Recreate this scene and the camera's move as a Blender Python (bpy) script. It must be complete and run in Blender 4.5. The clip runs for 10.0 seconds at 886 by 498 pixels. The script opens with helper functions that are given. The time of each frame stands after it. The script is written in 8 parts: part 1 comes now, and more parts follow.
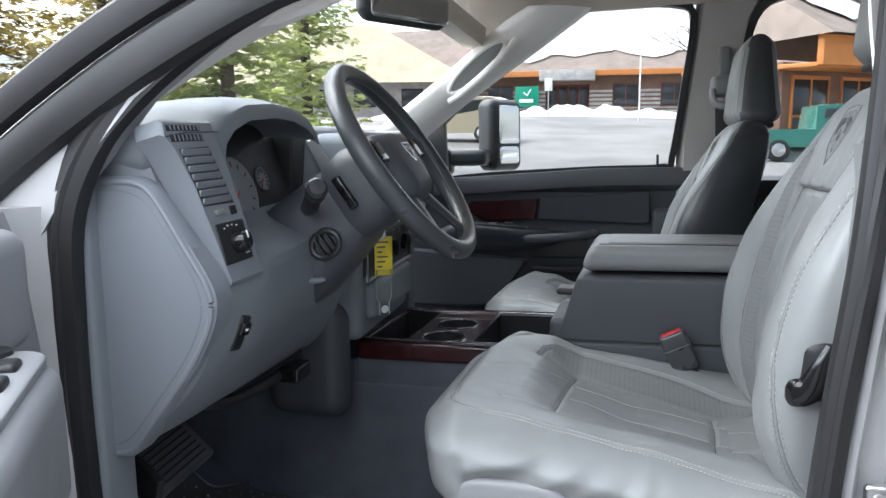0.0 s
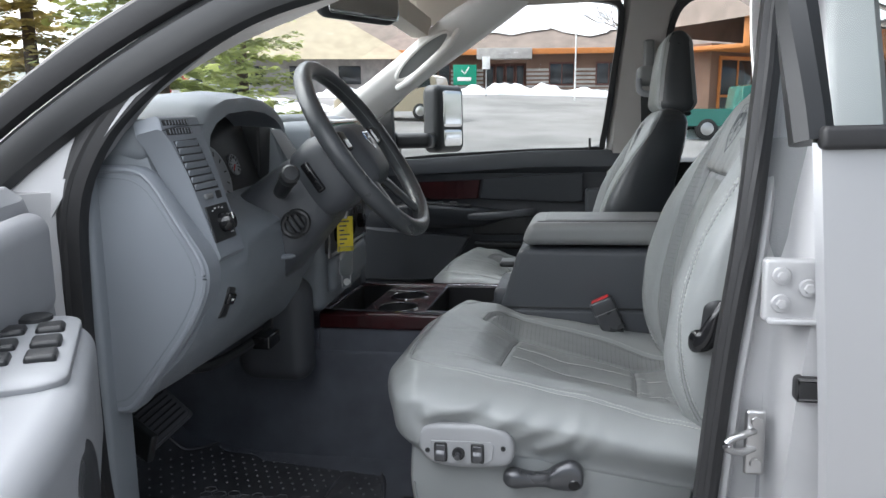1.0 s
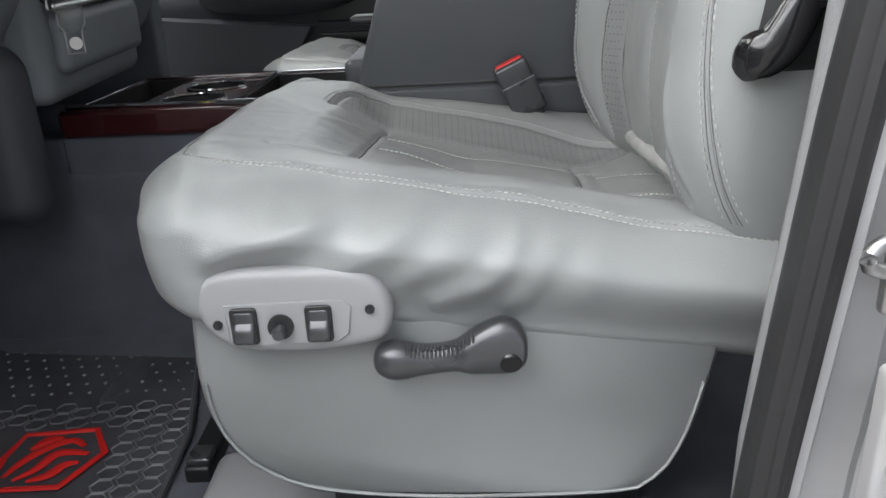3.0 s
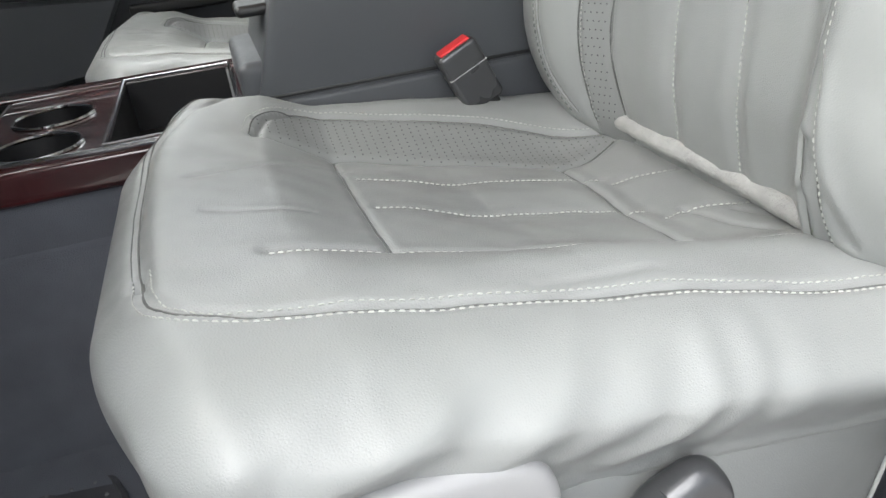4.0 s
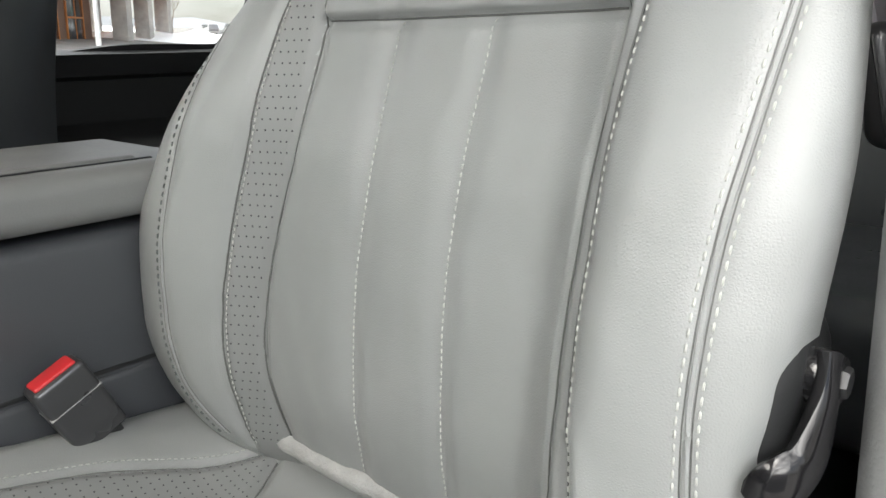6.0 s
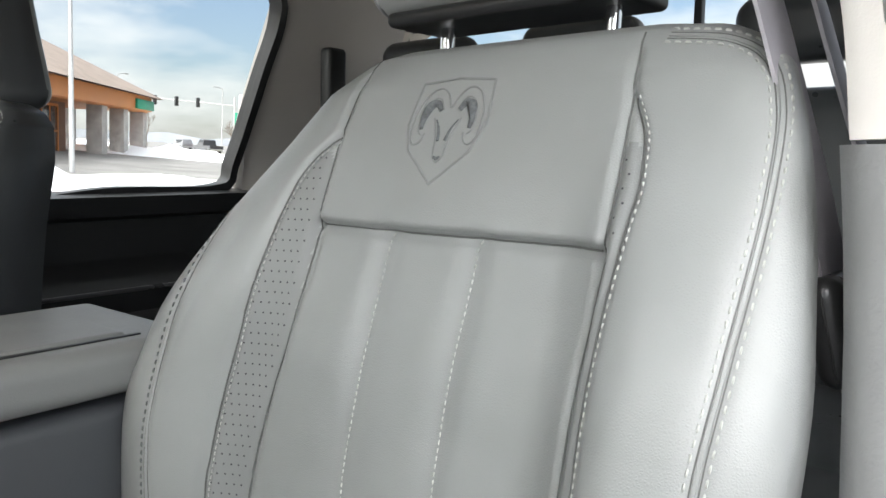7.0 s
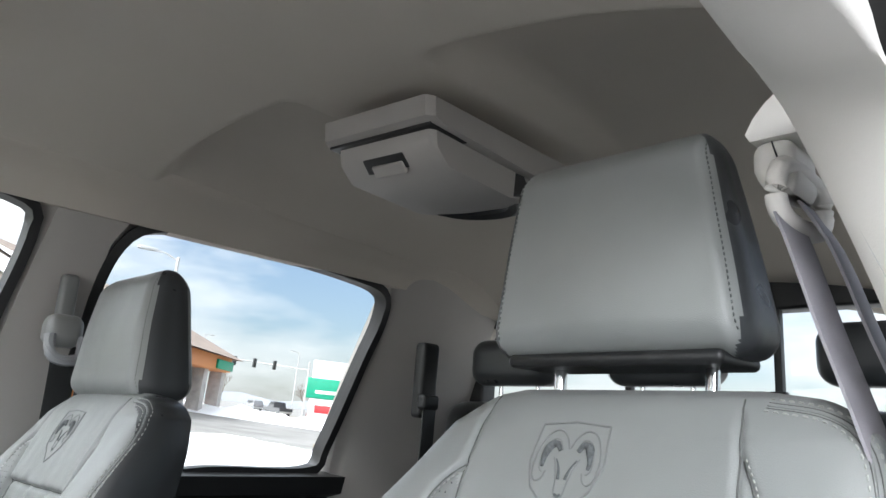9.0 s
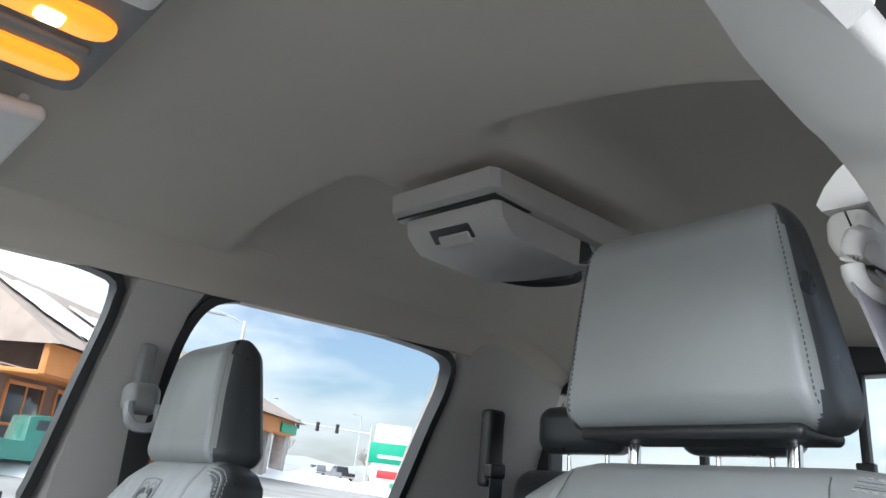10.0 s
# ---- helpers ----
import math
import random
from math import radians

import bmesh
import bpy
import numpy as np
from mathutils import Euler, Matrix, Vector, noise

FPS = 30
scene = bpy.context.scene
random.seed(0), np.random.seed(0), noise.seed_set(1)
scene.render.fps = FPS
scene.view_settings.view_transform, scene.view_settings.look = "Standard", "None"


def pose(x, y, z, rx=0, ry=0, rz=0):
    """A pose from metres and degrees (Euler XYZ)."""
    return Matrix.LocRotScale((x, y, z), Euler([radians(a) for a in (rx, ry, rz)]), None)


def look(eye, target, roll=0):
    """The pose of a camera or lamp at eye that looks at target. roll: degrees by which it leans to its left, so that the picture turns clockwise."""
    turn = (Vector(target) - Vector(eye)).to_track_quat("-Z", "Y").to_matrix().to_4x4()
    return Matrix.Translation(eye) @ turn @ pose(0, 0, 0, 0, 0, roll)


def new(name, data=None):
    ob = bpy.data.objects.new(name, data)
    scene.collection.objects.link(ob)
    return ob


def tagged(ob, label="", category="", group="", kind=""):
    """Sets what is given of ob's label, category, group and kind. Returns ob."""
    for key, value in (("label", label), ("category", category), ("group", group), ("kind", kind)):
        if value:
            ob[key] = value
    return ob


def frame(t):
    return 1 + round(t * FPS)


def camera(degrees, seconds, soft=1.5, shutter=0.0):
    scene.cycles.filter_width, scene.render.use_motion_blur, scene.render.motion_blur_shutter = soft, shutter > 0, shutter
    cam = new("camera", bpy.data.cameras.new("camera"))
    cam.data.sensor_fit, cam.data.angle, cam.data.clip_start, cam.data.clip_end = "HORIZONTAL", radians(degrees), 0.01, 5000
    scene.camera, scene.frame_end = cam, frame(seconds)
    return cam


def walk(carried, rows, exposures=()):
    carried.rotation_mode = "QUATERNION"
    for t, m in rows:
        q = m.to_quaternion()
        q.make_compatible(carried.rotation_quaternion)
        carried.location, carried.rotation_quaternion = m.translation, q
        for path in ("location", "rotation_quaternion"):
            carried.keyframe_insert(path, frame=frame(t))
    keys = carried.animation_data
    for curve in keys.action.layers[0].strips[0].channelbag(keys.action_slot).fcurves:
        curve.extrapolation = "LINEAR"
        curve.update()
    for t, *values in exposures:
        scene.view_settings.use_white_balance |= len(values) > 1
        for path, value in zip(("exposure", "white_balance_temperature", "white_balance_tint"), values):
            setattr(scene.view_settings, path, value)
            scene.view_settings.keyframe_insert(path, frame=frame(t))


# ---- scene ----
cam = camera(61.6, 10.0)
PATH = [
    (0, (0.111, 0.096, 1.529), (-0.413, 2.010, 1.286), -1.2),
    (0.5, (0.113, -0.028, 1.546), (-0.317, 1.906, 1.278), -1.3),
    (1, (0.119, -0.057, 1.547), (-0.246, 1.886, 1.243), -1.2),
    (1.5, (0.125, -0.015, 1.518), (-0.155, 1.929, 1.140), -1.3),
    (2, (0.122, 0.158, 1.429), (-0.077, 2.088, 0.946), -1.2),
    (2.2, (0.116, 0.233, 1.393), (-0.050, 2.158, 0.875), -1.5),
    (3.3, (0.050, 0.530, 1.323), (0.073, 2.373, 0.545), -3.6),
    (3.5, (0.028, 0.564, 1.333), (0.096, 2.390, 0.521), -4.5),
    (4, (-0.086, 0.714, 1.382), (0.362, 2.429, 0.456), -6.8),
    (4.5, (-0.104, 0.843, 1.402), (0.723, 2.398, 0.455), -6.4),
    (5, (-0.071, 0.885, 1.412), (1.002, 2.316, 0.516), -5.2),
    (5.5, (-0.023, 0.885, 1.431), (1.227, 2.259, 0.690), -3.7),
    (6, (-0.045, 0.887, 1.457), (1.391, 2.172, 0.920), -1.0),
    (6.2, (-0.051, 0.888, 1.467), (1.431, 2.149, 1.004), -0.4),
    (7.3, (-0.076, 0.884, 1.537), (1.461, 2.159, 1.418), 1.0),
    (7.5, (-0.083, 0.882, 1.538), (1.446, 2.171, 1.514), 1.6),
    (8, (-0.109, 0.874, 1.556), (1.385, 2.195, 1.718), 2.8),
    (8.5, (-0.140, 0.869, 1.566), (1.298, 2.217, 1.904), 3.2),
    (9, (-0.170, 0.861, 1.573), (1.200, 2.236, 2.051), 3.7),
    (9.5, (-0.183, 0.855, 1.578), (1.104, 2.275, 2.149), 4.0),
    (10, (-0.187, 0.855, 1.579), (1.026, 2.317, 2.205), 4.4),
]
walk(cam, [(t, look(eye, target, roll)) for t, eye, target, roll in PATH],
     exposures=((0, 0.95, 6100, 10), (1, 0.73, 6250, 10), (2, 0.74, 6500, 11), (3.5, 1.26, 6650, 10), (4.5, 1.66, 6850, 10), (6, 1.26, 6900, 10), (7.5, 1.18, 6550, 10), (9, 1.22, 6350, 10), (10, 1.2, 6050, 9)))

# ---- light ----
world = bpy.data.worlds.new("sky")
scene.world = world
world.use_nodes = True
wn = world.node_tree.nodes
sky = wn.new("ShaderNodeTexSky")
sky.sky_type, sky.sun_disc = "NISHITA", False
SUN_EL, SUN_AZ = 48, 274  # degrees; azimuth clockwise from +Y
sky.sun_elevation, sky.sun_rotation = radians(SUN_EL), radians(SUN_AZ)
sky.dust_density, sky.air_density = 2.5, 1.0
# broken white cloud over the blue
co = wn.new("ShaderNodeTexCoord")
mp = wn.new("ShaderNodeMapping")
mp.inputs["Scale"].default_value = (1.0, 1.0, 3.2)
cn = wn.new("ShaderNodeTexNoise")
cn.inputs["Scale"].default_value, cn.inputs["Detail"].default_value, cn.inputs["Roughness"].default_value = 2.3, 6, 0.55
cr = wn.new("ShaderNodeValToRGB")
cr.color_ramp.elements[0].position, cr.color_ramp.elements[1].position = 0.41, 0.60
mx = wn.new("ShaderNodeMix")
mx.data_type = "RGBA"
# thin cloud is brightest overhead and dims towards the horizon
sx = wn.new("ShaderNodeSeparateXYZ")
cb = wn.new("ShaderNodeMapRange")
cb.inputs["To Min"].default_value, cb.inputs["To Max"].default_value = 5.0, 12.0
# and brighter on the side of the veiled sun
sd = wn.new("ShaderNodeVectorMath")
sd.operation = "DOT_PRODUCT"
sd.inputs[1].default_value = (math.sin(radians(SUN_AZ)) * 0.92, math.cos(radians(SUN_AZ)) * 0.92, 0.4)
sm_ = wn.new("ShaderNodeMapRange")
sm_.inputs["From Min"].default_value, sm_.inputs["From Max"].default_value = -0.1, 1.0
sm_.inputs["To Min"].default_value, sm_.inputs["To Max"].default_value = 1.0, 6.8
sp_ = wn.new("ShaderNodeMath")
sp_.operation = "MULTIPLY"
cs = wn.new("ShaderNodeVectorMath")
cs.operation = "SCALE"
cs.inputs[0].default_value = (0.985, 1.0, 1.02)
lk = world.node_tree.links.new
lk(co.outputs["Generated"], mp.inputs["Vector"])
lk(mp.outputs["Vector"], cn.inputs["Vector"])
lk(cn.outputs["Fac"], cr.inputs["Fac"])
lk(cr.outputs["Color"], mx.inputs["Factor"])
lk(sky.outputs["Color"], mx.inputs["A"])
lk(co.outputs["Generated"], sx.inputs["Vector"])
lk(sx.outputs["Z"], cb.inputs["Value"])
lk(co.outputs["Generated"], sd.inputs[0])
lk(sd.outputs["Value"], sm_.inputs["Value"])
lk(cb.outputs["Result"], sp_.inputs[0])
lk(sm_.outputs["Result"], sp_.inputs[1])
lk(sp_.outputs[0], cs.inputs["Scale"])
lk(cs.outputs["Vector"], mx.inputs["B"])
bg = wn["Background"]
lk(mx.outputs["Result"], bg.inputs["Color"])
bg.inputs["Strength"].default_value = 0.09

sun = new("sun", bpy.data.lights.new("sun", "SUN"))
sun.data.energy, sun.data.angle, sun.data.color = 1.5, radians(40), (1.0, 0.975, 0.94)
_a, _e = radians(SUN_AZ), radians(SUN_EL)
# area lamp added outside the open driver's door, standing in for daylight through it
door_light = new("door_daylight", bpy.data.lights.new("door_daylight", "AREA"))
door_light.data.shape, door_light.data.size, door_light.data.size_y = "RECTANGLE", 0.7, 0.6
door_light.data.energy, door_light.data.color = 3.2, (0.97, 0.985, 1.0)
door_light.matrix_world = look((-0.3, 0.3, 1.85), (0.4, 1.2, 1.55))
# area lamp added low ahead of the windscreen, to brighten the headrest and headliner
front_light = new("windscreen_daylight", bpy.data.lights.new("windscreen_daylight", "AREA"))
front_light.data.shape, front_light.data.size, front_light.data.size_y = "RECTANGLE", 0.7, 0.4
front_light.data.energy, front_light.data.color = 2.2, (1.0, 0.965, 0.92)
front_light.matrix_world = look((-1.5, 1.1, 1.74), (0.6, 1.15, 1.6))
sun.matrix_world = look((0, 0, 0), (-math.sin(_a) * math.cos(_e), -math.cos(_a) * math.cos(_e), -math.sin(_e)))


# ---- materials ----
def mat(name, color, rough=0.5, metal=0.0, grain=0.0, grain_scale=200.0, vary=0.08, vary_scale=3.0,
        cells=0.0, cell_scale=500.0, spec=0.5, coat=0.0, random_tone=0.0, crease=0.0):
    """A principled surface: large-scale tone variation, fine noise relief and leather-like cell relief."""
    m = bpy.data.materials.new(name)
    m.use_nodes = True
    n, link = m.node_tree.nodes, m.node_tree.links.new
    b = n["Principled BSDF"]
    b.inputs["Roughness"].default_value, b.inputs["Metallic"].default_value = rough, metal
    b.inputs["Specular IOR Level"].default_value, b.inputs["Coat Weight"].default_value = spec, coat
    b.inputs["Coat Roughness"].default_value = 0.05
    tc = n.new("ShaderNodeTexCoord")
    nz = n.new("ShaderNodeTexNoise")
    nz.inputs["Scale"].default_value, nz.inputs["Detail"].default_value = vary_scale, 5
    link(tc.outputs["Object"], nz.inputs["Vector"])
    rmp = n.new("ShaderNodeMapRange")
    rmp.inputs["From Min"].default_value, rmp.inputs["From Max"].default_value = 0.3, 0.7
    rmp.inputs["To Min"].default_value, rmp.inputs["To Max"].default_value = 1 - vary, 1 + vary
    link(nz.outputs["Fac"], rmp.inputs["Value"])
    hv = n.new("ShaderNodeHueSaturation")
    hv.inputs["Color"].default_value = (*color, 1)
    value = rmp.outputs["Result"]
    if random_tone:
        oi = n.new("ShaderNodeObjectInfo")
        r2 = n.new("ShaderNodeMapRange")
        r2.inputs["To Min"].default_value, r2.inputs["To Max"].default_value = 1 - random_tone, 1 + random_tone
        link(oi.outputs["Random"], r2.inputs["Value"])
        mu = n.new("ShaderNodeMath")
        mu.operation = "MULTIPLY"
        link(value, mu.inputs[0])
        link(r2.outputs["Result"], mu.inputs[1])
        value = mu.outputs[0]
    link(value, hv.inputs["Value"])
    link(hv.outputs["Color"], b.inputs["Base Color"])
    rr = n.new("ShaderNodeMapRange")
    rr.inputs["To Min"].default_value, rr.inputs["To Max"].default_value = max(0.02, rough - 0.07), min(1, rough + 0.07)
    nr = n.new("ShaderNodeTexNoise")
    nr.inputs["Scale"].default_value = vary_scale * 7
    link(tc.outputs["Object"], nr.inputs["Vector"])
    link(nr.outputs["Fac"], rr.inputs["Value"])
    link(rr.outputs["Result"], b.inputs["Roughness"])
    last = None
    if grain:
        g = n.new("ShaderNodeTexNoise")
        g.inputs["Scale"].default_value, g.inputs["Detail"].default_value = grain_scale, 4
        link(tc.outputs["Object"], g.inputs["Vector"])
        bp = n.new("ShaderNodeBump")
        bp.inputs["Strength"].default_value, bp.inputs["Distance"].default_value = grain, 0.002
        link(g.outputs["Fac"], bp.inputs["Height"])
        last = bp
    if crease:
        g = n.new("ShaderNodeTexNoise")
        g.noise_type = "RIDGED_MULTIFRACTAL"
        g.inputs["Scale"].default_value, g.inputs["Detail"].default_value, g.inputs["Distortion"].default_value = 13.0, 7, 0.8
        link(tc.outputs["Object"], g.inputs["Vector"])
        bp = n.new("ShaderNodeBump")
        bp.inputs["Strength"].default_value, bp.inputs["Distance"].default_value = crease, 0.003
        link(g.outputs["Fac"], bp.inputs["Height"])
        if last:
            link(last.outputs["Normal"], bp.inputs["Normal"])
        last = bp
    if cells:
        v = n.new("ShaderNodeTexVoronoi")
        v.feature = "DISTANCE_TO_EDGE"
        v.inputs["Scale"].default_value = cell_scale
        link(tc.outputs["Object"], v.inputs["Vector"])
        bp = n.new("ShaderNodeBump")
        bp.inputs["Strength"].default_value, bp.inputs["Distance"].default_value = cells, 0.001
        link(v.outputs["Distance"], bp.inputs["Height"])
        if last:
            link(last.outputs["Normal"], bp.inputs["Normal"])
        last = bp
    if last:
        link(last.outputs["Normal"], b.inputs["Normal"])
    return m


def glass_mat(name, tint=(1, 1, 1), gloss=0.04):
    m = bpy.data.materials.new(name)
    m.use_nodes = True
    n, link = m.node_tree.nodes, m.node_tree.links.new
    n.remove(n["Principled BSDF"])
    t, g, s = n.new("ShaderNodeBsdfTransparent"), n.new("ShaderNodeBsdfGlossy"), n.new("ShaderNodeMixShader")
    t.inputs["Color"].default_value = (*tint, 1)
    g.inputs["Roughness"].default_value = 0.01
    s.inputs["Fac"].default_value = gloss
    link(t.outputs["BSDF"], s.inputs[1])
    link(g.outputs["BSDF"], s.inputs[2])
    link(s.outputs["Shader"], n["Material Output"].inputs["Surface"])
    return m


def leafy(m, color):
    """Lets light through thin needles."""
    n, link = m.node_tree.nodes, m.node_tree.links.new
    t, s = n.new("ShaderNodeBsdfTranslucent"), n.new("ShaderNodeMixShader")
    t.inputs["Color"].default_value = (*color, 1)
    s.inputs["Fac"].default_value = 0.55
    link(n["Principled BSDF"].outputs["BSDF"], s.inputs[1])
    link(t.outputs["BSDF"], s.inputs[2])
    link(s.outputs["Shader"], n["Material Output"].inputs["Surface"])
    return m


def glow_mat(name, color, strength):
    m = bpy.data.materials.new(name)
    m.use_nodes = True
    b = m.node_tree.nodes["Principled BSDF"]
    b.inputs["Base Color"].default_value = (*color, 1)
    b.inputs["Emission Color"].default_value = (*color, 1)
    b.inputs["Emission Strength"].default_value = strength
    b.inputs["Roughness"].default_value = 0.3
    return m


SEAM = mat("seam_shadow_leather", (0.10, 0.103, 0.10), 0.6, grain=0.1, grain_scale=300)
LEATHER = mat("grey_leather", (0.268, 0.280, 0.277), 0.33, grain=0.10, grain_scale=55, vary=0.06, vary_scale=7, cells=0.26, cell_scale=560, crease=0.15)
LEATHER_PERF = mat("perforated_grey_leather", (0.212, 0.22, 0.22), 0.45, grain=0.10, grain_scale=55, vary=0.05, vary_scale=5, cells=0.22, cell_scale=620)
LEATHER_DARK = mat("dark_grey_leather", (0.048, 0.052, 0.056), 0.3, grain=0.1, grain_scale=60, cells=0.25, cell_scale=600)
THREAD = mat("pale_thread", (0.42, 0.43, 0.41), 0.7, vary=0.15, vary_scale=90)
EMBROIDERY = mat("embroidered_thread", (0.12, 0.13, 0.135), 0.7, grain=0.6, grain_scale=900, vary=0.3, vary_scale=400)
# paler than the mat: glints on the raised rubber are put into the colour
GLINT_RUBBER = mat("glint_raised_rubber", (0.19, 0.193, 0.205), 0.24, grain=0.2, grain_scale=150, vary=0.4, vary_scale=14)
THREAD_DARK = mat("dark_thread", (0.12, 0.13, 0.13), 0.7, vary=0.15, vary_scale=90)
HOLE = mat("perforation", (0.05, 0.052, 0.055), 0.8)
DASH = mat("slate_plastic", (0.18, 0.198, 0.218), 0.55, grain=0.12, grain_scale=700, vary=0.06, cells=0.25, cell_scale=900)
DASH_LOW = mat("grey_lower_plastic", (0.205, 0.223, 0.248), 0.5, grain=0.12, grain_scale=700, vary=0.06, cells=0.2, cell_scale=900)
PLASTIC = mat("grey_plastic", (0.20, 0.205, 0.205), 0.45, grain=0.1, grain_scale=500, vary=0.05, cells=0.15, cell_scale=800)
PANEL_PALE = mat("light_grey_plastic", (0.31, 0.315, 0.32), 0.42, grain=0.06, grain_scale=500, vary=0.04)
PLASTIC_PALE = mat("pale_grey_plastic", (0.28, 0.288, 0.30), 0.42, grain=0.06, grain_scale=500, vary=0.04)
PILLAR_GREY = mat("grained_grey_plastic", (0.235, 0.24, 0.245), 0.55, grain=0.3, grain_scale=160, vary=0.06, cells=0.3, cell_scale=260)
DOOR_DARK = mat("dark_slate_plastic", (0.024, 0.028, 0.034), 0.5, grain=0.12, grain_scale=700, vary=0.06, cells=0.25, cell_scale=900)
CONSOLE = mat("console_plastic", (0.062, 0.067, 0.075), 0.46, grain=0.12, grain_scale=700, vary=0.06, cells=0.25, cell_scale=900)
LEVER_GREY = mat("satin_grey_plastic", (0.088, 0.090, 0.095), 0.29, 0.55, grain=0.05, grain_scale=400, vary=0.05)
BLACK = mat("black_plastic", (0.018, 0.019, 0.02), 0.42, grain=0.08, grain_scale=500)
BLACK_GLOSS = mat("black_gloss", (0.01, 0.01, 0.011), 0.12)
RUBBER = mat("black_rubber", (0.016, 0.016, 0.017), 0.55, grain=0.15, grain_scale=120, vary=0.2)
RUBBER_MAT = mat("rubber_mat", (0.085, 0.087, 0.095), 0.36, grain=0.2, grain_scale=150, vary=0.25, vary_scale=12)
PILE = mat("pale_felt", (0.37, 0.375, 0.365), 0.95, grain=0.9, grain_scale=300, vary=0.12, vary_scale=40)
CARPET = mat("dark_carpet", (0.13, 0.14, 0.165), 0.95, grain=0.9, grain_scale=900, vary=0.2, vary_scale=9)
HEADLINER = mat("headliner_cloth", (0.57, 0.525, 0.465), 0.95, grain=0.35, grain_scale=1200, vary=0.04, vary_scale=2)
# darker than TRIM_PALE: far pillars' shade put into colour; also the grey screen unit
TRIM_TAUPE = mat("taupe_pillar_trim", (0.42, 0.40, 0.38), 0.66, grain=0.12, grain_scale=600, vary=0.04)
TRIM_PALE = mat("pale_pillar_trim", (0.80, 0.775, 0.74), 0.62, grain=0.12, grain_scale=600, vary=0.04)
WOOD = mat("burgundy_wood", (0.036, 0.007, 0.008), 0.2, grain=0.0, vary=0.45, vary_scale=14, coat=0.8)
CHROME = mat("chrome", (0.75, 0.76, 0.78), 0.12, 1.0, vary=0.03)
SATIN_METAL = mat("satin_metal", (0.5, 0.5, 0.5), 0.32, 1.0, grain=0.05, grain_scale=120)
SILVER = mat("silver_car_paint", (0.46, 0.465, 0.475), 0.34, 0.55, grain=0.01, grain_scale=2500, vary=0.02, coat=0.5)
JAMB = mat("silver_jamb_paint", (0.44, 0.442, 0.448), 0.5, 0.35, grain=0.03, grain_scale=60, vary=0.06, vary_scale=8)
RED = mat("red_plastic", (0.62, 0.03, 0.035), 0.38)
RED_MAT = mat("red_rubber", (0.78, 0.022, 0.018), 0.45)
YELLOW = mat("yellow_tag", (0.75, 0.6, 0.03), 0.5, vary=0.1, vary_scale=60)
WEB = mat("grey_webbing", (0.36, 0.35, 0.38), 0.75, grain=0.4, grain_scale=900, vary=0.08, vary_scale=30)
WHITE = mat("white_paint", (0.78, 0.78, 0.77), 0.5)
GLASS = glass_mat("window_glass", (0.93, 0.96, 0.95))
GLASS_TINT = glass_mat("tinted_glass", (0.80, 0.84, 0.82))
CLEAR = glass_mat("clear_plastic", (0.86, 0.88, 0.88))
MIRROR = mat("mirror", (0.9, 0.9, 0.9), 0.02, 1.0, vary=0.0)
AMBER = glow_mat("amber_lens", (1.0, 0.27, 0.015), 0.7)
BULB = glow_mat("lit_bulb", (1.0, 0.75, 0.4), 5.0)


# ---- mesh helpers ----
def second_material(ob, material, test):
    """Gives the faces whose middle passes a test a second material."""
    me = ob.data
    me.materials.append(material)
    for f in me.polygons:
        if test(f.center):
            f.material_index = len(me.materials) - 1


def pillow(poly, axis, a, b, r, k=6):
    """A polygon drawn out from a to b whose far rim is rolled over with a wide round."""
    p = np.array(poly, float)
    t = np.roll(p, -1, 0) - np.roll(p, 1, 0)
    n = np.stack([t[:, 1], -t[:, 0]], 1)
    n /= np.linalg.norm(n, axis=1, keepdims=True)
    if np.sum(n * (p - p.mean(0))) < 0:
        n = -n
    s = 1 if b > a else -1
    others = [i for i in range(3) if i != axis]
    rings = []
    for h, inset in [(a, 0.0)] + [(b - s * r * (1 - math.sin(q)), r * (1 - math.cos(q))) for q in np.linspace(0, math.pi / 2, k + 1)] + [(b + s * 0.0003, r * 1.2)]:
        q = p - n * inset
        o = np.zeros((len(p), 3))
        o[:, others[0]], o[:, others[1]], o[:, axis] = q[:, 0], q[:, 1], h
        rings.append(o)
    v, f = loft(rings)
    area = 0.5 * np.sum(p[:, 0] * np.roll(p[:, 1], -1) - np.roll(p[:, 0], -1) * p[:, 1])
    good = (area > 0) == (s > 0)
    if axis == 1:
        good = not good
    return (v, f) if good else flip((v, f))


def mesh_from(name, vf, material):
    v, f = vf
    me = bpy.data.meshes.new(name)
    me.from_pydata([tuple(map(float, p)) for p in v], [], [tuple(map(int, q)) for q in f])
    me.update()
    me.materials.append(material)
    return me


def smooth(me, angle=40):
    me.polygons.foreach_set("use_smooth", [True] * len(me.polygons))
    me.set_sharp_from_angle(angle=radians(angle))


def thing(name, at=(0, 0, 0), label="", category="", group="", kind=""):
    e = new(name)
    e.location = at
    e.empty_display_size = 0.05
    return tagged(e, label, category, group, kind)


def part(name, vf, material, parent=None, label="", angle=40, flat=False):
    """One mesh object, given in world metres, under its thing or part."""
    me = mesh_from(name, vf, material)
    if not flat:
        smooth(me, angle)
    ob = new(name, me)
    if parent is not None:
        ob.parent = parent
        if parent.type == "EMPTY":
            ob.matrix_parent_inverse = Matrix.Translation(-parent.location)
    return tagged(ob, label)


def solid(name, vf, material, label="", category="", group="", kind="", angle=40, flat=False):
    return tagged(part(name, vf, material, None, "", angle, flat), label, category, group, kind)


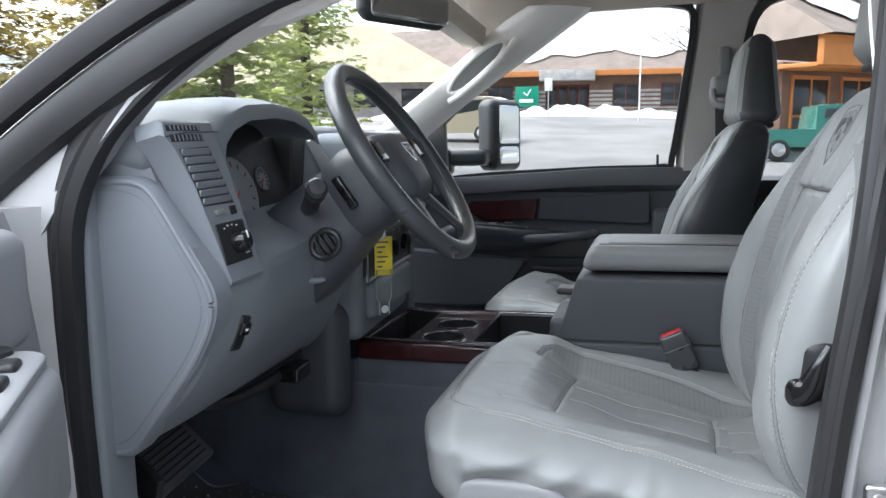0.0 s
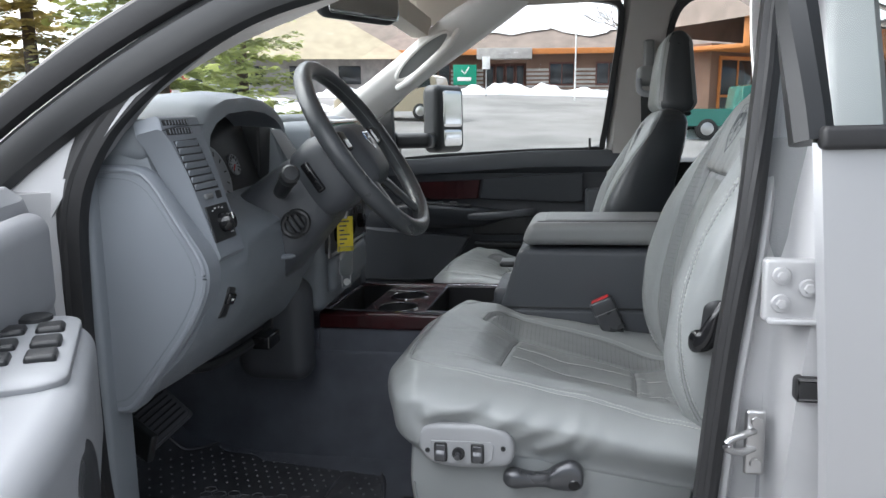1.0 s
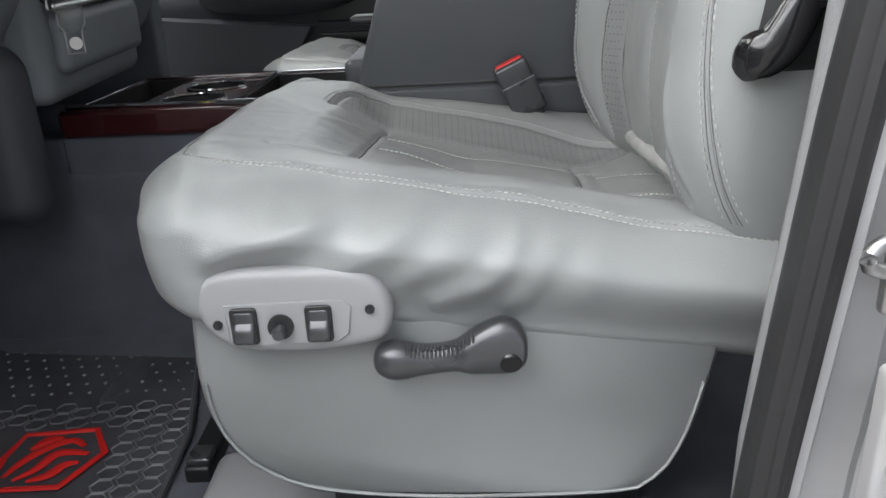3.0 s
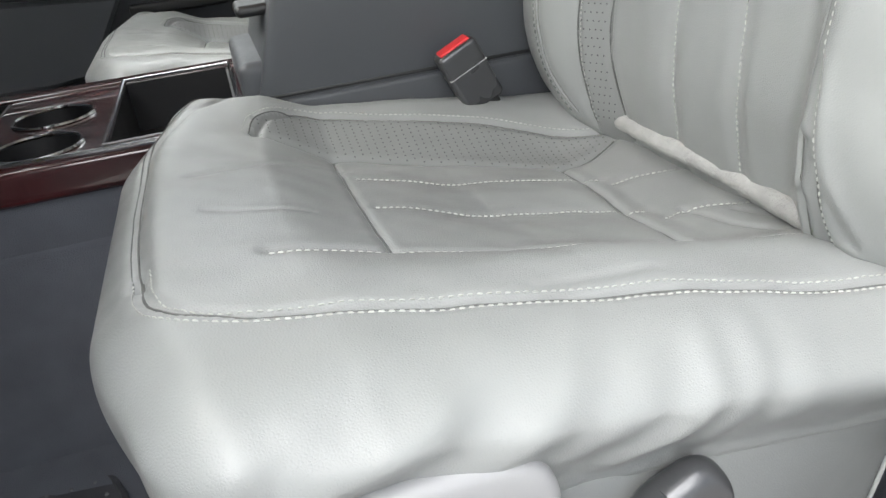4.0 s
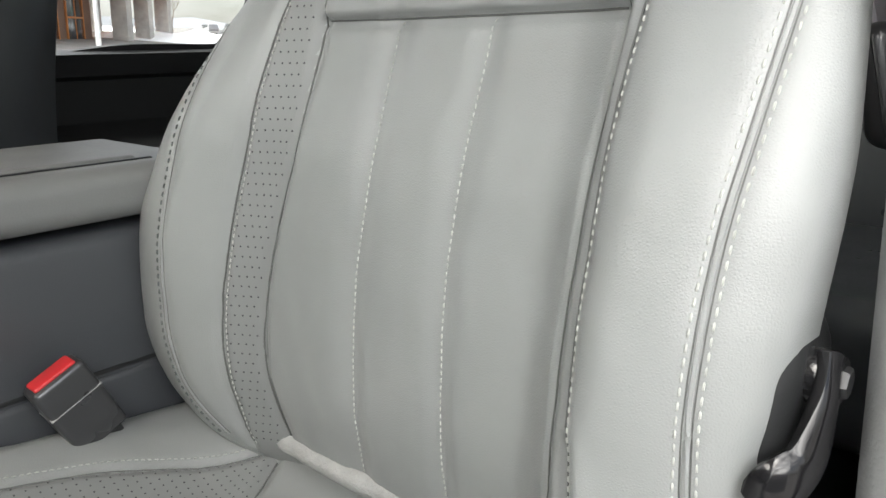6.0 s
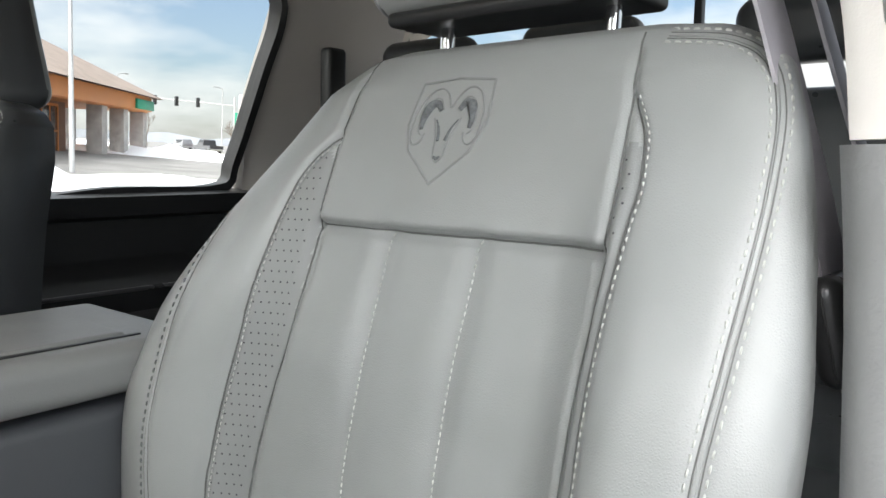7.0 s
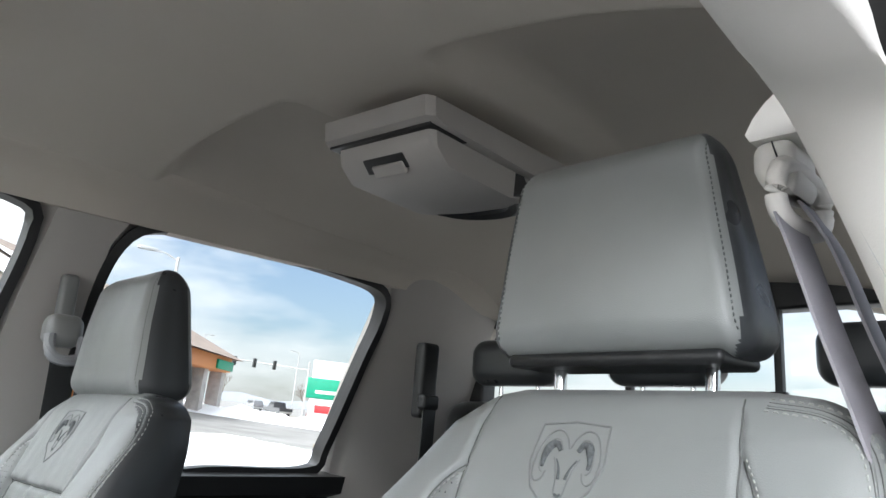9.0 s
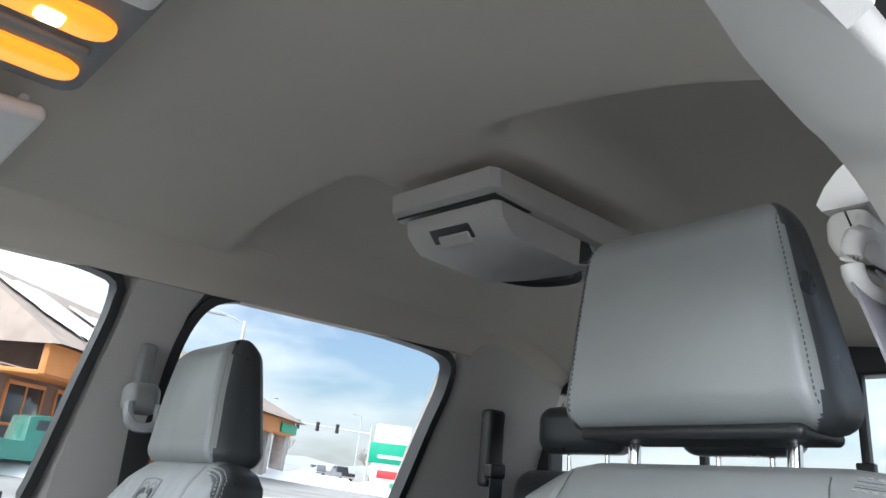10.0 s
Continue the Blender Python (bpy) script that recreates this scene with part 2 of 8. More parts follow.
def join(*vfs):
    v, f, o = [], [], 0
    for a, b in vfs:
        a = np.asarray(a, float).reshape(-1, 3)
        v.append(a)
        f += [tuple(i + o for i in q) for q in b]
        o += len(a)
    return np.vstack(v), f


def moved(vf, m):
    v = np.asarray(vf[0], float)
    a = np.array(m)
    return v @ a[:3, :3].T + a[:3, 3], vf[1]


def flip(vf):
    return vf[0], [tuple(reversed(q)) for q in vf[1]]


def rbox(lo, hi, r, n=(1, 1, 1), k=3, skip=()):
    """A box with rounded edges; n divisions of the flat part per axis, k of each rounded edge."""
    lo, hi = np.array(lo, float), np.array(hi, float)
    rr = np.minimum(np.broadcast_to(np.array(r, float), (3,)), (hi - lo) / 2 - 1e-5)
    ax = []
    for a in range(3):
        t = 1 - np.cos(np.linspace(0, math.pi / 2, k + 1)) if False else np.tan(np.linspace(-math.pi / 4, 0, k + 1)) + 1
        left = lo[a] + rr[a] * t
        mid = np.linspace(lo[a] + rr[a], hi[a] - rr[a], n[a] + 1)
        right = hi[a] - rr[a] * t[::-1]
        ax.append(np.concatenate([left[:-1], mid, right[1:]]))
    idx, pts, faces = {}, [], []

    def vid(i, j, l):
        key = (i, j, l)
        if key not in idx:
            idx[key] = len(pts)
            pts.append((ax[0][i], ax[1][j], ax[2][l]))
        return idx[key]

    m = [len(a) - 1 for a in ax]
    for a in range(3):
        b, c = (a + 1) % 3, (a + 2) % 3
        for side in (0, 1):
            if (a, side) in skip:
                continue
            for i in range(m[b]):
                for j in range(m[c]):
                    q = []
                    for di, dj in ((0, 0), (1, 0), (1, 1), (0, 1)):
                        key = [0, 0, 0]
                        key[a], key[b], key[c] = side * m[a], i + di, j + dj
                        q.append(vid(*key))
                    faces.append(tuple(q if side else reversed(q)))
    p = np.array(pts)
    c = np.clip(p, lo + rr, hi - rr)
    d = (p - c) / np.maximum(rr, 1e-9)
    ln = np.linalg.norm(d, axis=1)
    s = np.where(ln > 1e-9, 1 / np.maximum(ln, 1e-9), 0)
    return c + d * s[:, None] * rr, faces


def block(x0, x1, y0, y1, z0, z1, r=0.004, k=2):
    return rbox((x0, y0, z0), (x1, y1, z1), r, (1, 1, 1), k)


def loft(rings, closed=True, caps=True):
    """Quads between rings of equal length."""
    rings = [np.asarray(r, float) for r in rings]
    n = len(rings[0])
    v = np.vstack(rings)
    f = []
    last = n if closed else n - 1
    for i in range(len(rings) - 1):
        for j in range(last):
            f.append((i * n + j, i * n + (j + 1) % n, (i + 1) * n + (j + 1) % n, (i + 1) * n + j))
    if caps and closed:
        f.append(tuple(reversed(range(n))))
        f.append(tuple(range((len(rings) - 1) * n, len(rings) * n)))
    return v, f


def spline(points, n, closed=False):
    """Points along a Catmull-Rom curve, evenly spaced."""
    p = np.array(points, float)
    m = len(p)
    if closed:
        q = np.vstack([p[-1], p, p[0], p[1]])
        segs = m
    else:
        q = np.vstack([2 * p[0] - p[1], p, 2 * p[-1] - p[-2]])
        segs = m - 1
    out = []
    for i in range(segs):
        a, b, c, d = q[i:i + 4]
        for t in np.linspace(0, 1, 24, endpoint=False):
            out.append(0.5 * (2 * b + (c - a) * t + (2 * a - 5 * b + 4 * c - d) * t * t + (3 * b - a - 3 * c + d) * t ** 3))
    out.append(p[0] if closed else p[-1])
    out = np.array(out)
    s = np.concatenate([[0], np.cumsum(np.linalg.norm(np.diff(out, axis=0), axis=1))])
    t = np.linspace(0, s[-1], n + (1 if closed else 0))
    r = np.stack([np.interp(t, s, out[:, a]) for a in range(out.shape[1])], 1)
    return r[:-1] if closed else r


def tube(path, radius, n=8, closed=False, squash=None, up=(0, 0, 1)):
    """A round or oval bar along a path; radius a number or one per point; squash (a, b) gives the half axes."""
    p = np.array(path, float)
    m = len(p)
    rad = np.broadcast_to(np.asarray(radius, float), (m,))
    rings = []
    for i in range(m):
        if closed:
            t = p[(i + 1) % m] - p[i - 1]
        else:
            t = p[min(i + 1, m - 1)] - p[max(i - 1, 0)]
        t = t / (np.linalg.norm(t) + 1e-12)
        u = np.cross(t, up)
        if np.linalg.norm(u) < 1e-3:
            u = np.cross(t, (1, 0, 0))
        u /= np.linalg.norm(u)
        w = np.cross(u, t)
        a, b = (rad[i], rad[i]) if squash is None else (squash[0] * rad[i], squash[1] * rad[i])
        th = np.linspace(0, 2 * math.pi, n, endpoint=False)
        rings.append(p[i] + np.outer(np.cos(th) * a, u) + np.outer(np.sin(th) * b, w))
    if closed:
        v, f = loft(rings + [rings[0]], True, False)
        k = len(rings) * n
        return v[:k], [tuple(i % k for i in q) for q in f]
    return loft(rings, True, True)


def lathe(profile, origin, axis, n=20):
    """A turned body: profile of (radius, along)."""
    a = np.array(axis, float)
    a /= np.linalg.norm(a)
    u = np.cross(a, (0, 0, 1) if abs(a[2]) < 0.9 else (1, 0, 0))
    u /= np.linalg.norm(u)
    w = np.cross(a, u)
    th = np.linspace(0, 2 * math.pi, n, endpoint=False)
    rings = [np.array(origin) + a * h + np.outer(np.cos(th) * r, u) + np.outer(np.sin(th) * r, w) for r, h in profile]
    return loft(rings, True, True)


def prism(poly, axis, a, b, bevel=0.0):
    """A polygon (in the two other axes, in order x, y, z) drawn out along an axis from a to b, with chamfered rims."""
    p = np.array(poly, float)
    c = p.mean(0)

    def ring(h, inset):
        d = p - c
        ln = np.linalg.norm(d, axis=1, keepdims=True)
        q = c + d * (1 - inset / np.maximum(ln, 1e-6))
        out = np.zeros((len(p), 3))
        others = [i for i in range(3) if i != axis]
        out[:, others[0]], out[:, others[1]], out[:, axis] = q[:, 0], q[:, 1], h
        return out
    s = 1 if b > a else -1
    rings = [ring(a, bevel), ring(a + s * bevel, 0), ring(b - s * bevel, 0), ring(b, bevel)] if bevel else [ring(a, 0), ring(b, 0)]
    v, f = loft(rings)
    area = 0.5 * np.sum(p[:, 0] * np.roll(p[:, 1], -1) - np.roll(p[:, 0], -1) * p[:, 1])
    good = (area > 0) == (s > 0)
    if axis == 1:
        good = not good
    return (v, f) if good else (v, [tuple(reversed(q)) for q in f])


def rounded_poly(w, h, r, n=5):
    out = []
    for cx, cy, a0 in ((w / 2 - r, h / 2 - r, 0), (-w / 2 + r, h / 2 - r, 90), (-w / 2 + r, -h / 2 + r, 180), (w / 2 - r, -h / 2 + r, 270)):
        for t in np.linspace(0, 90, n):
            out.append((cx + r * math.cos(radians(a0 + t)), cy + r * math.sin(radians(a0 + t))))
    return np.array(out)


def sst(a, b, x):
    t = np.clip((np.asarray(x, float) - a) / (b - a), 0, 1)
    return t * t * (3 - 2 * t)


def curve_dist(px, py, line):
    """Distance in a plane of many points from a polyline."""
    d = np.full(px.shape, 9.0)
    for (ax_, ay), (bx, by) in zip(line[:-1], line[1:]):
        vx, vy = bx - ax_, by - ay
        t = np.clip(((px - ax_) * vx + (py - ay) * vy) / (vx * vx + vy * vy + 1e-12), 0, 1)
        d = np.minimum(d, np.hypot(px - ax_ - t * vx, py - ay - t * vy))
    return d


def fitted(turn, move, about, size):
    """A small rigid turn (degrees about x, y, z) and move, then an even change of size about a point."""
    a = Vector(about)
    r = Matrix.Rotation(radians(turn[2]), 4, "Z") @ Matrix.Rotation(radians(turn[1]), 4, "Y") @ Matrix.Rotation(radians(turn[0]), 4, "X")
    return Matrix.Translation(a) @ Matrix.Scale(size, 4) @ Matrix.Translation(-a) @ Matrix.Translation(move) @ r


def settle(m, *obs):
    """Moves whole things, with all their parts, by one matrix."""
    for ob in obs:
        ob.matrix_world = m @ ob.matrix_basis


# sized about the camera's eye at 1 second
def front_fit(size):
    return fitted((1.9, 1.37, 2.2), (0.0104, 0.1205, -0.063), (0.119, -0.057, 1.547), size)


# sized about the camera's eye at 8.5 seconds
def roof_fit(size):
    return fitted((3.18, 1.0, 0.71), (-0.0118, 0.0833, -0.0581), (-0.14, 0.869, 1.566), size)


# lean and height of the passenger side of the cab
SIDE_FIT = Matrix(((1, 0, 0, -0.04), (0, 1, -0.06, -0.015 + 0.06 * 1.47), (0, 0, 1.075, 0.017 - 0.075 * 1.47), (0, 0, 0, 1)))

# ---- seats ----
from mathutils.bvhtree import BVHTree


def tree_of(vf):
    return BVHTree.FromPolygons([Vector(p) for p in vf[0]], vf[1])


def project(tree, pts, way):
    """Points thrown onto a surface along a direction: places and normals (None where missed)."""
    out = []
    w = Vector(way)
    for p in pts:
        hit, nor, _, _ = tree.ray_cast(Vector(p), w)
        out.append((hit, nor))
    return out


def stitches(tree, line, way, pitch=0.0052, length=0.0038, half=0.0005, lift=0.0003):
    """Short raised threads along a line thrown onto a surface."""
    total = float(np.sum(np.linalg.norm(np.diff(np.array(line), axis=0), axis=1)))
    n = max(2, int(total / pitch))
    fine = spline(line, n * 2 + 1)
    got = project(tree, fine, way)
    bits = []
    for i in range(0, n * 2 - 1, 2):
        (a, na), (b, nb) = got[i], got[i + 1]
        if a is None or b is None or (b - a).length > 0.02:
            continue
        nor = (na if na.dot(Vector(way)) < 0 else -na).normalized()
        d = b - a
        mid = (a + b) / 2
        d = d.normalized() * length / 2
        s = d.cross(nor).normalized() * half
        up = nor * (half * 1.3 + lift)
        lo = -nor * 0.0006
        e = d * 1.15
        v = [mid - e + lo, mid + e + lo, mid + s + lo, mid - s + lo, mid - d * 0.6 + s * 0.7 + up, mid + d * 0.6 + s * 0.7 + up, mid + d * 0.6 - s * 0.7 + up, mid - d * 0.6 - s * 0.7 + up,
             mid - d * 0.6 + s + lo, mid + d * 0.6 + s + lo, mid + d * 0.6 - s + lo, mid - d * 0.6 - s + lo]
        f = [(4, 5, 6, 7), (8, 9, 5, 4), (10, 11, 7, 6), (9, 1, 5), (1, 10, 6), (1, 6, 5), (11, 0, 7), (0, 8, 4), (0, 4, 7)]
        bits.append((np.array([tuple(q) for q in v]), f))
    return join(*bits) if bits else None


def holes(tree, pts, way, r=0.0009):
    """Small sunk discs, the punched holes of perforated leather."""
    bits = []
    for (p, nor) in project(tree, pts, way):
        if p is None:
            continue
        nor = (nor if nor.dot(Vector(way)) < 0 else -nor).normalized()
        u = nor.orthogonal().normalized() * r
        w = nor.cross(u)
        c = p + nor * 0.0003
        v = [c + u * math.cos(a) + w * math.sin(a) for a in np.linspace(0, 2 * math.pi, 6, endpoint=False)]
        bits.append((np.array([tuple(q) for q in v]), [(0, 1, 2, 3, 4, 5)]))
    return join(*bits) if bits else None


def seam(tree, line, way, r=0.0009):
    """The dark joint at the bottom of a sewn groove."""
    fine = spline(line, 70)
    got = [q for q, _ in project(tree, fine, way) if q is not None]
    return tube([tuple(q) for q in got], r, 5)


def tab(x, xs, ys):
    return np.interp(x, xs, ys)


SEAT_Y = 1.235  # middle of the driver's seat

# seam lines of the cushion, in x and y from the seat's middle
CUSH_OUT = [(-0.160, -0.10), (-0.156, -0.135), (-0.142, -0.16), (-0.11, -0.178), (-0.05, -0.191), (0.0, -0.197), (0.08, -0.203), (0.15, -0.208), (0.26, -0.221), (0.345, -0.226)]
CUSH_FRONT = [(-0.160, -0.11), (-0.165, -0.04), (-0.166, 0.06), (-0.162, 0.17), (-0.146, 0.235), (-0.115, 0.275)]
CUSH_LONG_OUT = [(-0.085, -0.106), (0.0, -0.112), (0.05, -0.12), (0.1, -0.128), (0.15, -0.134), (0.21, -0.136), (0.31, -0.148)]
CUSH_IN_LOW = [(-0.078, 0.19), (0.0, 0.182), (0.1, 0.167), (0.221, 0.14), (0.26, 0.148), (0.30, 0.168)]
CUSH_IN_UP = [(-0.078, 0.19), (-0.066, 0.225), (-0.035, 0.25), (0.0, 0.256), (0.06, 0.245), (0.15, 0.232), (0.22, 0.213), (0.3, 0.184)]
CUSH_F = [(-0.012, -0.112), (-0.010, 0.03), (-0.005, 0.182)]
CUSH_R = [(0.208, -0.138), (0.214, -0.03), (0.220, 0.06), (0.221, 0.139)]
CUSH_ST = [[(0.003, 0.093), (0.12, 0.1), (0.24, 0.088)], [(0.001, 0.0), (0.12, 0.006), (0.236, -0.004)],
           [(0.243, 0.07), (0.27, 0.072), (0.312, 0.06)], [(0.238, -0.03), (0.265, -0.024), (0.312, -0.045)]]


def cushion_shape():
    v, f = rbox((-0.186, -0.266, 1.03), (0.365, 0.305, 1.19), (0.048, 0.042, 0.04), (170, 160, 56), 9, skip=((2, 0),))
    x, y, z = v[:, 0].copy(), v[:, 1].copy(), v[:, 2].copy()
    a = np.abs(y)
    # heights of the upper face across the seat, at stations from the front edge to the rear
    sy = [-0.27, -0.222, -0.155, -0.10, 0.0, 0.10, 0.175, 0.24, 0.285, 0.305]
    sx = [-0.19, -0.15, -0.07, 0.0, 0.1, 0.24, 0.32, 0.37]
    st_ = [[1.172, 1.180, 1.183, 1.183, 1.182, 1.181, 1.182, 1.184, 1.182, 1.178], [1.180, 1.188, 1.191, 1.191, 1.189, 1.188, 1.189, 1.192, 1.191, 1.186],
           [1.176, 1.183, 1.188, 1.183, 1.176, 1.169, 1.166, 1.176, 1.186, 1.182], [1.165, 1.172, 1.178, 1.164, 1.151, 1.139, 1.127, 1.148, 1.165, 1.160],
           [1.148, 1.155, 1.163, 1.137, 1.117, 1.110, 1.107, 1.137, 1.152, 1.148], [1.122, 1.130, 1.137, 1.105, 1.091, 1.087, 1.083, 1.120, 1.130, 1.126],
           [1.112, 1.120, 1.122, 1.104, 1.096, 1.094, 1.096, 1.116, 1.120, 1.116], [1.112, 1.12, 1.12, 1.11, 1.10, 1.10, 1.10, 1.116, 1.12, 1.116]]
    soft_y = np.linspace(-0.3, 0.34, 129)
    lanes = np.array([np.convolve(np.pad(np.interp(soft_y, sy, r), 6, mode="edge"), np.hanning(13) / np.hanning(13).sum(), "valid") for r in st_])
    ix = np.clip(np.interp(x, sx, np.arange(len(sx))), 0, len(sx) - 1.001)
    i0 = ix.astype(int)
    iy = np.clip((y + 0.3) / 0.64 * 128, 0, 127.999)
    j0 = iy.astype(int)
    fx, fy = sst(0, 1, ix - i0) * 0.35 + (ix - i0) * 0.65, iy - j0
    top = (lanes[i0, j0] * (1 - fy) + lanes[i0, j0 + 1] * fy) * (1 - fx) + (lanes[i0 + 1, j0] * (1 - fy) + lanes[i0 + 1, j0 + 1] * fy) * fx
    low = tab(x, [-0.19, -0.15, 0.28, 0.37], [1.084, 1.072, 1.018, 1.0])
    q = (z - 1.03) / 0.16
    z = low + q * (top - low)
    # plump side faces
    y = y + np.sign(v[:, 1]) * 0.010 * np.sin(math.pi * np.clip(q, 0, 1)) * sst(0.2, 0.262, a)
    y = np.where(v[:, 1] < 0, y + 0.024 * sst(0.8, 0.25, q) * sst(0.2, 0.262, a) * sst(-0.15, -0.09, x), y)
    x = x + (0.008 * (1 - q) - (0.003 + 0.011 * sst(0.25, 0.13, a)) * np.sin(math.pi * np.clip(q, 0, 1))) * sst(-0.12, -0.18, v[:, 0])
    # the front edge is drawn back at both corners
    x = x + 0.028 * sst(0.12, 0.275, a) * sst(0.0, -0.15, v[:, 0])
    # upper face relief
    up = sst(0.72, 0.95, q)
    h = np.zeros_like(z)
    for line, depth, w in ((CUSH_OUT, 0.0045, 0.0045), (CUSH_FRONT, 0.004, 0.0045), (CUSH_LONG_OUT, 0.003, 0.006), (CUSH_IN_LOW, 0.005, 0.006),
                           (CUSH_IN_UP, 0.005, 0.004), (CUSH_F, 0.0035, 0.004), (CUSH_R, 0.0045, 0.005)):
        h -= depth * np.exp(-(curve_dist(v[:, 0], v[:, 1], line) / w) ** 2)
    for line in CUSH_ST:
        h -= 0.0014 * np.exp(-(curve_dist(v[:, 0], v[:, 1], line) / 0.006) ** 2)
    # pillows between the seams, soft creases
    h += 0.003 * np.exp(-((y - 0.05) / 0.035) ** 2) * sst(0.0, 0.06, x) * (1 - sst(0.18, 0.24, x))
    h += 0.003 * np.exp(-((y + 0.06) / 0.035) ** 2) * sst(0.0, 0.06, x) * (1 - sst(0.18, 0.24, x))
    h += np.array([0.0022 * noise.noise((p[0] * 11, p[1] * 14, 0.3)) + 0.0011 * noise.noise((p[0] * 34, p[1] * 38, 1.7)) for p in v])
    # small wrinkles that run out of the rear corner and the front edge
    for line, depth in (([(0.3, -0.13), (0.27, -0.07), (0.262, -0.02)], 0.0022), ([(0.32, -0.11), (0.292, -0.05)], 0.002),
                        ([(-0.13, 0.06), (-0.06, 0.1), (0.0, 0.13)], 0.0018), ([(-0.12, -0.02), (-0.05, -0.03)], 0.0013), ([(0.05, -0.19), (0.13, -0.185)], 0.0016)):
        h -= depth * np.exp(-(curve_dist(v[:, 0], v[:, 1], line) / 0.004) ** 2)
    z = z + h * up
    # folds in the outer side cover
    side = sst(0.185, 0.25, -v[:, 1]) * sst(-0.17, -0.1, x)
    fold = np.zeros_like(z)
    for line, amp, w in (([(0.03, 1.19), (0.017, 1.182), (-0.003, 1.172), (-0.031, 1.158), (-0.06, 1.148), (-0.10, 1.14)], 0.0038, 0.009),
                         ([(0.066, 1.182), (0.059, 1.173), (0.045, 1.158), (0.024, 1.142), (-0.006, 1.123), (-0.035, 1.111)], 0.0028, 0.0095),
                         ([(0.04, 1.184), (0.022, 1.166), (-0.004, 1.147), (-0.034, 1.134)], 0.0006, 0.008),
                         ([(0.125, 1.162), (0.123, 1.15), (0.116, 1.129), (0.098, 1.107), (0.062, 1.09)], 0.0030, 0.0085),
                         ([(0.154, 1.152), (0.147, 1.141), (0.133, 1.121), (0.117, 1.09)], 0.0020, 0.0085),
                         ([(0.09, 1.17), (0.078, 1.15), (0.055, 1.125), (0.02, 1.106)], 0.0005, 0.009),
                         ([(0.19, 1.146), (0.178, 1.12), (0.165, 1.09)], 0.0006, 0.010),
                         ([(-0.06, 1.182), (-0.10, 1.168), (-0.14, 1.16)], 0.0005, 0.009)):
        d = curve_dist(x, z, line)
        fold += amp * np.exp(-(d / w) ** 2) - amp * 0.6 * np.exp(-((d - 2.2 * w) / (w * 1.1)) ** 2)
    y = y - fold * side
    return np.stack([x, y + SEAT_Y, z], 1), f


# seams of the backrest, in y from the seat's middle and z
BK_SEAM = [(0.116, 1.474), (0.02, 1.473), (-0.053, 1.473), (-0.143, 1.473)]
BK_IN = [(0.116, 1.612), (0.117, 1.54), (0.117, 1.475), (0.121, 1.39), (0.131, 1.344), (0.149, 1.255), (0.153, 1.194), (0.141, 1.10)]
BK_OUT = [(-0.132, 1.612), (-0.143, 1.54), (-0.147, 1.485), (-0.147, 1.42), (-0.147, 1.376), (-0.147, 1.28), (-0.150, 1.22), (-0.158, 1.17), (-0.158, 1.1)]
BK_PIPE = [(0.119, 1.545), (0.140, 1.524), (0.150, 1.491), (0.160, 1.43), (0.168, 1.373), (0.179, 1.30), (0.187, 1.231), (0.186, 1.18), (0.182, 1.11)]
BK_PIPE_O = [(-0.142, 1.566), (-0.155, 1.542), (-0.161, 1.512), (-0.160, 1.486), (-0.157, 1.40), (-0.159, 1.34), (-0.162, 1.27), (-0.166, 1.235), (-0.172, 1.19), (-0.174, 1.12)]
BK_ST = [[(0.037, 1.471), (0.036, 1.38), (0.043, 1.25), (0.05, 1.1)], [(-0.046, 1.471), (-0.047, 1.39), (-0.044, 1.27), (-0.042, 1.1)]]
BK_DBL = [(-0.15, 1.608), (-0.19, 1.602), (-0.216, 1.586), (-0.228, 1.557), (-0.233, 1.52), (-0.234, 1.479), (-0.231, 1.415), (-0.227, 1.36), (-0.226, 1.30), (-0.227, 1.25), (-0.230, 1.19), (-0.225, 1.13)]
BK_DBL_I = [(0.15, 1.604), (0.19, 1.588), (0.222, 1.552), (0.236, 1.484), (0.24, 1.41), (0.236, 1.3), (0.225, 1.18), (0.2, 1.12)]


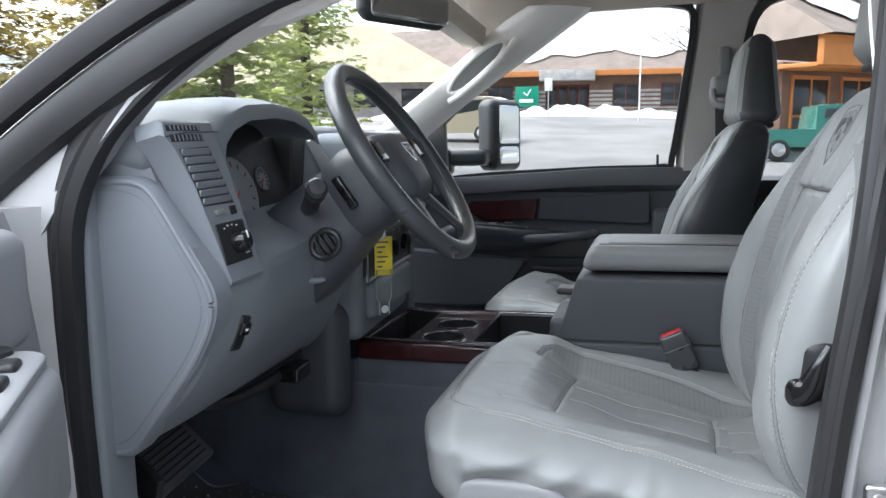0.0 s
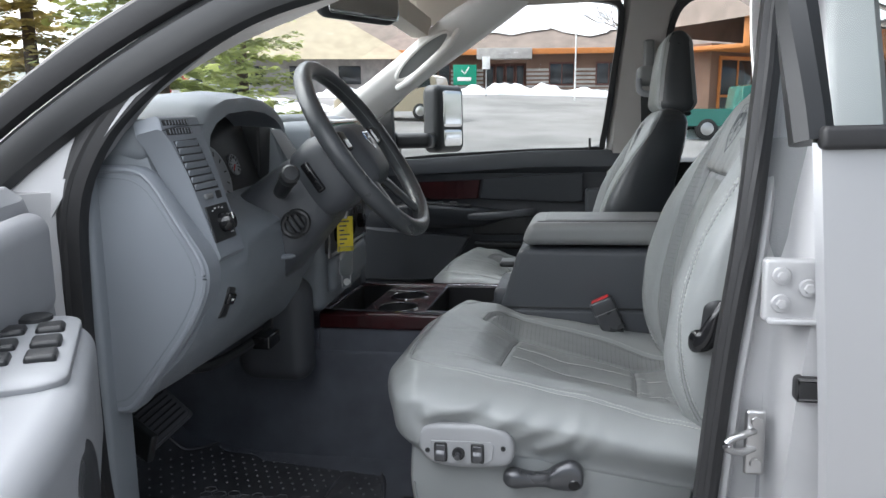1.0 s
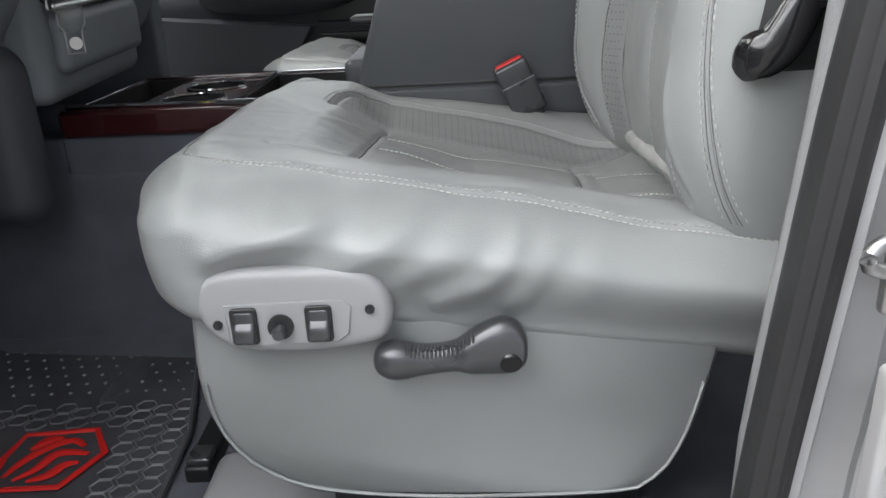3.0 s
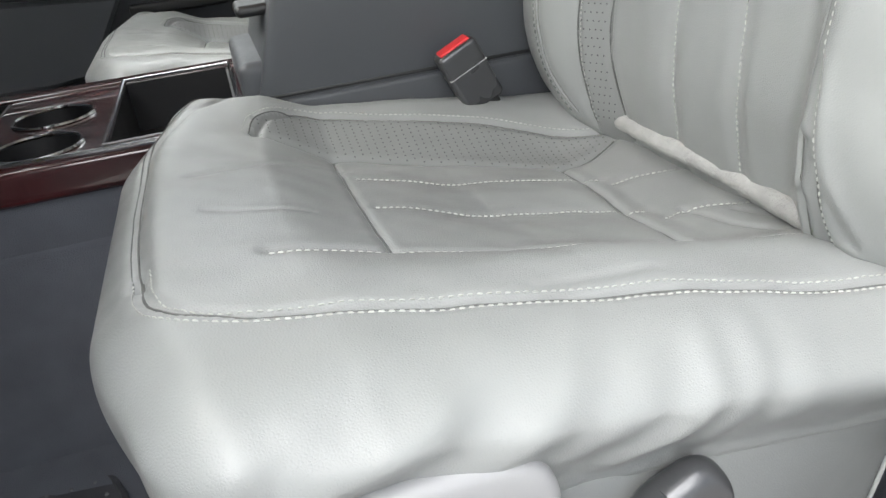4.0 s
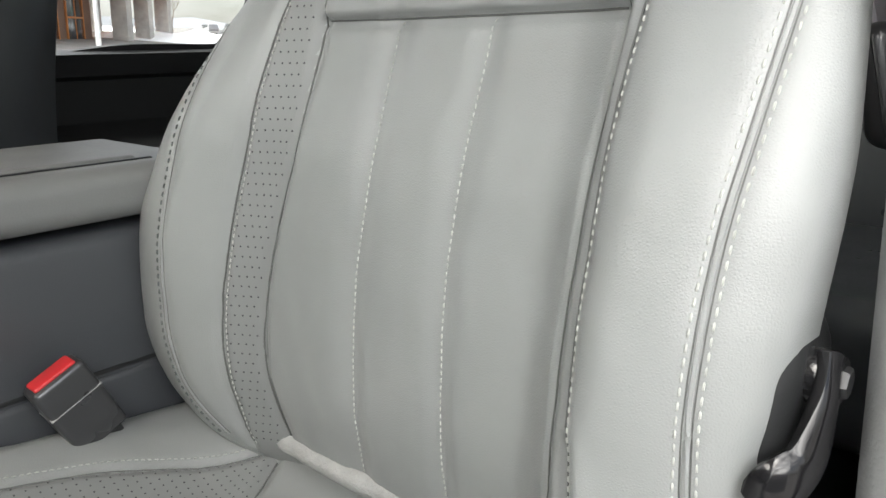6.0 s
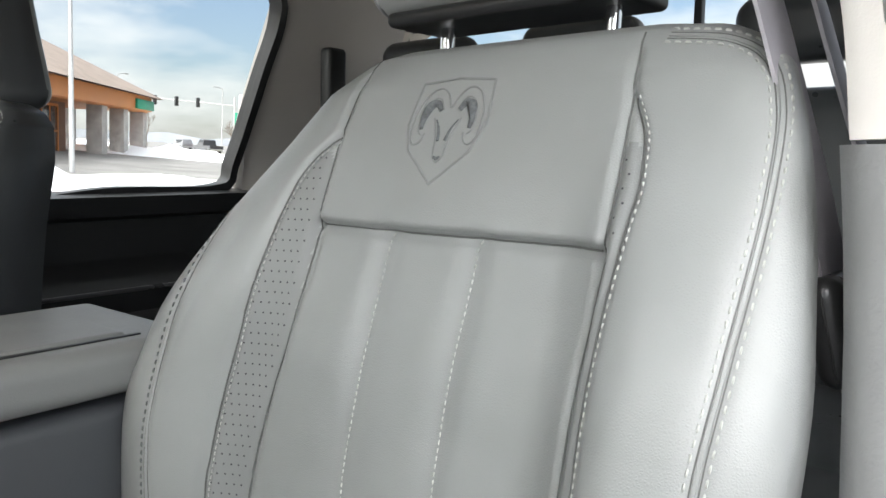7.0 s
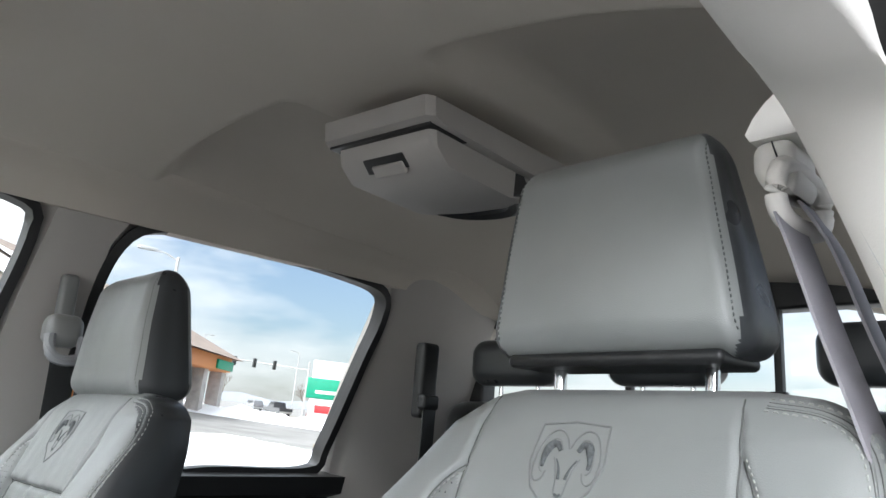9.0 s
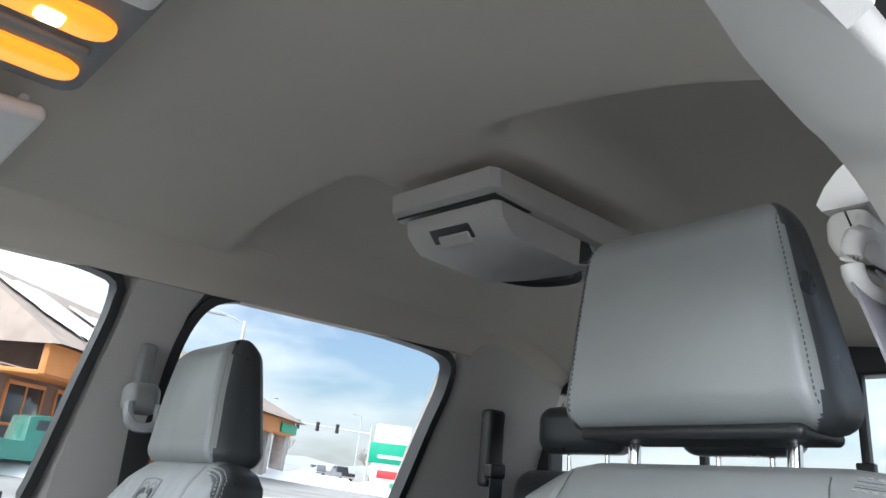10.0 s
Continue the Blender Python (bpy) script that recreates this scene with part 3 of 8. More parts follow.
def back_shape():
    zt = [1.05, 1.08, 1.10, 1.15, 1.2, 1.3, 1.4, 1.48, 1.54, 1.585, 1.603, 1.614, 1.620]
    xf = [0.345, 0.318, 0.304, 0.291, 0.286, 0.292, 0.312, 0.338, 0.364, 0.387, 0.400, 0.412, 0.428]
    wi = [0.245, 0.28, 0.302, 0.325, 0.333, 0.331, 0.298, 0.251, 0.204, 0.172, 0.148, 0.128, 0.10]
    wo = [0.190, 0.215, 0.226, 0.237, 0.246, 0.259, 0.266, 0.257, 0.242, 0.226, 0.210, 0.186, 0.14]
    bo = [0.0, 0.015, 0.03, 0.044, 0.050, 0.050, 0.040, 0.020, 0.008, 0.004, 0.0, 0.0, 0.0]
    dp = [0.10, 0.13, 0.14, 0.15, 0.15, 0.15, 0.14, 0.13, 0.12, 0.10, 0.08, 0.055, 0.02]
    zs = np.concatenate([np.linspace(1.05, 1.59, 200), 1.62 - 0.03 * (1 - np.sin(np.linspace(0, math.pi / 2, 14)))[1:]])
    nf = 241
    half = np.radians(np.linspace(-90, 90, nf))
    s = np.sin(half)
    # blend of even and end-heavy spacing over the front
    s = 0.55 * s + 0.45 * np.linspace(-1, 1, nf)
    sb = np.linspace(1, -1, 24)[1:-1]
    rings = []
    for z in zs:
        sp = 0.03 * (1 - float(sst(1.5, 1.58, z)))
        x0, w1, w2, b, d = (float(np.mean(np.interp(z + sp * np.array([-1, -0.6, -0.25, 0, 0.25, 0.6, 1]), zt, q))) for q in (xf, wi, wo, bo, dp))
        e = lambda t: 1 - np.power(np.maximum(0, 1 - np.abs(t) ** 4.2), 1 / 4.2)
        bulge = sst(0.42, 0.72, np.abs(s))
        fr = np.where(s < 0, np.interp(z, [1.3, 1.46], [0.55, 0.34]), 0.55)
        front = x0 - b * bulge + d * fr * e(s)
        back = x0 + d - d * np.where(sb < 0, 1 - np.interp(z, [1.3, 1.46], [0.55, 0.34]), 0.45) * e(sb)
        y = np.concatenate([s, sb])
        y = np.where(y > 0, y * w1, y * w2)
        rings.append(np.stack([np.concatenate([front, back]), y, np.full(len(y), z)], 1))
    v, f = loft(rings, True, True)
    n = len(rings[0])
    isfront = np.tile(np.concatenate([np.ones(nf), np.zeros(len(sb))]), len(rings))
    y, z = v[:, 1], v[:, 2]
    h = np.zeros(len(v))
    for line, depth, w in ((BK_SEAM, 0.006, 0.004), (BK_IN, 0.0045, 0.0038), (BK_OUT, 0.0045, 0.0038), (BK_PIPE, 0.005, 0.0038), (BK_PIPE_O, 0.0045, 0.0038),
                           (BK_DBL, 0.0016, 0.006), (BK_DBL_I, 0.0016, 0.006)):
        h += depth * np.exp(-(curve_dist(y, z, line) / w) ** 2)
    for line in BK_ST:
        h += 0.0035 * np.exp(-(curve_dist(y, z, line) / 0.012) ** 2)
    h += np.array([0.0025 * noise.noise((p[1] * 12, p[2] * 9, 4.3)) + 0.001 * noise.noise((p[1] * 40, p[2] * 30, 9.1)) for p in v])
    for line, depth in (([(-0.162, 1.25), (-0.172, 1.19), (-0.19, 1.14)], 0.003), ([(-0.16, 1.2), (-0.172, 1.15), (-0.188, 1.11)], 0.0035),
                        ([(-0.158, 1.16), (-0.17, 1.12)], 0.003)):
        h += depth * np.exp(-(curve_dist(y, z, line) / 0.006) ** 2) - 0.5 * depth * np.exp(-((curve_dist(y, z, line) - 0.012) / 0.006) ** 2)
    # the lower middle panel lies a little behind the upper one
    mid_ = sst(0.02, 0.012, np.abs(y + 0.016) - 0.118)
    h += 0.007 * sst(1.478, 1.470, z) * mid_ * sst(1.36, 1.46, z)
    fade = 1 - sst(1.59, 1.61, z)
    v[:, 0] += h * isfront * fade
    v[:, 1] += SEAT_Y
    return v, flip((v, f))[1]


def head_taper(z, y):
    q = min(1.0, max(0.0, (z - 1.648) / 0.214))
    return 1.03 - 0.12 * q - 0.20 * q ** 1.4 if y < 0 else 1.02 - 0.10 * q


def head_shape(drop):
    # the headrest leans back over the backrest
    v, f = rbox((0.372, -0.135, 1.648), (0.482, 0.138, 1.862), (0.044, 0.024, 0.034), (10, 44, 26), 7)
    x, y, z = v.T.copy()
    q = (z - 1.648) / 0.214
    y = np.where(y < 0, y * (1.03 - 0.12 * q - 0.20 * q ** 1.4), y * (1.02 - 0.10 * q))
    x = x + 0.012 + 0.028 * q - 0.012 * np.cos(y / 0.14 * math.pi / 2) * (x < 0.42) * np.sin(math.pi * np.clip(q, 0, 1))
    x = x - 0.045 * q * sst(0.375, 0.482, v[:, 0])
    # seam where the front panel meets the side panels
    g = np.exp(-((np.abs(v[:, 1]) - np.where(v[:, 1] < 0, 0.128, 0.122)) / 0.004) ** 2) * (v[:, 0] < 0.42)
    x = x + 0.003 * g
    h = np.array([0.0016 * noise.noise((p[1] * 14, p[2] * 14, 2.2)) for p in v])
    return np.stack([x + 0.02 + h, y + SEAT_Y, z - drop], 1), f


def offset_line(line, d):
    p = np.array(line, float)
    t = np.gradient(p, axis=0)
    t /= np.linalg.norm(t, axis=1, keepdims=True) + 1e-9
    return p + d * np.stack([-t[:, 1], t[:, 0]], 1)


def make_seat(name, label, dx, dy, dz, drop, driver):
    seat = thing(name, (0.1 + dx, SEAT_Y + dy, 0.82 + dz), label, "car seat", "front seats")
    m = Matrix.Translation((dx, dy, dz))

    def p(nm, vf, mt, par, lb="", angle=60):
        return part(nm, moved(vf, m), mt, par, lb, angle)

    # cushion
    cv = cushion_shape()
    cushion = p("seat_cushion", cv, LEATHER, seat, "creased grey leather seat cushion with bolsters", 75)
    ct = tree_of(cv)
    second_material(cushion, LEATHER_PERF, lambda c: -0.072 < c.x - dx < 0.30 and c.z - dz > 1.06 and
                    np.interp(c.x - dx, *zip(*CUSH_IN_LOW)) < c.y - SEAT_Y - dy < np.interp(c.x - dx, *zip(*CUSH_IN_UP[1:])))
    lift = lambda line: [(a, b + SEAT_Y, 1.4) for a, b in line]
    down = (0, 0, -1)
    for line, mt in ((offset_line(CUSH_OUT, 0.006), THREAD), (offset_line(CUSH_OUT, -0.006), THREAD), (offset_line(CUSH_LONG_OUT, -0.004), THREAD),
                     (offset_line(CUSH_IN_UP, 0.006), THREAD), (CUSH_ST[0], THREAD), (CUSH_ST[1], THREAD), (CUSH_ST[2], THREAD), (CUSH_ST[3], THREAD),
                     (offset_line(CUSH_FRONT, 0.005), THREAD_DARK)):
        st = stitches(ct, lift(line), down, half=0.0005 if mt is THREAD else 0.0004)
        if st:
            tagged(p("stitching", st, mt, cushion), kind="stuff")
    pts = []
    for i, xx in enumerate(np.arange(-0.066, 0.295, 0.0085)):
        lo_, hi_ = np.interp(xx, *zip(*CUSH_IN_LOW)), np.interp(xx, *zip(*CUSH_IN_UP[1:]))
        for yy in np.arange(lo_ + 0.006 + (i % 2) * 0.003, hi_ - 0.004, 0.006):
            pts.append((xx, yy + SEAT_Y, 1.4))
    tagged(p("perforation", holes(ct, pts, down), HOLE, cushion), kind="stuff")
    for line in (CUSH_OUT, CUSH_FRONT, CUSH_IN_LOW, CUSH_IN_UP, CUSH_F, CUSH_R):
        p("seam", seam(ct, lift(line), down), SEAM, cushion)
    # padded roll between cushion and backrest
    roll = spline([(0.306, 0.185, 1.116), (0.303, 0.11, 1.116), (0.303, 0.05, 1.117), (0.306, -0.023, 1.117), (0.300, -0.08, 1.119), (0.293, -0.125, 1.122), (0.286, -0.156, 1.127)], 40)
    roll[:, 1] += SEAT_Y
    rad = np.array([0.0102 + 0.002 * noise.noise((i * 0.8, 0, 0)) for i in range(40)])
    p("roll", tube(roll, rad, 10), PILE, cushion, "pale padded roll along the rear edge")
    # base and skirt
    sk = [(-0.132, 1.095), (-0.136, 1.02), (-0.126, 0.972), (-0.098, 0.938), (-0.05, 0.915), (0.05, 0.902), (0.2, 0.9), (0.238, 0.912), (0.262, 0.952), (0.28, 1.03), (0.28, 1.06)]
    sk = np.array(spline(sk, 40))
    skirt = p("skirt", prism([(a, b) for a, b in sk], 1, SEAT_Y - 0.246, SEAT_Y + 0.245, 0.006), LEATHER, seat, "grey leather lower skirt")
    edge = [(a, SEAT_Y - 0.2475, b) for a, b in sk[4:-3]]
    c = sk.mean(0)
    edge = [(c[0] + (a - c[0]) * 0.965, y, c[1] + (b - c[1]) * 0.95) for a, y, b in edge]
    p("piping", tube(edge, 0.0016, 6), LEATHER, skirt)
    p("base_frame", block(-0.05, 0.24, SEAT_Y - 0.19, SEAT_Y + 0.19, 0.78, 0.915, 0.01), BLACK, seat, "black steel seat base")
    for yy in (-0.19, 0.19):
        p("rail", block(-0.16, 0.30, SEAT_Y + yy - 0.022, SEAT_Y + yy + 0.022, 0.765, 0.80, 0.006), BLACK, seat, "black seat slide rail")
    # backrest
    bv = back_shape()
    back = p("backrest", bv, LEATHER, seat, "grey leather backrest with perforated side bands", 75)
    bt = tree_of(bv)
    bands = [tuple(np.array(q)[::-1, i] for i in (1, 0)) for q in (BK_IN, BK_PIPE, BK_OUT, BK_PIPE_O)]
    second_material(back, LEATHER_PERF, lambda c: c.z - dz < 1.54 and c.x - dx < 0.36 and (
        np.interp(c.z - dz, *bands[0]) < c.y - SEAT_Y - dy < np.interp(c.z - dz, *bands[1]) or np.interp(c.z - dz, *bands[3]) < c.y - SEAT_Y - dy < np.interp(c.z - dz, *bands[2])))
    put = lambda line: [(0.1, a + SEAT_Y, b) for a, b in line]
    ahead = (1, 0, 0)
    for line, mt in ((offset_line(BK_DBL, 0.0048), THREAD), (offset_line(BK_DBL, -0.0048), THREAD), (offset_line(BK_PIPE_O, -0.004), THREAD), (offset_line(BK_PIPE, -0.005), THREAD),
                     (BK_ST[0], THREAD), (BK_ST[1], THREAD), (offset_line(BK_DBL_I, 0.006), THREAD_DARK)):
        st = stitches(bt, put(line), ahead, *((0.0068, 0.0048, 0.0007) if line[0][1] > 1.58 else ()))
        if st:
            tagged(p("stitching", st, mt, back), kind="stuff")
    pts = []
    for sgn, inner, outer in ((1, BK_IN, BK_PIPE), (-1, BK_OUT, BK_PIPE_O)):
        iz, iy = np.array(inner)[::-1, 1], np.array(inner)[::-1, 0]
        oz, oy = np.array(outer)[::-1, 1], np.array(outer)[::-1, 0]
        for i, zz in enumerate(np.arange(1.12 if sgn > 0 else 1.40, 1.535, 0.0085)):
            a, b = sorted((np.interp(zz, iz, iy), np.interp(zz, oz, oy)))
            for yy in np.arange(a + 0.006 + (i % 2) * 0.003, b - 0.004, 0.006):
                pts.append((0.1, yy + SEAT_Y, zz))
    tagged(p("perforation", holes(bt, pts, ahead), HOLE, back), kind="stuff")
    for line in (BK_SEAM, BK_IN, BK_OUT, BK_PIPE, BK_PIPE_O):
        p("seam", seam(bt, put(line), ahead), SEAM, back)
    for line in (BK_DBL, BK_DBL_I):
        p("welt", seam(bt, put(line), ahead, 0.0016), LEATHER, back, "rounded leather welt")
        for d in (-0.0022, 0.0022):
            p("seam", seam(bt, put(offset_line(line, d)), ahead, 0.0005), SEAM, back)
    # the passenger backrest's near side takes dark leather, its shade put into colour
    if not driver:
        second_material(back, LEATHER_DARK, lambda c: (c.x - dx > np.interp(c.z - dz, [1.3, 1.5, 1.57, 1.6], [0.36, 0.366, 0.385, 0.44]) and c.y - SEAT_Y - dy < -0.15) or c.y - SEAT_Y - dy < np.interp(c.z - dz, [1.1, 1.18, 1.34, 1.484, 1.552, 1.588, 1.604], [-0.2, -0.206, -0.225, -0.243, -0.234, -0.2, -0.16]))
    # embossed shield with plain curved bands
    cy, cz = 0.006, 1.553
    shield = [(-0.034, 0.033), (0.0, 0.036), (0.034, 0.033), (0.037, 0.0), (0.029, -0.02), (0.0, -0.044), (-0.029, -0.02), (-0.037, 0.0)]
    bits = []
    ring = []
    for (a, b), (a2, b2) in zip(shield, shield[1:] + shield[:1]):
        for t in np.linspace(0, 1, 8, endpoint=False):
            ring.append((0.1, SEAT_Y + cy + a + (a2 - a) * t, cz + b + (b2 - b) * t))
    got = [q + Vector((-0.0002, 0, 0)) for q, _ in project(bt, ring, ahead)]
    bits.append(tube([tuple(q) for q in got], 0.0011, 6, True))
    fill = []

    def drawn(line, n, r):
        got_ = [q for q, _ in project(bt, spline([(0.1, SEAT_Y + cy + a, cz + b) for a, b in line], n), ahead)]
        return tube([tuple(q) for q in got_], r, 6)

    for sgn in (-1, 1):
        bits.append(drawn([(sgn * a, b) for a, b in ((0.0005, 0.013), (0.006, 0.023), (0.015, 0.0285), (0.025, 0.024), (0.0315, 0.009), (0.0315, -0.008), (0.027, -0.0145), (0.021, -0.0125), (0.0185, -0.006))], 36, 0.0009))
        bits.append(drawn([(sgn * a, b) for a, b in ((0.007, 0.012), (0.013, 0.0205), (0.021, 0.0185), (0.026, 0.006), (0.0255, -0.004), (0.022, -0.007))], 24, 0.0007))
        fill.append(drawn([(sgn * a, b) for a, b in ((0.009, 0.011), (0.014, 0.0165), (0.02, 0.0145), (0.0235, 0.004), (0.023, -0.003))], 22, np.concatenate([np.linspace(0.0022, 0.0042, 11), np.linspace(0.0042, 0.0016, 11)])))
        bits.append(drawn([(sgn * a, b) for a, b in ((0.013, 0.005), (0.0085, -0.004), (0.0062, -0.014), (0.0045, -0.024), (0.0, -0.028))], 22, 0.0009))
        fill.append(drawn([(sgn * a, b) for a, b in ((0.0105, 0.004), (0.006, -0.003), (0.0035, -0.012))], 12, np.linspace(0.0007, 0.0016, 12)))
    fill.append(drawn([(-0.003, -0.024), (0.0, -0.0255), (0.003, -0.024)], 8, 0.0014))
    p("emblem_fill", join(*fill), EMBROIDERY, back, "dark embroidered part of the emblem")
    p("emblem", join(*bits), LEATHER_PERF, back, "embossed shield emblem in the leather")
    # headrest
    hv = head_shape(drop)
    head = p("headrest", hv, LEATHER, seat, "grey leather headrest", 75)
    ht = tree_of(hv)
    def side_panel(c):
        # the side panels follow the rounded rim of the headrest
        zz, yy = c.z - dz + drop, c.y - SEAT_Y - dy
        k = max(0.0, 1 - (zz - 1.648) / 0.034, 1 - (1.862 - zz) / 0.034)
        rim = (0.122 if yy > 0 else 0.127) - 0.024 * (1 - math.sqrt(max(0.0, 1 - min(1.0, k) ** 2)))
        return abs(yy) > rim * head_taper(zz, yy)

    second_material(head, LEATHER_DARK, side_panel)
    for sgn in (-1, 1):
        line = [(0.1, SEAT_Y + (0.1165 if sgn > 0 else -0.1235) * head_taper(zz, sgn), zz - drop) for zz in (1.668, 1.72, 1.76, 1.80, 1.83, 1.85)]
        st = stitches(ht, line, ahead, half=0.0006)
        if st:
            tagged(p("stitching", st, THREAD_DARK, head), kind="stuff")
    p("headrest_base", rbox((0.416, SEAT_Y - 0.112, 1.641 - drop), (0.498, SEAT_Y + 0.112, 1.654 - drop), 0.006, (1, 1, 1), 3), BLACK, head, "black plastic underside")
    for yy in (-0.088, 0.07):
        p("headrest_post", tube([(0.446, SEAT_Y + yy, 1.58), (0.454, SEAT_Y + yy, 1.66 - drop)], 0.0062, 14), CHROME, seat, "chrome headrest post")
    return seat


# ---- the driver's seat and the passenger's ----
driver_seat = make_seat("driver_seat", "light grey leather power driver's seat beside the open door", 0, 0, 0, 0.0, True)
make_seat("passenger_seat", "light grey leather passenger seat with lowered headrest", -0.098, 0.875, -0.018, 0.04, False)

# switch panel on the outer side of the driver's cushion
PY = 0.966
sp = [(-0.132, 1.098), (-0.128, 1.117), (-0.112, 1.127), (-0.06, 1.1285), (-0.015, 1.126), (0.005, 1.114), (0.0125, 1.095), (0.010, 1.077), (-0.002, 1.066), (-0.05, 1.0605), (-0.1, 1.0635), (-0.122, 1.076)]
sp = spline(sp, 48, True)
panel = part("switch_panel", pillow([tuple(q) for q in sp], 1, PY + 0.03, PY - 0.013, 0.009), PANEL_PALE, driver_seat, "pale grey plastic seat switch panel")
c = sp.mean(0)
inset = [(-0.110, 1.1030), (-0.022, 1.1042), (-0.0165, 1.0985), (-0.0195, 1.0765), (-0.027, 1.0712), (-0.102, 1.0695), (-0.108, 1.0735)]
part("switch_plate", prism(inset, 1, PY - 0.01, PY - 0.0150, 0.0012), PANEL_PALE, panel)
for sx in (-0.0955, -0.041):
    part("switch_slot", prism(rounded_poly(0.0195, 0.029, 0.003) + (sx, 1.0865), 1, PY - 0.012, PY - 0.0178, 0.0006), BLACK, panel)
    rk = rbox((sx - 0.0082, PY - 0.023, 1.074), (sx + 0.0082, PY - 0.012, 1.099), 0.003, (1, 1, 6), 2)
    rk[0][:, 1] += np.where(rk[0][:, 1] < PY - 0.016, 0.0045 * sst(1.085, 1.089, rk[0][:, 2]), 0)
    part("rocker_switch", rk, LEVER_GREY, panel, "grey rocker switch")
part("switch_slot", lathe([(0.0, 0.0), (0.0095, 0.0), (0.0095, 0.003)], (-0.069, PY - 0.0185, 1.0855), (0, 1, 0), 20), BLACK, panel)
part("knob", lathe([(0.0, 0.0), (0.0040, 0.0), (0.0050, 0.0025), (0.0046, 0.008), (0.0060, 0.012)], (-0.0695, PY - 0.0275, 1.0835), (0, 1, 0), 16), LEVER_GREY, panel, "grey lumbar knob")
for sx, sz in ((-0.1155, 1.0875), (-0.0035, 1.0955)):
    part("screw", lathe([(0.0, 0.0006), (0.0022, 0.0006), (0.0035, 0.0), (0.0036, 0.003)], (sx, PY - 0.0155, sz), (0, 1, 0), 14), BLACK, panel)

# seat track and its cover on the floor
track = thing("seat_track", (-0.22, 1.15, 0.795), "black seat track with a grey plastic cover on the floor", "seat track")
part("rail", rbox((-0.240, 1.16, 0.79), (-0.208, 1.34, 0.814), 0.006, (1, 3, 1), 3), BLACK, track, "black steel rail")
part("bolt_strap", rbox((-0.238, 1.165, 0.812), (-0.210, 1.195, 0.822), 0.004, (1, 1, 1), 2), LEVER_GREY, track)
part("cover", rbox((-0.192, 1.01, 0.79), (0.22, 1.155, 0.845), 0.018, (4, 2, 1), 4), PANEL_PALE, track, "pale grey plastic cover")

# recline lever below the cushion
LEVER = [(0.0048, 1.0585, 0.0015), (0.0062, 1.0585, 0.007), (0.0105, 1.0585, 0.0117), (0.018, 1.0582, 0.0147), (0.026, 1.058, 0.0150), (0.04, 1.0575, 0.0122), (0.055, 1.0583, 0.0112), (0.069, 1.0600, 0.0124),
         (0.08, 1.0627, 0.0177), (0.09, 1.0652, 0.0208), (0.1, 1.067, 0.0230), (0.108, 1.067, 0.0224), (0.115, 1.0665, 0.0186), (0.119, 1.066, 0.0138), (0.1213, 1.066, 0.008), (0.122, 1.066, 0.0015)]
lev = np.array(spline(LEVER, 60))
lev[:, 2] = np.maximum(lev[:, 2], 0.0012)
bar = []
for x_, zc, hh in lev:
    dd_ = min(0.0145, hh)
    bar.append([(x_, PY - 0.012 + dd_ * np.sign(math.sin(q)) * abs(math.sin(q)) ** 0.85, zc + hh * np.sign(math.cos(q)) * abs(math.cos(q)) ** 0.85) for q in np.linspace(0, 2 * math.pi, 28, endpoint=False)])
lever = part("recline_lever", loft(bar), LEVER_GREY, driver_seat, "dark satin grey recline lever", 80)
part("lever_hole", lathe([(0.0, -0.0008), (0.0078, -0.0008), (0.0092, 0.0008), (0.0094, 0.004)], (0.108, PY - 0.0252, 1.0575), (0, 1, 0.25), 22), BLACK_GLOSS, lever)
for i in range(17):
    xx = 0.03 + i * 0.0031
    zc, hh = np.interp(xx, lev[:, 0], lev[:, 1]), np.interp(xx, lev[:, 0], lev[:, 2])
    part("rib", rbox((xx, PY - 0.0235, zc + hh * 0.52), (xx + 0.0016, PY - 0.012, zc + hh + 0.0002), 0.0007, (1, 1, 1), 1), LEVER_GREY, lever)

for ob in (panel, lever):
    ob.matrix_basis = Matrix.Translation((0.014, 0.008, 0.0) if ob is panel else (0.004, 0.015, -0.010)) @ ob.matrix_basis

# black recliner cover and lower belt anchor at the outer foot of the backrest
rc = part("recliner_cover", rbox((0.280, 0.968, 1.238), (0.372, 1.03, 1.330), 0.03, (2, 2, 3), 6), BLACK, driver_seat, "black plastic recliner cover")
part("recliner_arm", tube(spline([(0.276, 0.976, 1.246), (0.281, 0.968, 1.256), (0.294, 0.962, 1.264), (0.306, 0.96, 1.286), (0.318, 0.962, 1.31)], 18), np.array([0.006, 0.0085, 0.010, 0.0112, 0.0115, 0.0112] + list(np.linspace(0.0108, 0.0085, 12))), 12, squash=(0.7, 1.4)), BLACK_GLOSS, rc)
part("pivot", lathe([(0.0, 0.0), (0.011, 0.0), (0.014, 0.004), (0.014, 0.02)], (0.318, 0.955, 1.298), (0, 1, 0), 18), BLACK_GLOSS, rc)
part("bolt", lathe([(0.0, 0.0), (0.007, 0.0), (0.008, 0.002), (0.008, 0.008)], (0.318, 0.952, 1.298), (0, 1, 0), 6), BLACK, rc)

rc.matrix_basis = Matrix.Translation((-0.006, 0.004, 0.004)) @ rc.matrix_basis

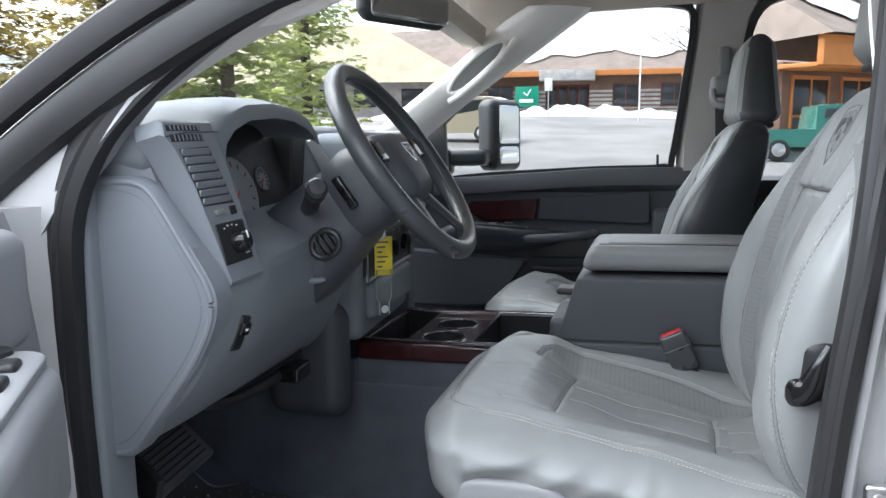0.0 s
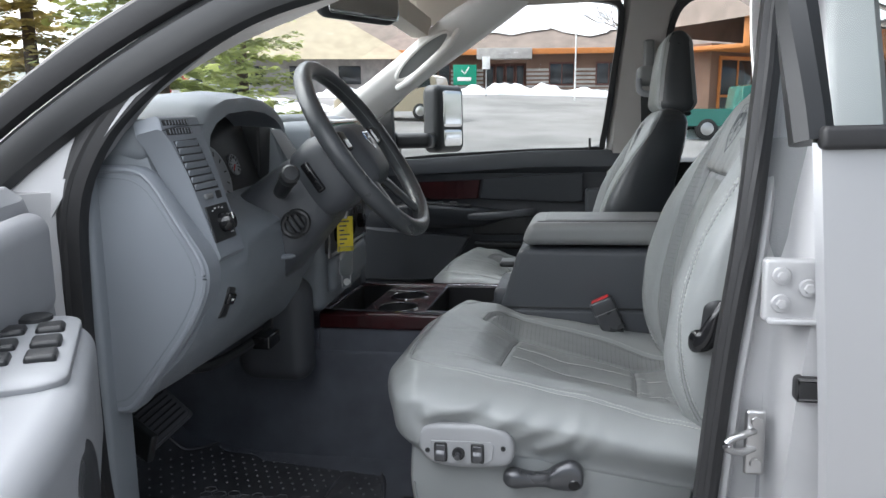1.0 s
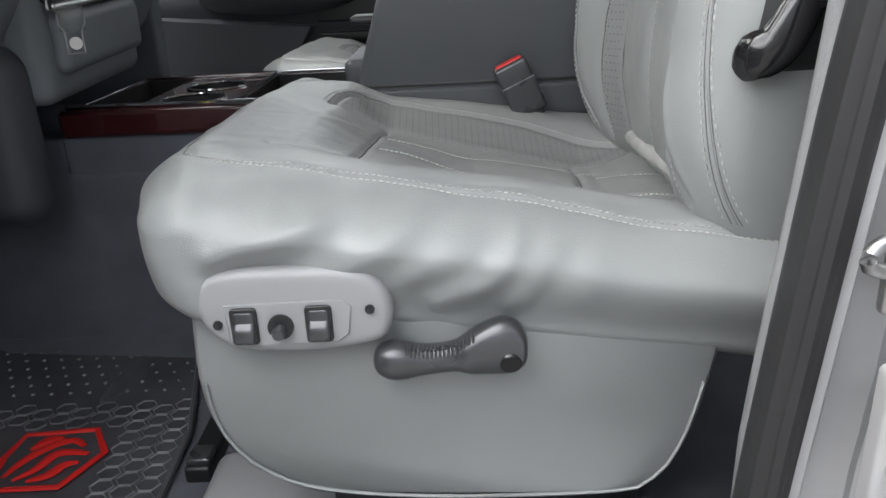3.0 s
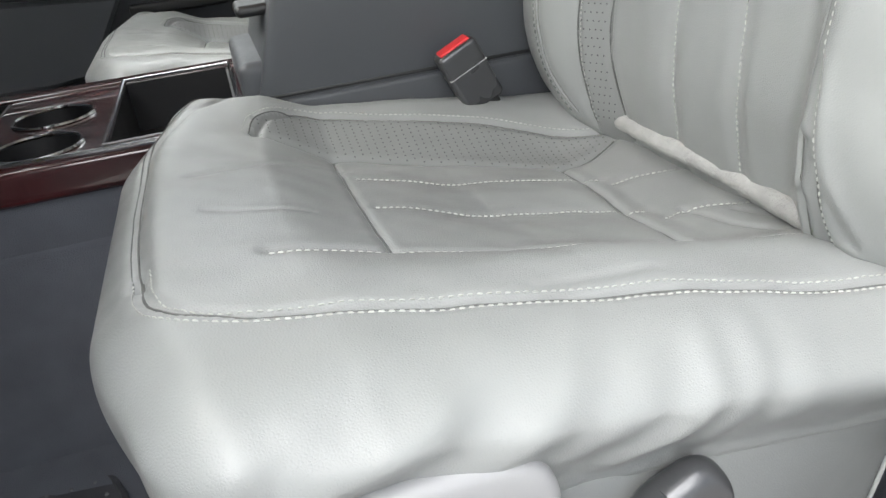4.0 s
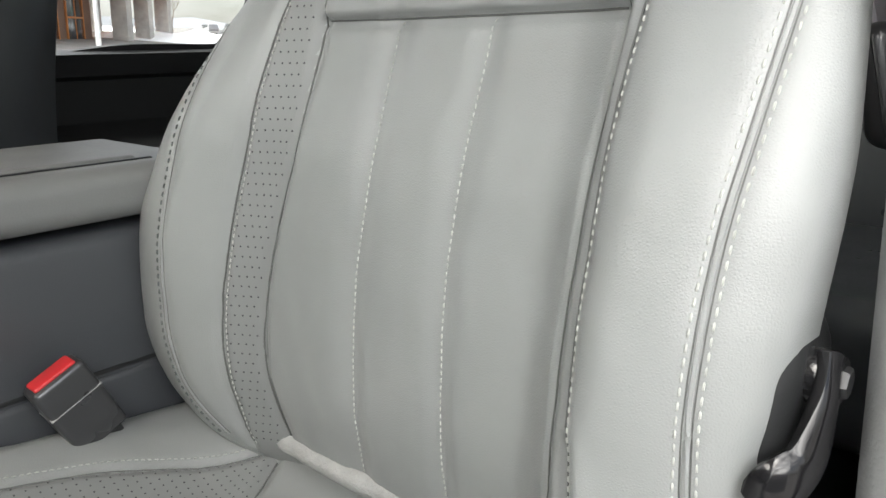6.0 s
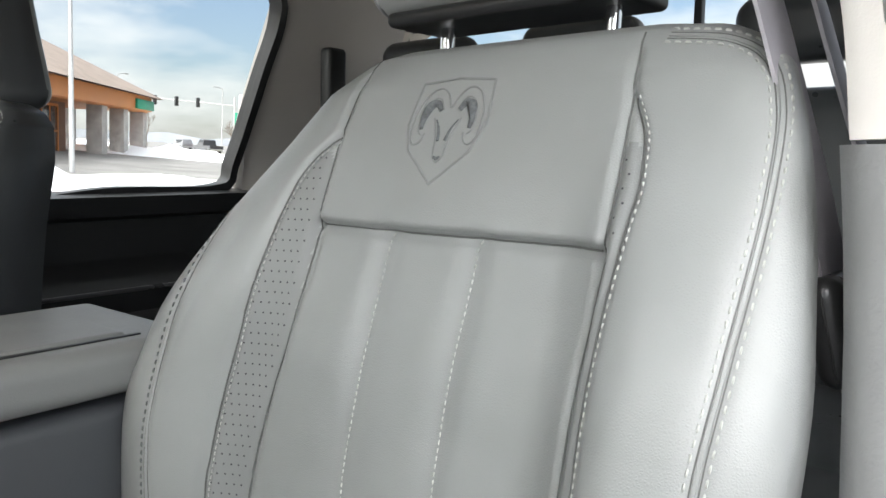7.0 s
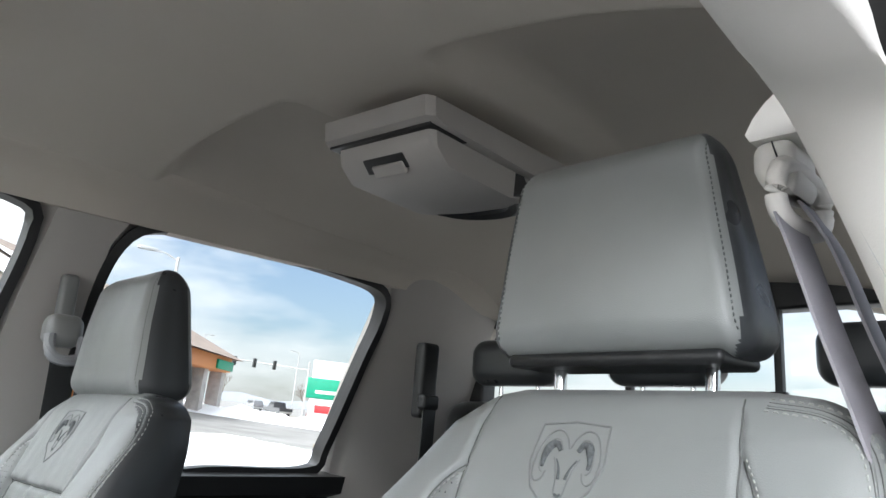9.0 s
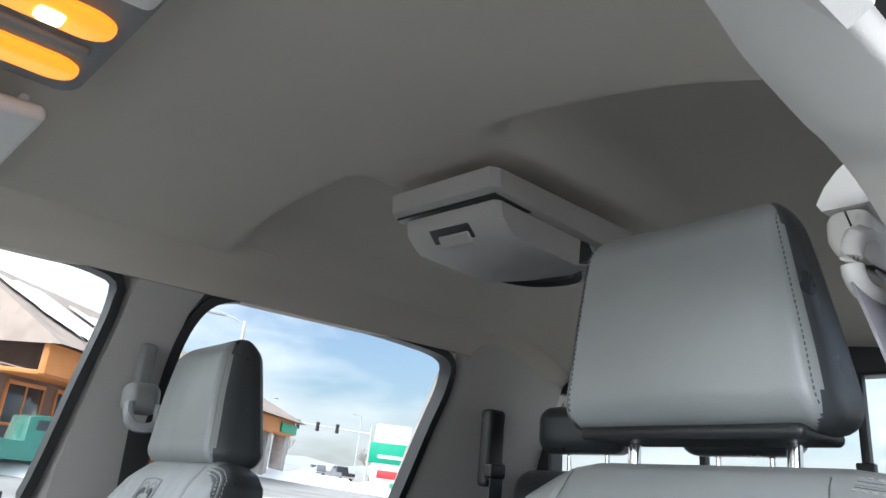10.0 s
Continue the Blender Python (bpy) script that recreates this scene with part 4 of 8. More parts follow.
# seat belt buckle between cushion and console
bk = thing("belt_buckle", (0.23, 1.51, 1.1), "grey seat belt buckle with a red release button", "seat belt buckle")
ax = Vector((-0.42, 0.0, 0.9)).normalized()
bmat = Matrix.Translation((0.159, 1.506, 1.198)) @ Matrix(((ax.z, 0, ax.x, 0), (0, 1, 0, 0), (-ax.x, 0, ax.z, 0), (0, 0, 0, 1)))
buckle = part("buckle_body", moved(rbox((-0.024, -0.0135, -0.075), (0.024, 0.0135, 0.0), 0.0055, (2, 2, 4), 3), bmat), LEVER_GREY, bk)
part("release_button", moved(rbox((-0.019, -0.0095, -0.002), (0.019, 0.0095, 0.0025), 0.002, (1, 1, 1), 2), bmat), RED, buckle, "red release button")
part("parting_line", moved(rbox((-0.0244, -0.0139, -0.0292), (0.0244, 0.0139, -0.0280), 0.0005, (1, 1, 1), 1), bmat), PANEL_PALE, buckle)
part("stalk", moved(rbox((-0.017, -0.008, -0.16), (0.017, 0.008, -0.07), 0.005, (1, 1, 1), 2), bmat), BLACK, bk, "black buckle stalk")


# ---- cab ----
MID = 1.65  # middle of the cab


def tumble(z):
    """How far the cab's side leans in at a height."""
    return float(np.interp(z, [0, 1.45, 1.6, 1.75, 1.9], [0, 0, 0.045, 0.105, 0.165]))


def sweep(path, section, up=(0, 1, 0), closed=False):
    """A bar of polygon section (a, b) along a path; b points along up."""
    p = np.array(path, float)
    m = len(p)
    rings = []
    for i in range(m):
        t = (p[(i + 1) % m] - p[i - 1]) if closed else (p[min(i + 1, m - 1)] - p[max(i - 1, 0)])
        t /= np.linalg.norm(t)
        b = np.array(up, float)
        b = b - t * b.dot(t)
        b /= np.linalg.norm(b)
        a = np.cross(b, t)
        rings.append(np.array([p[i] + a * s0 + b * s1 for s0, s1 in section]))
    if closed:
        return loft(rings + [rings[0]], True, False)
    return loft(rings, True, True)


# floor pan with a toe board
fl = [(1.5, 0.77), (-0.62, 0.77), (-0.78, 0.80), (-1.02, 1.02), (-1.14, 1.2)]
rings = []
for y in np.linspace(0.9, 2.4, 16):
    hump = 0.10 * math.exp(-((y - MID) / 0.16) ** 2)
    rings.append([(x, y, z + hump) for x, z in fl] + [(x, y, z - 0.04) for x, z in reversed(fl)])
solid("floor", flip(loft(rings)), CARPET, "dark grey carpeted cab floor", "floor", kind="structure")
solid("bulkhead", block(-1.2, -1.1, 0.88, 2.44, 0.75, 1.56, 0.01), BLACK, "black bulkhead behind the dashboard", "bulkhead", kind="structure")
for y0, y1 in ((0.86, 0.93), (2.40, 2.47)):
    solid("kick_panel", block(-1.16, -0.60, y0, y1, 0.74, 1.53, 0.01), DASH, "dark kick panel beside the footwell", "kick panel", kind="structure")
solid("sill", rbox((-0.64, 0.80, 0.70), (0.34, 0.93, 0.80), 0.02, (4, 2, 2), 4), JAMB, "silver painted door sill of the cab", "sill", kind="structure")
solid("sill_plate", rbox((-0.58, 0.84, 0.798), (0.27, 0.985, 0.812), 0.006, (6, 2, 1), 3), PLASTIC, "grey plastic scuff plate along the door sill", "sill plate", kind="structure")

solid("sill_end_trim", rbox((-0.598, 0.838, 0.82), (-0.556, 0.875, 1.19), 0.012, (2, 2, 6), 4), PANEL_PALE, "light grey plastic trim at the foot of the door opening", "trim", kind="structure")

# door opening: painted jamb, then the rubber seal
open_pts = [(-0.597, 0.86, 0.84), (-0.619, 0.85, 1.0), (-0.626, 0.845, 1.2), (-0.622, 0.84, 1.36), (-0.613, 0.84, 1.48), (-0.582, 0.845, 1.56), (-0.535, 0.858, 1.625), (-0.45, 0.88, 1.70),
            (-0.34, 0.915, 1.765), (-0.2, 0.935, 1.815), (0.0, 0.942, 1.84), (0.2, 0.94, 1.845), (0.30, 0.932, 1.83), (0.343, 0.912, 1.765), (0.338, 0.89, 1.66),
            (0.325, 0.86, 1.56), (0.312, 0.85, 1.43), (0.29, 0.85, 1.25), (0.272, 0.85, 1.05), (0.258, 0.85, 0.9), (0.235, 0.86, 0.83)]
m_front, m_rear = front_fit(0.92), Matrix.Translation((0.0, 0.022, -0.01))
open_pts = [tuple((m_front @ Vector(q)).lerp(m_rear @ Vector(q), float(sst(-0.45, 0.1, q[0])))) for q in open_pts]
loop = spline(open_pts, 150, True)
sec = [(-0.022, 0.0), (-0.02, 0.012), (-0.008, 0.017), (0.006, 0.016), (0.02, 0.012), (0.022, -0.004), (0.012, -0.02), (-0.012, -0.02)]
seal = sweep(loop, [(a, -b) for a, b in sec], (0, 1, 0), True)
mids = np.repeat(np.array(list(loop) + [loop[0]]), len(sec), 0)[:len(seal[0])]
slim = 1 - 0.36 * sst(-0.1, 0.2, mids[:, :1])
seal = (mids + (seal[0] - mids) * np.concatenate([slim, np.ones_like(slim), slim], 1), seal[1])
solid("door_seal", seal, RUBBER, "black rubber door seal round the front door opening", "door seal", kind="structure")
ridge = [p + np.array([0, -0.012, 0]) for p in loop]
solid("seal_lip", tube(ridge, 0.007, 8, True), RUBBER, "black rubber lip of the door seal", "door seal", kind="structure")

# hinge pillar and cowl in front of the opening
hp = [[(-0.62, y, z), (-0.66, y - 0.05, z), (-0.86, y - 0.055, z), (-0.86, y + 0.06, z), (-0.66, y + 0.05, z), (-0.60, y + 0.03, z)]
      for y, z in ((0.83, 0.72), (0.83, 1.0), (0.83, 1.3), (0.83, 1.42), (0.835, 1.5))]
solid("hinge_pillar", loft(hp), JAMB, "silver painted front hinge pillar of the cab", "pillar", kind="structure")
ap = []
for x, y, z, a in ((-0.86, 0.84, 1.49, 0.16), (-0.74, 0.842, 1.52, 0.13), (-0.64, 0.855, 1.60, 0.085), (-0.54, 0.875, 1.675, 0.055), (-0.42, 0.905, 1.755, 0.04), (-0.3, 0.945, 1.815, 0.034)):
    n = np.array([0.6, 0, -0.8]) if x < -0.3 else np.array([0.1, 0, -1.0])
    n /= np.linalg.norm(n)
    c = np.array([x, y, z])
    ap.append([c - n * 0.012 + (0, -0.02, 0), c + n * a + (0, -0.03, 0), c + n * a + (0, 0.02, 0), c - n * 0.012 + (0, 0.05, 0)])
solid("a_pillar", loft(ap), JAMB, "silver painted windscreen pillar of the driver's side", "pillar", kind="structure")
ws = spline([(-0.98, 0.80, 1.41), (-0.80, 0.81, 1.525), (-0.66, 0.825, 1.63), (-0.52, 0.85, 1.725), (-0.38, 0.89, 1.805), (-0.25, 0.93, 1.85)], 30)
solid("windscreen_seal", tube(ws, 0.016, 8, squash=(1.0, 1.4)), RUBBER, "black rubber windscreen seal on the pillar", "seal", kind="structure")
solid("windscreen_seal", tube(ws + np.array([0.03, 0.0, -0.045]), 0.019, 8, squash=(1.0, 1.5)), BLACK, "black door frame seal on the pillar", "seal", kind="structure")
at = spline([(-0.92, 0.96, 1.53), (-0.70, 0.955, 1.60), (-0.60, 0.955, 1.665), (-0.46, 0.975, 1.745), (-0.34, 1.0, 1.80), (-0.28, 1.015, 1.825)], 30)
solid("pillar_trim", sweep(at, [(-0.045, -0.02), (-0.02, 0.03), (0.02, 0.035), (0.05, 0.01), (0.05, -0.09), (-0.045, -0.09)], (0, 1, 0)), TRIM_PALE, "pale cloth trim along the windscreen pillar", "pillar trim", kind="structure")

# centre pillar, driver's side
bp = []
for z in np.linspace(0.72, 1.86, 16):
    k = tumble(z)
    f0 = float(np.interp(z, [0.72, 1.0, 1.25, 1.43, 1.56, 1.7, 1.86], [0.262, 0.268, 0.29, 0.312, 0.327, 0.343, 0.352]))
    g = float(np.interp(z, [0.72, 1.1, 1.3, 1.6, 1.86], [0.03, 0.03, 0.012, 0.0, 0.0]))
    y_in = min(0.9 + k, float(np.interp(z, [1.5, 1.62, 1.68, 1.755, 1.83, 1.86], [0.910, 0.918, 0.930, 0.952, 0.975, 0.985])))
    bp.append([(f0 + 0.006, 0.865 + k, z), (f0 + 0.010, 0.842 + k, z), (f0 + 0.014, 0.836 + k, z), (f0 + 0.022, 0.835 + k, z), (f0 + 0.026, 0.840 + k, z), (f0 + 0.029, 0.850 + k, z), (f0 + 0.036 + g, 0.853 + k, z), (f0 + 0.043 + g, 0.848 + k, z), (f0 + 0.048 + g, 0.832 + k, z), (f0 + 0.053 + g, 0.816 + k, z), (f0 + 0.060 + g, 0.806 + k, z), (f0 + 0.075, 0.795 + k, z), (0.45, 0.79 + k, z), (0.47, 0.83 + k, z), (0.47, y_in, z), (f0 + 0.02, y_in, z)])
jamb = solid("centre_pillar", loft(bp), JAMB, "silver painted centre pillar with hinges and latch striker", "pillar", kind="structure", angle=50)
low_trim = []
for z in np.linspace(0.78, 1.545, 18):
    f0 = float(np.interp(z, [0.72, 1.0, 1.08, 1.31, 1.5, 1.6], [0.262, 0.264, 0.27, 0.292, 0.31, 0.305]))
    m_ = float(np.interp(z, [0.78, 1.2, 1.45, 1.543, 1.606], [0.946, 0.950, 0.964, 0.972, 0.981]))
    low_trim.append([(f0, 0.892, z), (f0 - 0.003, m_ - 0.026, z), (f0 + 0.002, m_ - 0.012, z), (f0 + 0.014, m_ - 0.002, z), (f0 + 0.03, m_, z), (0.45, m_ + 0.002, z), (0.475, m_ - 0.01, z), (0.475, 0.88, z)])
# the upper trim sweeps from the pillar forwards into the roof side
sail_in = spline([(0.352, 0.966, 1.538), (0.356, 0.974, 1.60), (0.36, 0.988, 1.655), (0.36, 1.012, 1.73), (0.36, 1.040, 1.806), (0.35, 1.051, 1.833), (0.323, 1.051, 1.838), (0.281, 1.050, 1.845), (0.242, 1.049, 1.852), (0.20, 1.048, 1.861), (0.165, 1.045, 1.873), (0.10, 1.04, 1.885), (0.02, 1.04, 1.885)], 60)
sail_out = spline([(0.322, 0.895, 1.538), (0.320, 0.906, 1.60), (0.318, 0.922, 1.655), (0.318, 0.945, 1.73), (0.302, 0.958, 1.785), (0.268, 0.962, 1.80), (0.235, 0.963, 1.807), (0.20, 0.966, 1.81), (0.165, 0.967, 1.812), (0.13, 0.967, 1.813), (0.10, 0.967, 1.814), (0.06, 0.967, 1.814), (0.0, 0.967, 1.814)], 60)
sail = []
for i in range(60):
    o_, i_ = sail_out[i], sail_in[i]
    along = sail_in[min(i + 1, 59)] - sail_in[max(i - 1, 0)]
    b_ = np.cross(along, i_ - o_)
    b_ /= np.linalg.norm(b_)
    b_ *= 1 if b_.dot(np.array((0.0, 1.0, 1.5)) - i_) > 0 else -1
    b_ *= 0.2 + 0.8 * float(sst(0.345, 0.28, i_[0]))
    w_ = i_ - o_
    sail.append([o_ - b_ * 0.012, o_, o_ + w_ * 0.03 + b_ * 0.004, o_ + w_ * 0.2 + b_ * 0.006, o_ + w_ * 0.26 + b_ * 0.010, o_ + w_ * 0.6 + b_ * 0.016, o_ + w_ * 0.85 + b_ * 0.012, o_ + w_ * 0.96 + b_ * 0.005, i_, i_ - b_ * 0.03, o_ + w_ * 0.2 - b_ * 0.03])
solid("pillar_trim", loft(sail), TRIM_PALE, "pale upper trim of the centre pillar sweeping into the roof side", "pillar trim", kind="structure", angle=60)
solid("pillar_trim", loft(low_trim), PILLAR_GREY, "grey lower trim of the centre pillar", "pillar trim", kind="structure")

# rear door of the driver's side, closed, outer skin with belt moulding and window
rd = thing("rear_door", (0.9, 0.72, 0.7), "closed silver rear door with black belt moulding", "car door")
sk = []
for z in np.linspace(0.62, 1.555, 10):
    bulge = 0.018 * math.sin((z - 0.62) / 0.935 * math.pi)
    x0 = float(np.interp(z, [0.62, 1.2, 1.555], [0.385, 0.372, 0.352]))
    sk.append([(x0, 0.735 - bulge, z), (x0 - 0.003, 0.728 - bulge, z), (x0 + 0.004, 0.722 - bulge, z), (1.42, 0.715 - bulge, z), (1.42, 0.80, z), (x0 + 0.02, 0.78, z)])
part("door_skin", loft(sk), SILVER, rd, angle=30)
part("belt_moulding", rbox((0.353, 0.708, 1.548), (1.42, 0.735, 1.572), 0.006, (6, 1, 1), 2), RUBBER, rd, "black belt moulding")
fr = spline([(0.352, 0.74, 1.555), (0.342, 0.765, 1.66), (0.34, 0.80, 1.76), (0.36, 0.83, 1.84), (0.6, 0.85, 1.87), (1.2, 0.85, 1.86), (1.42, 0.80, 1.75)], 40)
part("window_frame", tube(fr, 0.022, 8), BLACK, rd, "black window frame")
part("window_glass", (np.array([(0.37, 0.735, 1.565), (1.4, 0.735, 1.565), (1.4, 0.83, 1.83), (0.37, 0.83, 1.83)]), [(0, 1, 2, 3)]), GLASS_TINT, rd)

# hinge plates of the rear door, on the centre pillar
def hinge(z0, z1, x0, x1, bolts):
    k = 0.803
    h = part("hinge_plate", rbox((x0, k - 0.008, z0), (x1, k + 0.01, z1), 0.005, (3, 1, 3), 3), JAMB, jamb)
    part("rim", rbox((x0 + 0.004, k - 0.017, z0 - 0.001), (x1, k - 0.002, z0 + 0.006), 0.0025, (2, 1, 1), 2), JAMB, h)
    for bx, bz in bolts:
        part("bolt", join(lathe([(0.0, 0.0), (0.0095, 0.0), (0.0105, 0.002), (0.0105, 0.006)], (bx, k - 0.0125, bz), (0, 1, 0), 20), lathe([(0.0, 0.0), (0.0052, 0.0), (0.0058, 0.001), (0.0058, 0.006)], (bx, k - 0.017, bz), (0, 1, 0), 6)), JAMB, h)
    return h


hinge(1.35, 1.424, 0.325, 0.398, ((0.343, 1.405), (0.343, 1.373), (0.372, 1.391)))
low_hinge = hinge(1.03, 1.128, 0.312, 0.398, ((0.330, 1.103), (0.327, 1.068)))
part("ledge", rbox((0.322, 0.776, 1.122), (0.40, 0.80, 1.130), 0.003, (2, 1, 1), 2), JAMB, low_hinge)
part("hinge_pin", join(lathe([(0.0, 0.0), (0.0085, 0.0), (0.0085, 0.034), (0.0, 0.034)], (0.392, 0.782, 1.085), (0, 0, 1), 18), lathe([(0.0, 0.0), (0.012, 0.0), (0.012, 0.005), (0.0, 0.005)], (0.392, 0.782, 1.083), (0, 0, 1), 18), lathe([(0.0, 0.0), (0.012, 0.0), (0.012, 0.004), (0.0, 0.006)], (0.392, 0.782, 1.130), (0, 0, 1), 18)), SATIN_METAL, low_hinge, "bright hinge pin")
teeth = [((0.021 if i % 2 else 0.0245) * math.cos(a), (0.021 if i % 2 else 0.0245) * math.sin(a)) for i, a in enumerate(np.linspace(0, 2 * math.pi, 28, endpoint=False))]
part("toothed_plate", moved(prism([(a, b * 0.7) for a, b in teeth], 2, -0.002, 0.002, 0.0006), Matrix.Translation((0.385, 0.780, 1.072)) @ pose(0, 0, 0, 28, 0, 0)), PANEL_PALE, low_hinge, "pale toothed check plate")
part("spring", tube([(0.392 + 0.010 * math.cos(a), 0.782 + 0.010 * math.sin(a), 1.036 + 0.0032 * a / math.pi) for a in np.linspace(0, 12 * math.pi, 96)], 0.0016, 6), BLACK, low_hinge, "black check spring")
st = thing("door_striker", (0.31, 0.84, 1.19), "bright metal door striker loop on the centre pillar", "striker")
part("plate", rbox((0.318, 0.826, 1.148), (0.342, 0.836, 1.232), 0.005, (1, 1, 2), 3), SATIN_METAL, st)
part("loop", tube(spline([(0.33, 0.83, 1.205), (0.315, 0.812, 1.207), (0.296, 0.806, 1.2), (0.294, 0.806, 1.19), (0.31, 0.812, 1.184), (0.33, 0.83, 1.182)], 24), 0.0045, 10), SATIN_METAL, st)
for z in (1.165, 1.218):
    part("screw", lathe([(0, 0), (0.006, 0), (0.007, 0.003)], (0.331, 0.8225, z), (0, 1, 0), 14), SATIN_METAL, st)
la = thing("door_stop", (0.38, 0.8, 1.27), "black rubber stop on the pillar", "door stop")
part("stop_body", rbox((0.362, 0.785, 1.258), (0.41, 0.806, 1.288), 0.006, (2, 1, 2), 3), RUBBER, la)
part("stop_rim", tube([(0.365, 0.787, 1.262), (0.365, 0.787, 1.285), (0.405, 0.787, 1.285), (0.405, 0.787, 1.262)], 0.003, 6, True), BLACK_GLOSS, la)

# headliner, one sheet, with the shallow well in its rear half
nx, ny = 230, 60
hl = []
for i in range(nx + 1):
    x = -0.42 + 1.92 * i / nx
    row = []
    for j in range(ny + 1):
        u = -1 + 2 * j / ny
        y = MID + u * 0.66
        z = 2.0 - 0.097 * abs(u) ** 3.0 - 0.02 * u * u
        z -= 0.055 * float(sst(-0.05, -0.42, x)) ** 1.3
        z -= 0.10 * float(sst(1.15, 1.5, x))
        well = float(sst(0.362, 0.40, x)) * float(sst(0.88, 0.64, abs(u))) * float(sst(0.20, 0.27, abs(u + 0.02))) * float(sst(1.25, 1.0, x))
        z += 0.055 * well * (1 - 0.45 * float(sst(0.45, 0.8, x)))
        row.append((x, y, z))
    hl.append(row)
top_ = [[(x, y, z + 0.03) for x, y, z in r] for r in hl]
rings = [list(r) + list(reversed(t)) for r, t in zip(hl, top_)]
solid("ceiling", loft(rings), HEADLINER, "taupe cloth headliner of the cab", "ceiling", kind="structure", angle=60)
solid("roof", flip(loft([[(x, MID + u * (0.78 if abs(u) < 1 else 0.8), 2.12 - 0.08 * abs(u) ** 3 - (0.1 * float(sst(-0.2, -0.5, x))) - 0.06 * float(sst(1.3, 1.6, x))) for u in np.linspace(-1, 1, 14)] + [(x, MID + u * 0.74, 2.08 - 0.1 * abs(u) ** 3 - (0.1 * float(sst(-0.2, -0.5, x))) - 0.08 * float(sst(1.3, 1.6, x))) for u in np.linspace(1, -1, 14)] for x in np.linspace(-0.5, 1.6, 24)])), SILVER, "silver painted roof of the cab", "roof", kind="structure")
rail = []
for x in np.linspace(-0.34, 0.07, 12):
    d = 0.03 * float(sst(-0.1, -0.34, x)) + 0.07 * max(0.0, x - 0.16)
    rail.append([(x, 0.962 - d, 1.788 - 2.2 * d), (x, 0.972 - d, 1.782 - 2.2 * d), (x, 1.005 - d, 1.826 - 2.2 * d), (x, 1.05 - d, 1.872 - 2.1 * d), (x, 1.072 - d, 1.893 - 2 * d), (x, 1.084 - d, 1.908 - 2 * d), (x, 1.10 - d, 1.94 - 2 * d), (x, 0.94 - d, 1.905 - 2 * d)])
solid("roof_rail", loft(rail), TRIM_PALE, "pale trim of the roof rail above the driver's door", "roof rail", kind="structure")
cove = []
for x in np.linspace(-0.38, 1.5, 40):
    d = 0.055 * float(sst(-0.05, -0.42, x)) ** 1.3 + 0.10 * float(sst(1.15, 1.5, x))
    cove.append([(x, y, z - d) for y, z in ((2.215, 2.03), (2.24, 2.0035), (2.262, 1.989), (2.28, 1.971), (2.293, 1.953), (2.304, 1.934), (2.36, 1.94), (2.36, 2.05), (2.215, 2.05))])
solid("roof_rail", loft(cove), HEADLINER, "headliner cloth curving down to the passenger windows", "roof rail", kind="structure", angle=60)

# passenger side: door panels with window openings
S0 = 2.46  # inner face of the passenger doors


def side(x, z, off=0.0):
    return (x, S0 - tumble(z) + off, z)


pd = thing("passenger_door", (-0.1, S0, 0.8), "closed passenger door with dark panel and burgundy wood strip", "car door")
pan = []
for z, o in ((0.78, 0.02), (0.9, 0.0), (1.05, 0.0), (1.15, 0.01), (1.24, -0.005), (1.27, 0.0), (1.3, 0.02), (1.4, 0.02), (1.42, -0.005), (1.45, -0.01), (1.468, 0.0), (1.472, 0.03)):
    pan.append([(-0.72, S0 + o, z - 0.03 * (z > 1.4)), (-0.4, S0 + o, z - 0.02 * (z > 1.4)), (0.0, S0 + o, z), (0.29, S0 + o, z), (0.29, S0 + 0.1, z), (-0.72, S0 + 0.1, z - 0.03 * (z > 1.4))])
door_p = part("door_panel", loft(pan), DOOR_DARK, pd, "slate plastic door panel")
second_material(door_p, CONSOLE, lambda c: c.z > 1.39)
part("wood_strip", prism([(-0.42, 1.35), (-0.40, 1.375), (-0.18, 1.382), (-0.19, 1.322), (-0.36, 1.318)], 1, S0 + 0.02, S0 - 0.002, 0.004), WOOD, pd, "glossy burgundy wood strip")
part("insert", prism([(-0.175, 1.384), (0.15, 1.40), (0.165, 1.395), (0.165, 1.315), (0.15, 1.308), (-0.185, 1.322)], 1, S0 + 0.02, S0 - 0.001, 0.004), DOOR_DARK, pd, "dark leather insert")
pod = []
for x, top, low, out in ((-0.50, 1.295, 1.25, 0.03), (-0.46, 1.308, 1.235, 0.05), (-0.40, 1.312, 1.228, 0.062), (-0.30, 1.305, 1.225, 0.066), (-0.19, 1.295, 1.23, 0.062), (-0.13, 1.288, 1.24, 0.03), (-0.10, 1.285, 1.25, 0.012)):
    pod.append([(x, S0 + 0.02, top), (x, S0 - out + 0.012, top), (x, S0 - out + 0.003, top - 0.004), (x, S0 - out, top - 0.012), (x, S0 - out + 0.006, (top + low) / 2), (x, S0 - out * 0.5, low + 0.006), (x, S0 + 0.02, low)])
pod_ = part("armrest", loft(pod), DOOR_DARK, pd, "dark armrest with a switch pod", 60)
part("switch_plate", moved(rbox((-0.10, -0.02, -0.003), (0.10, 0.02, 0.004), 0.003, (2, 1, 1), 2), Matrix.Translation((-0.31, S0 - 0.034, 1.307)) @ pose(0, 0, 0, 0, 3.5, 0)), BLACK, pod_)
for x in (-0.37, -0.32, -0.27):
    part("window_switch", rbox((x - 0.014, S0 - 0.046, 1.305), (x + 0.014, S0 - 0.03, 1.316), 0.003, (1, 1, 1), 2), LEVER_GREY, pod_)
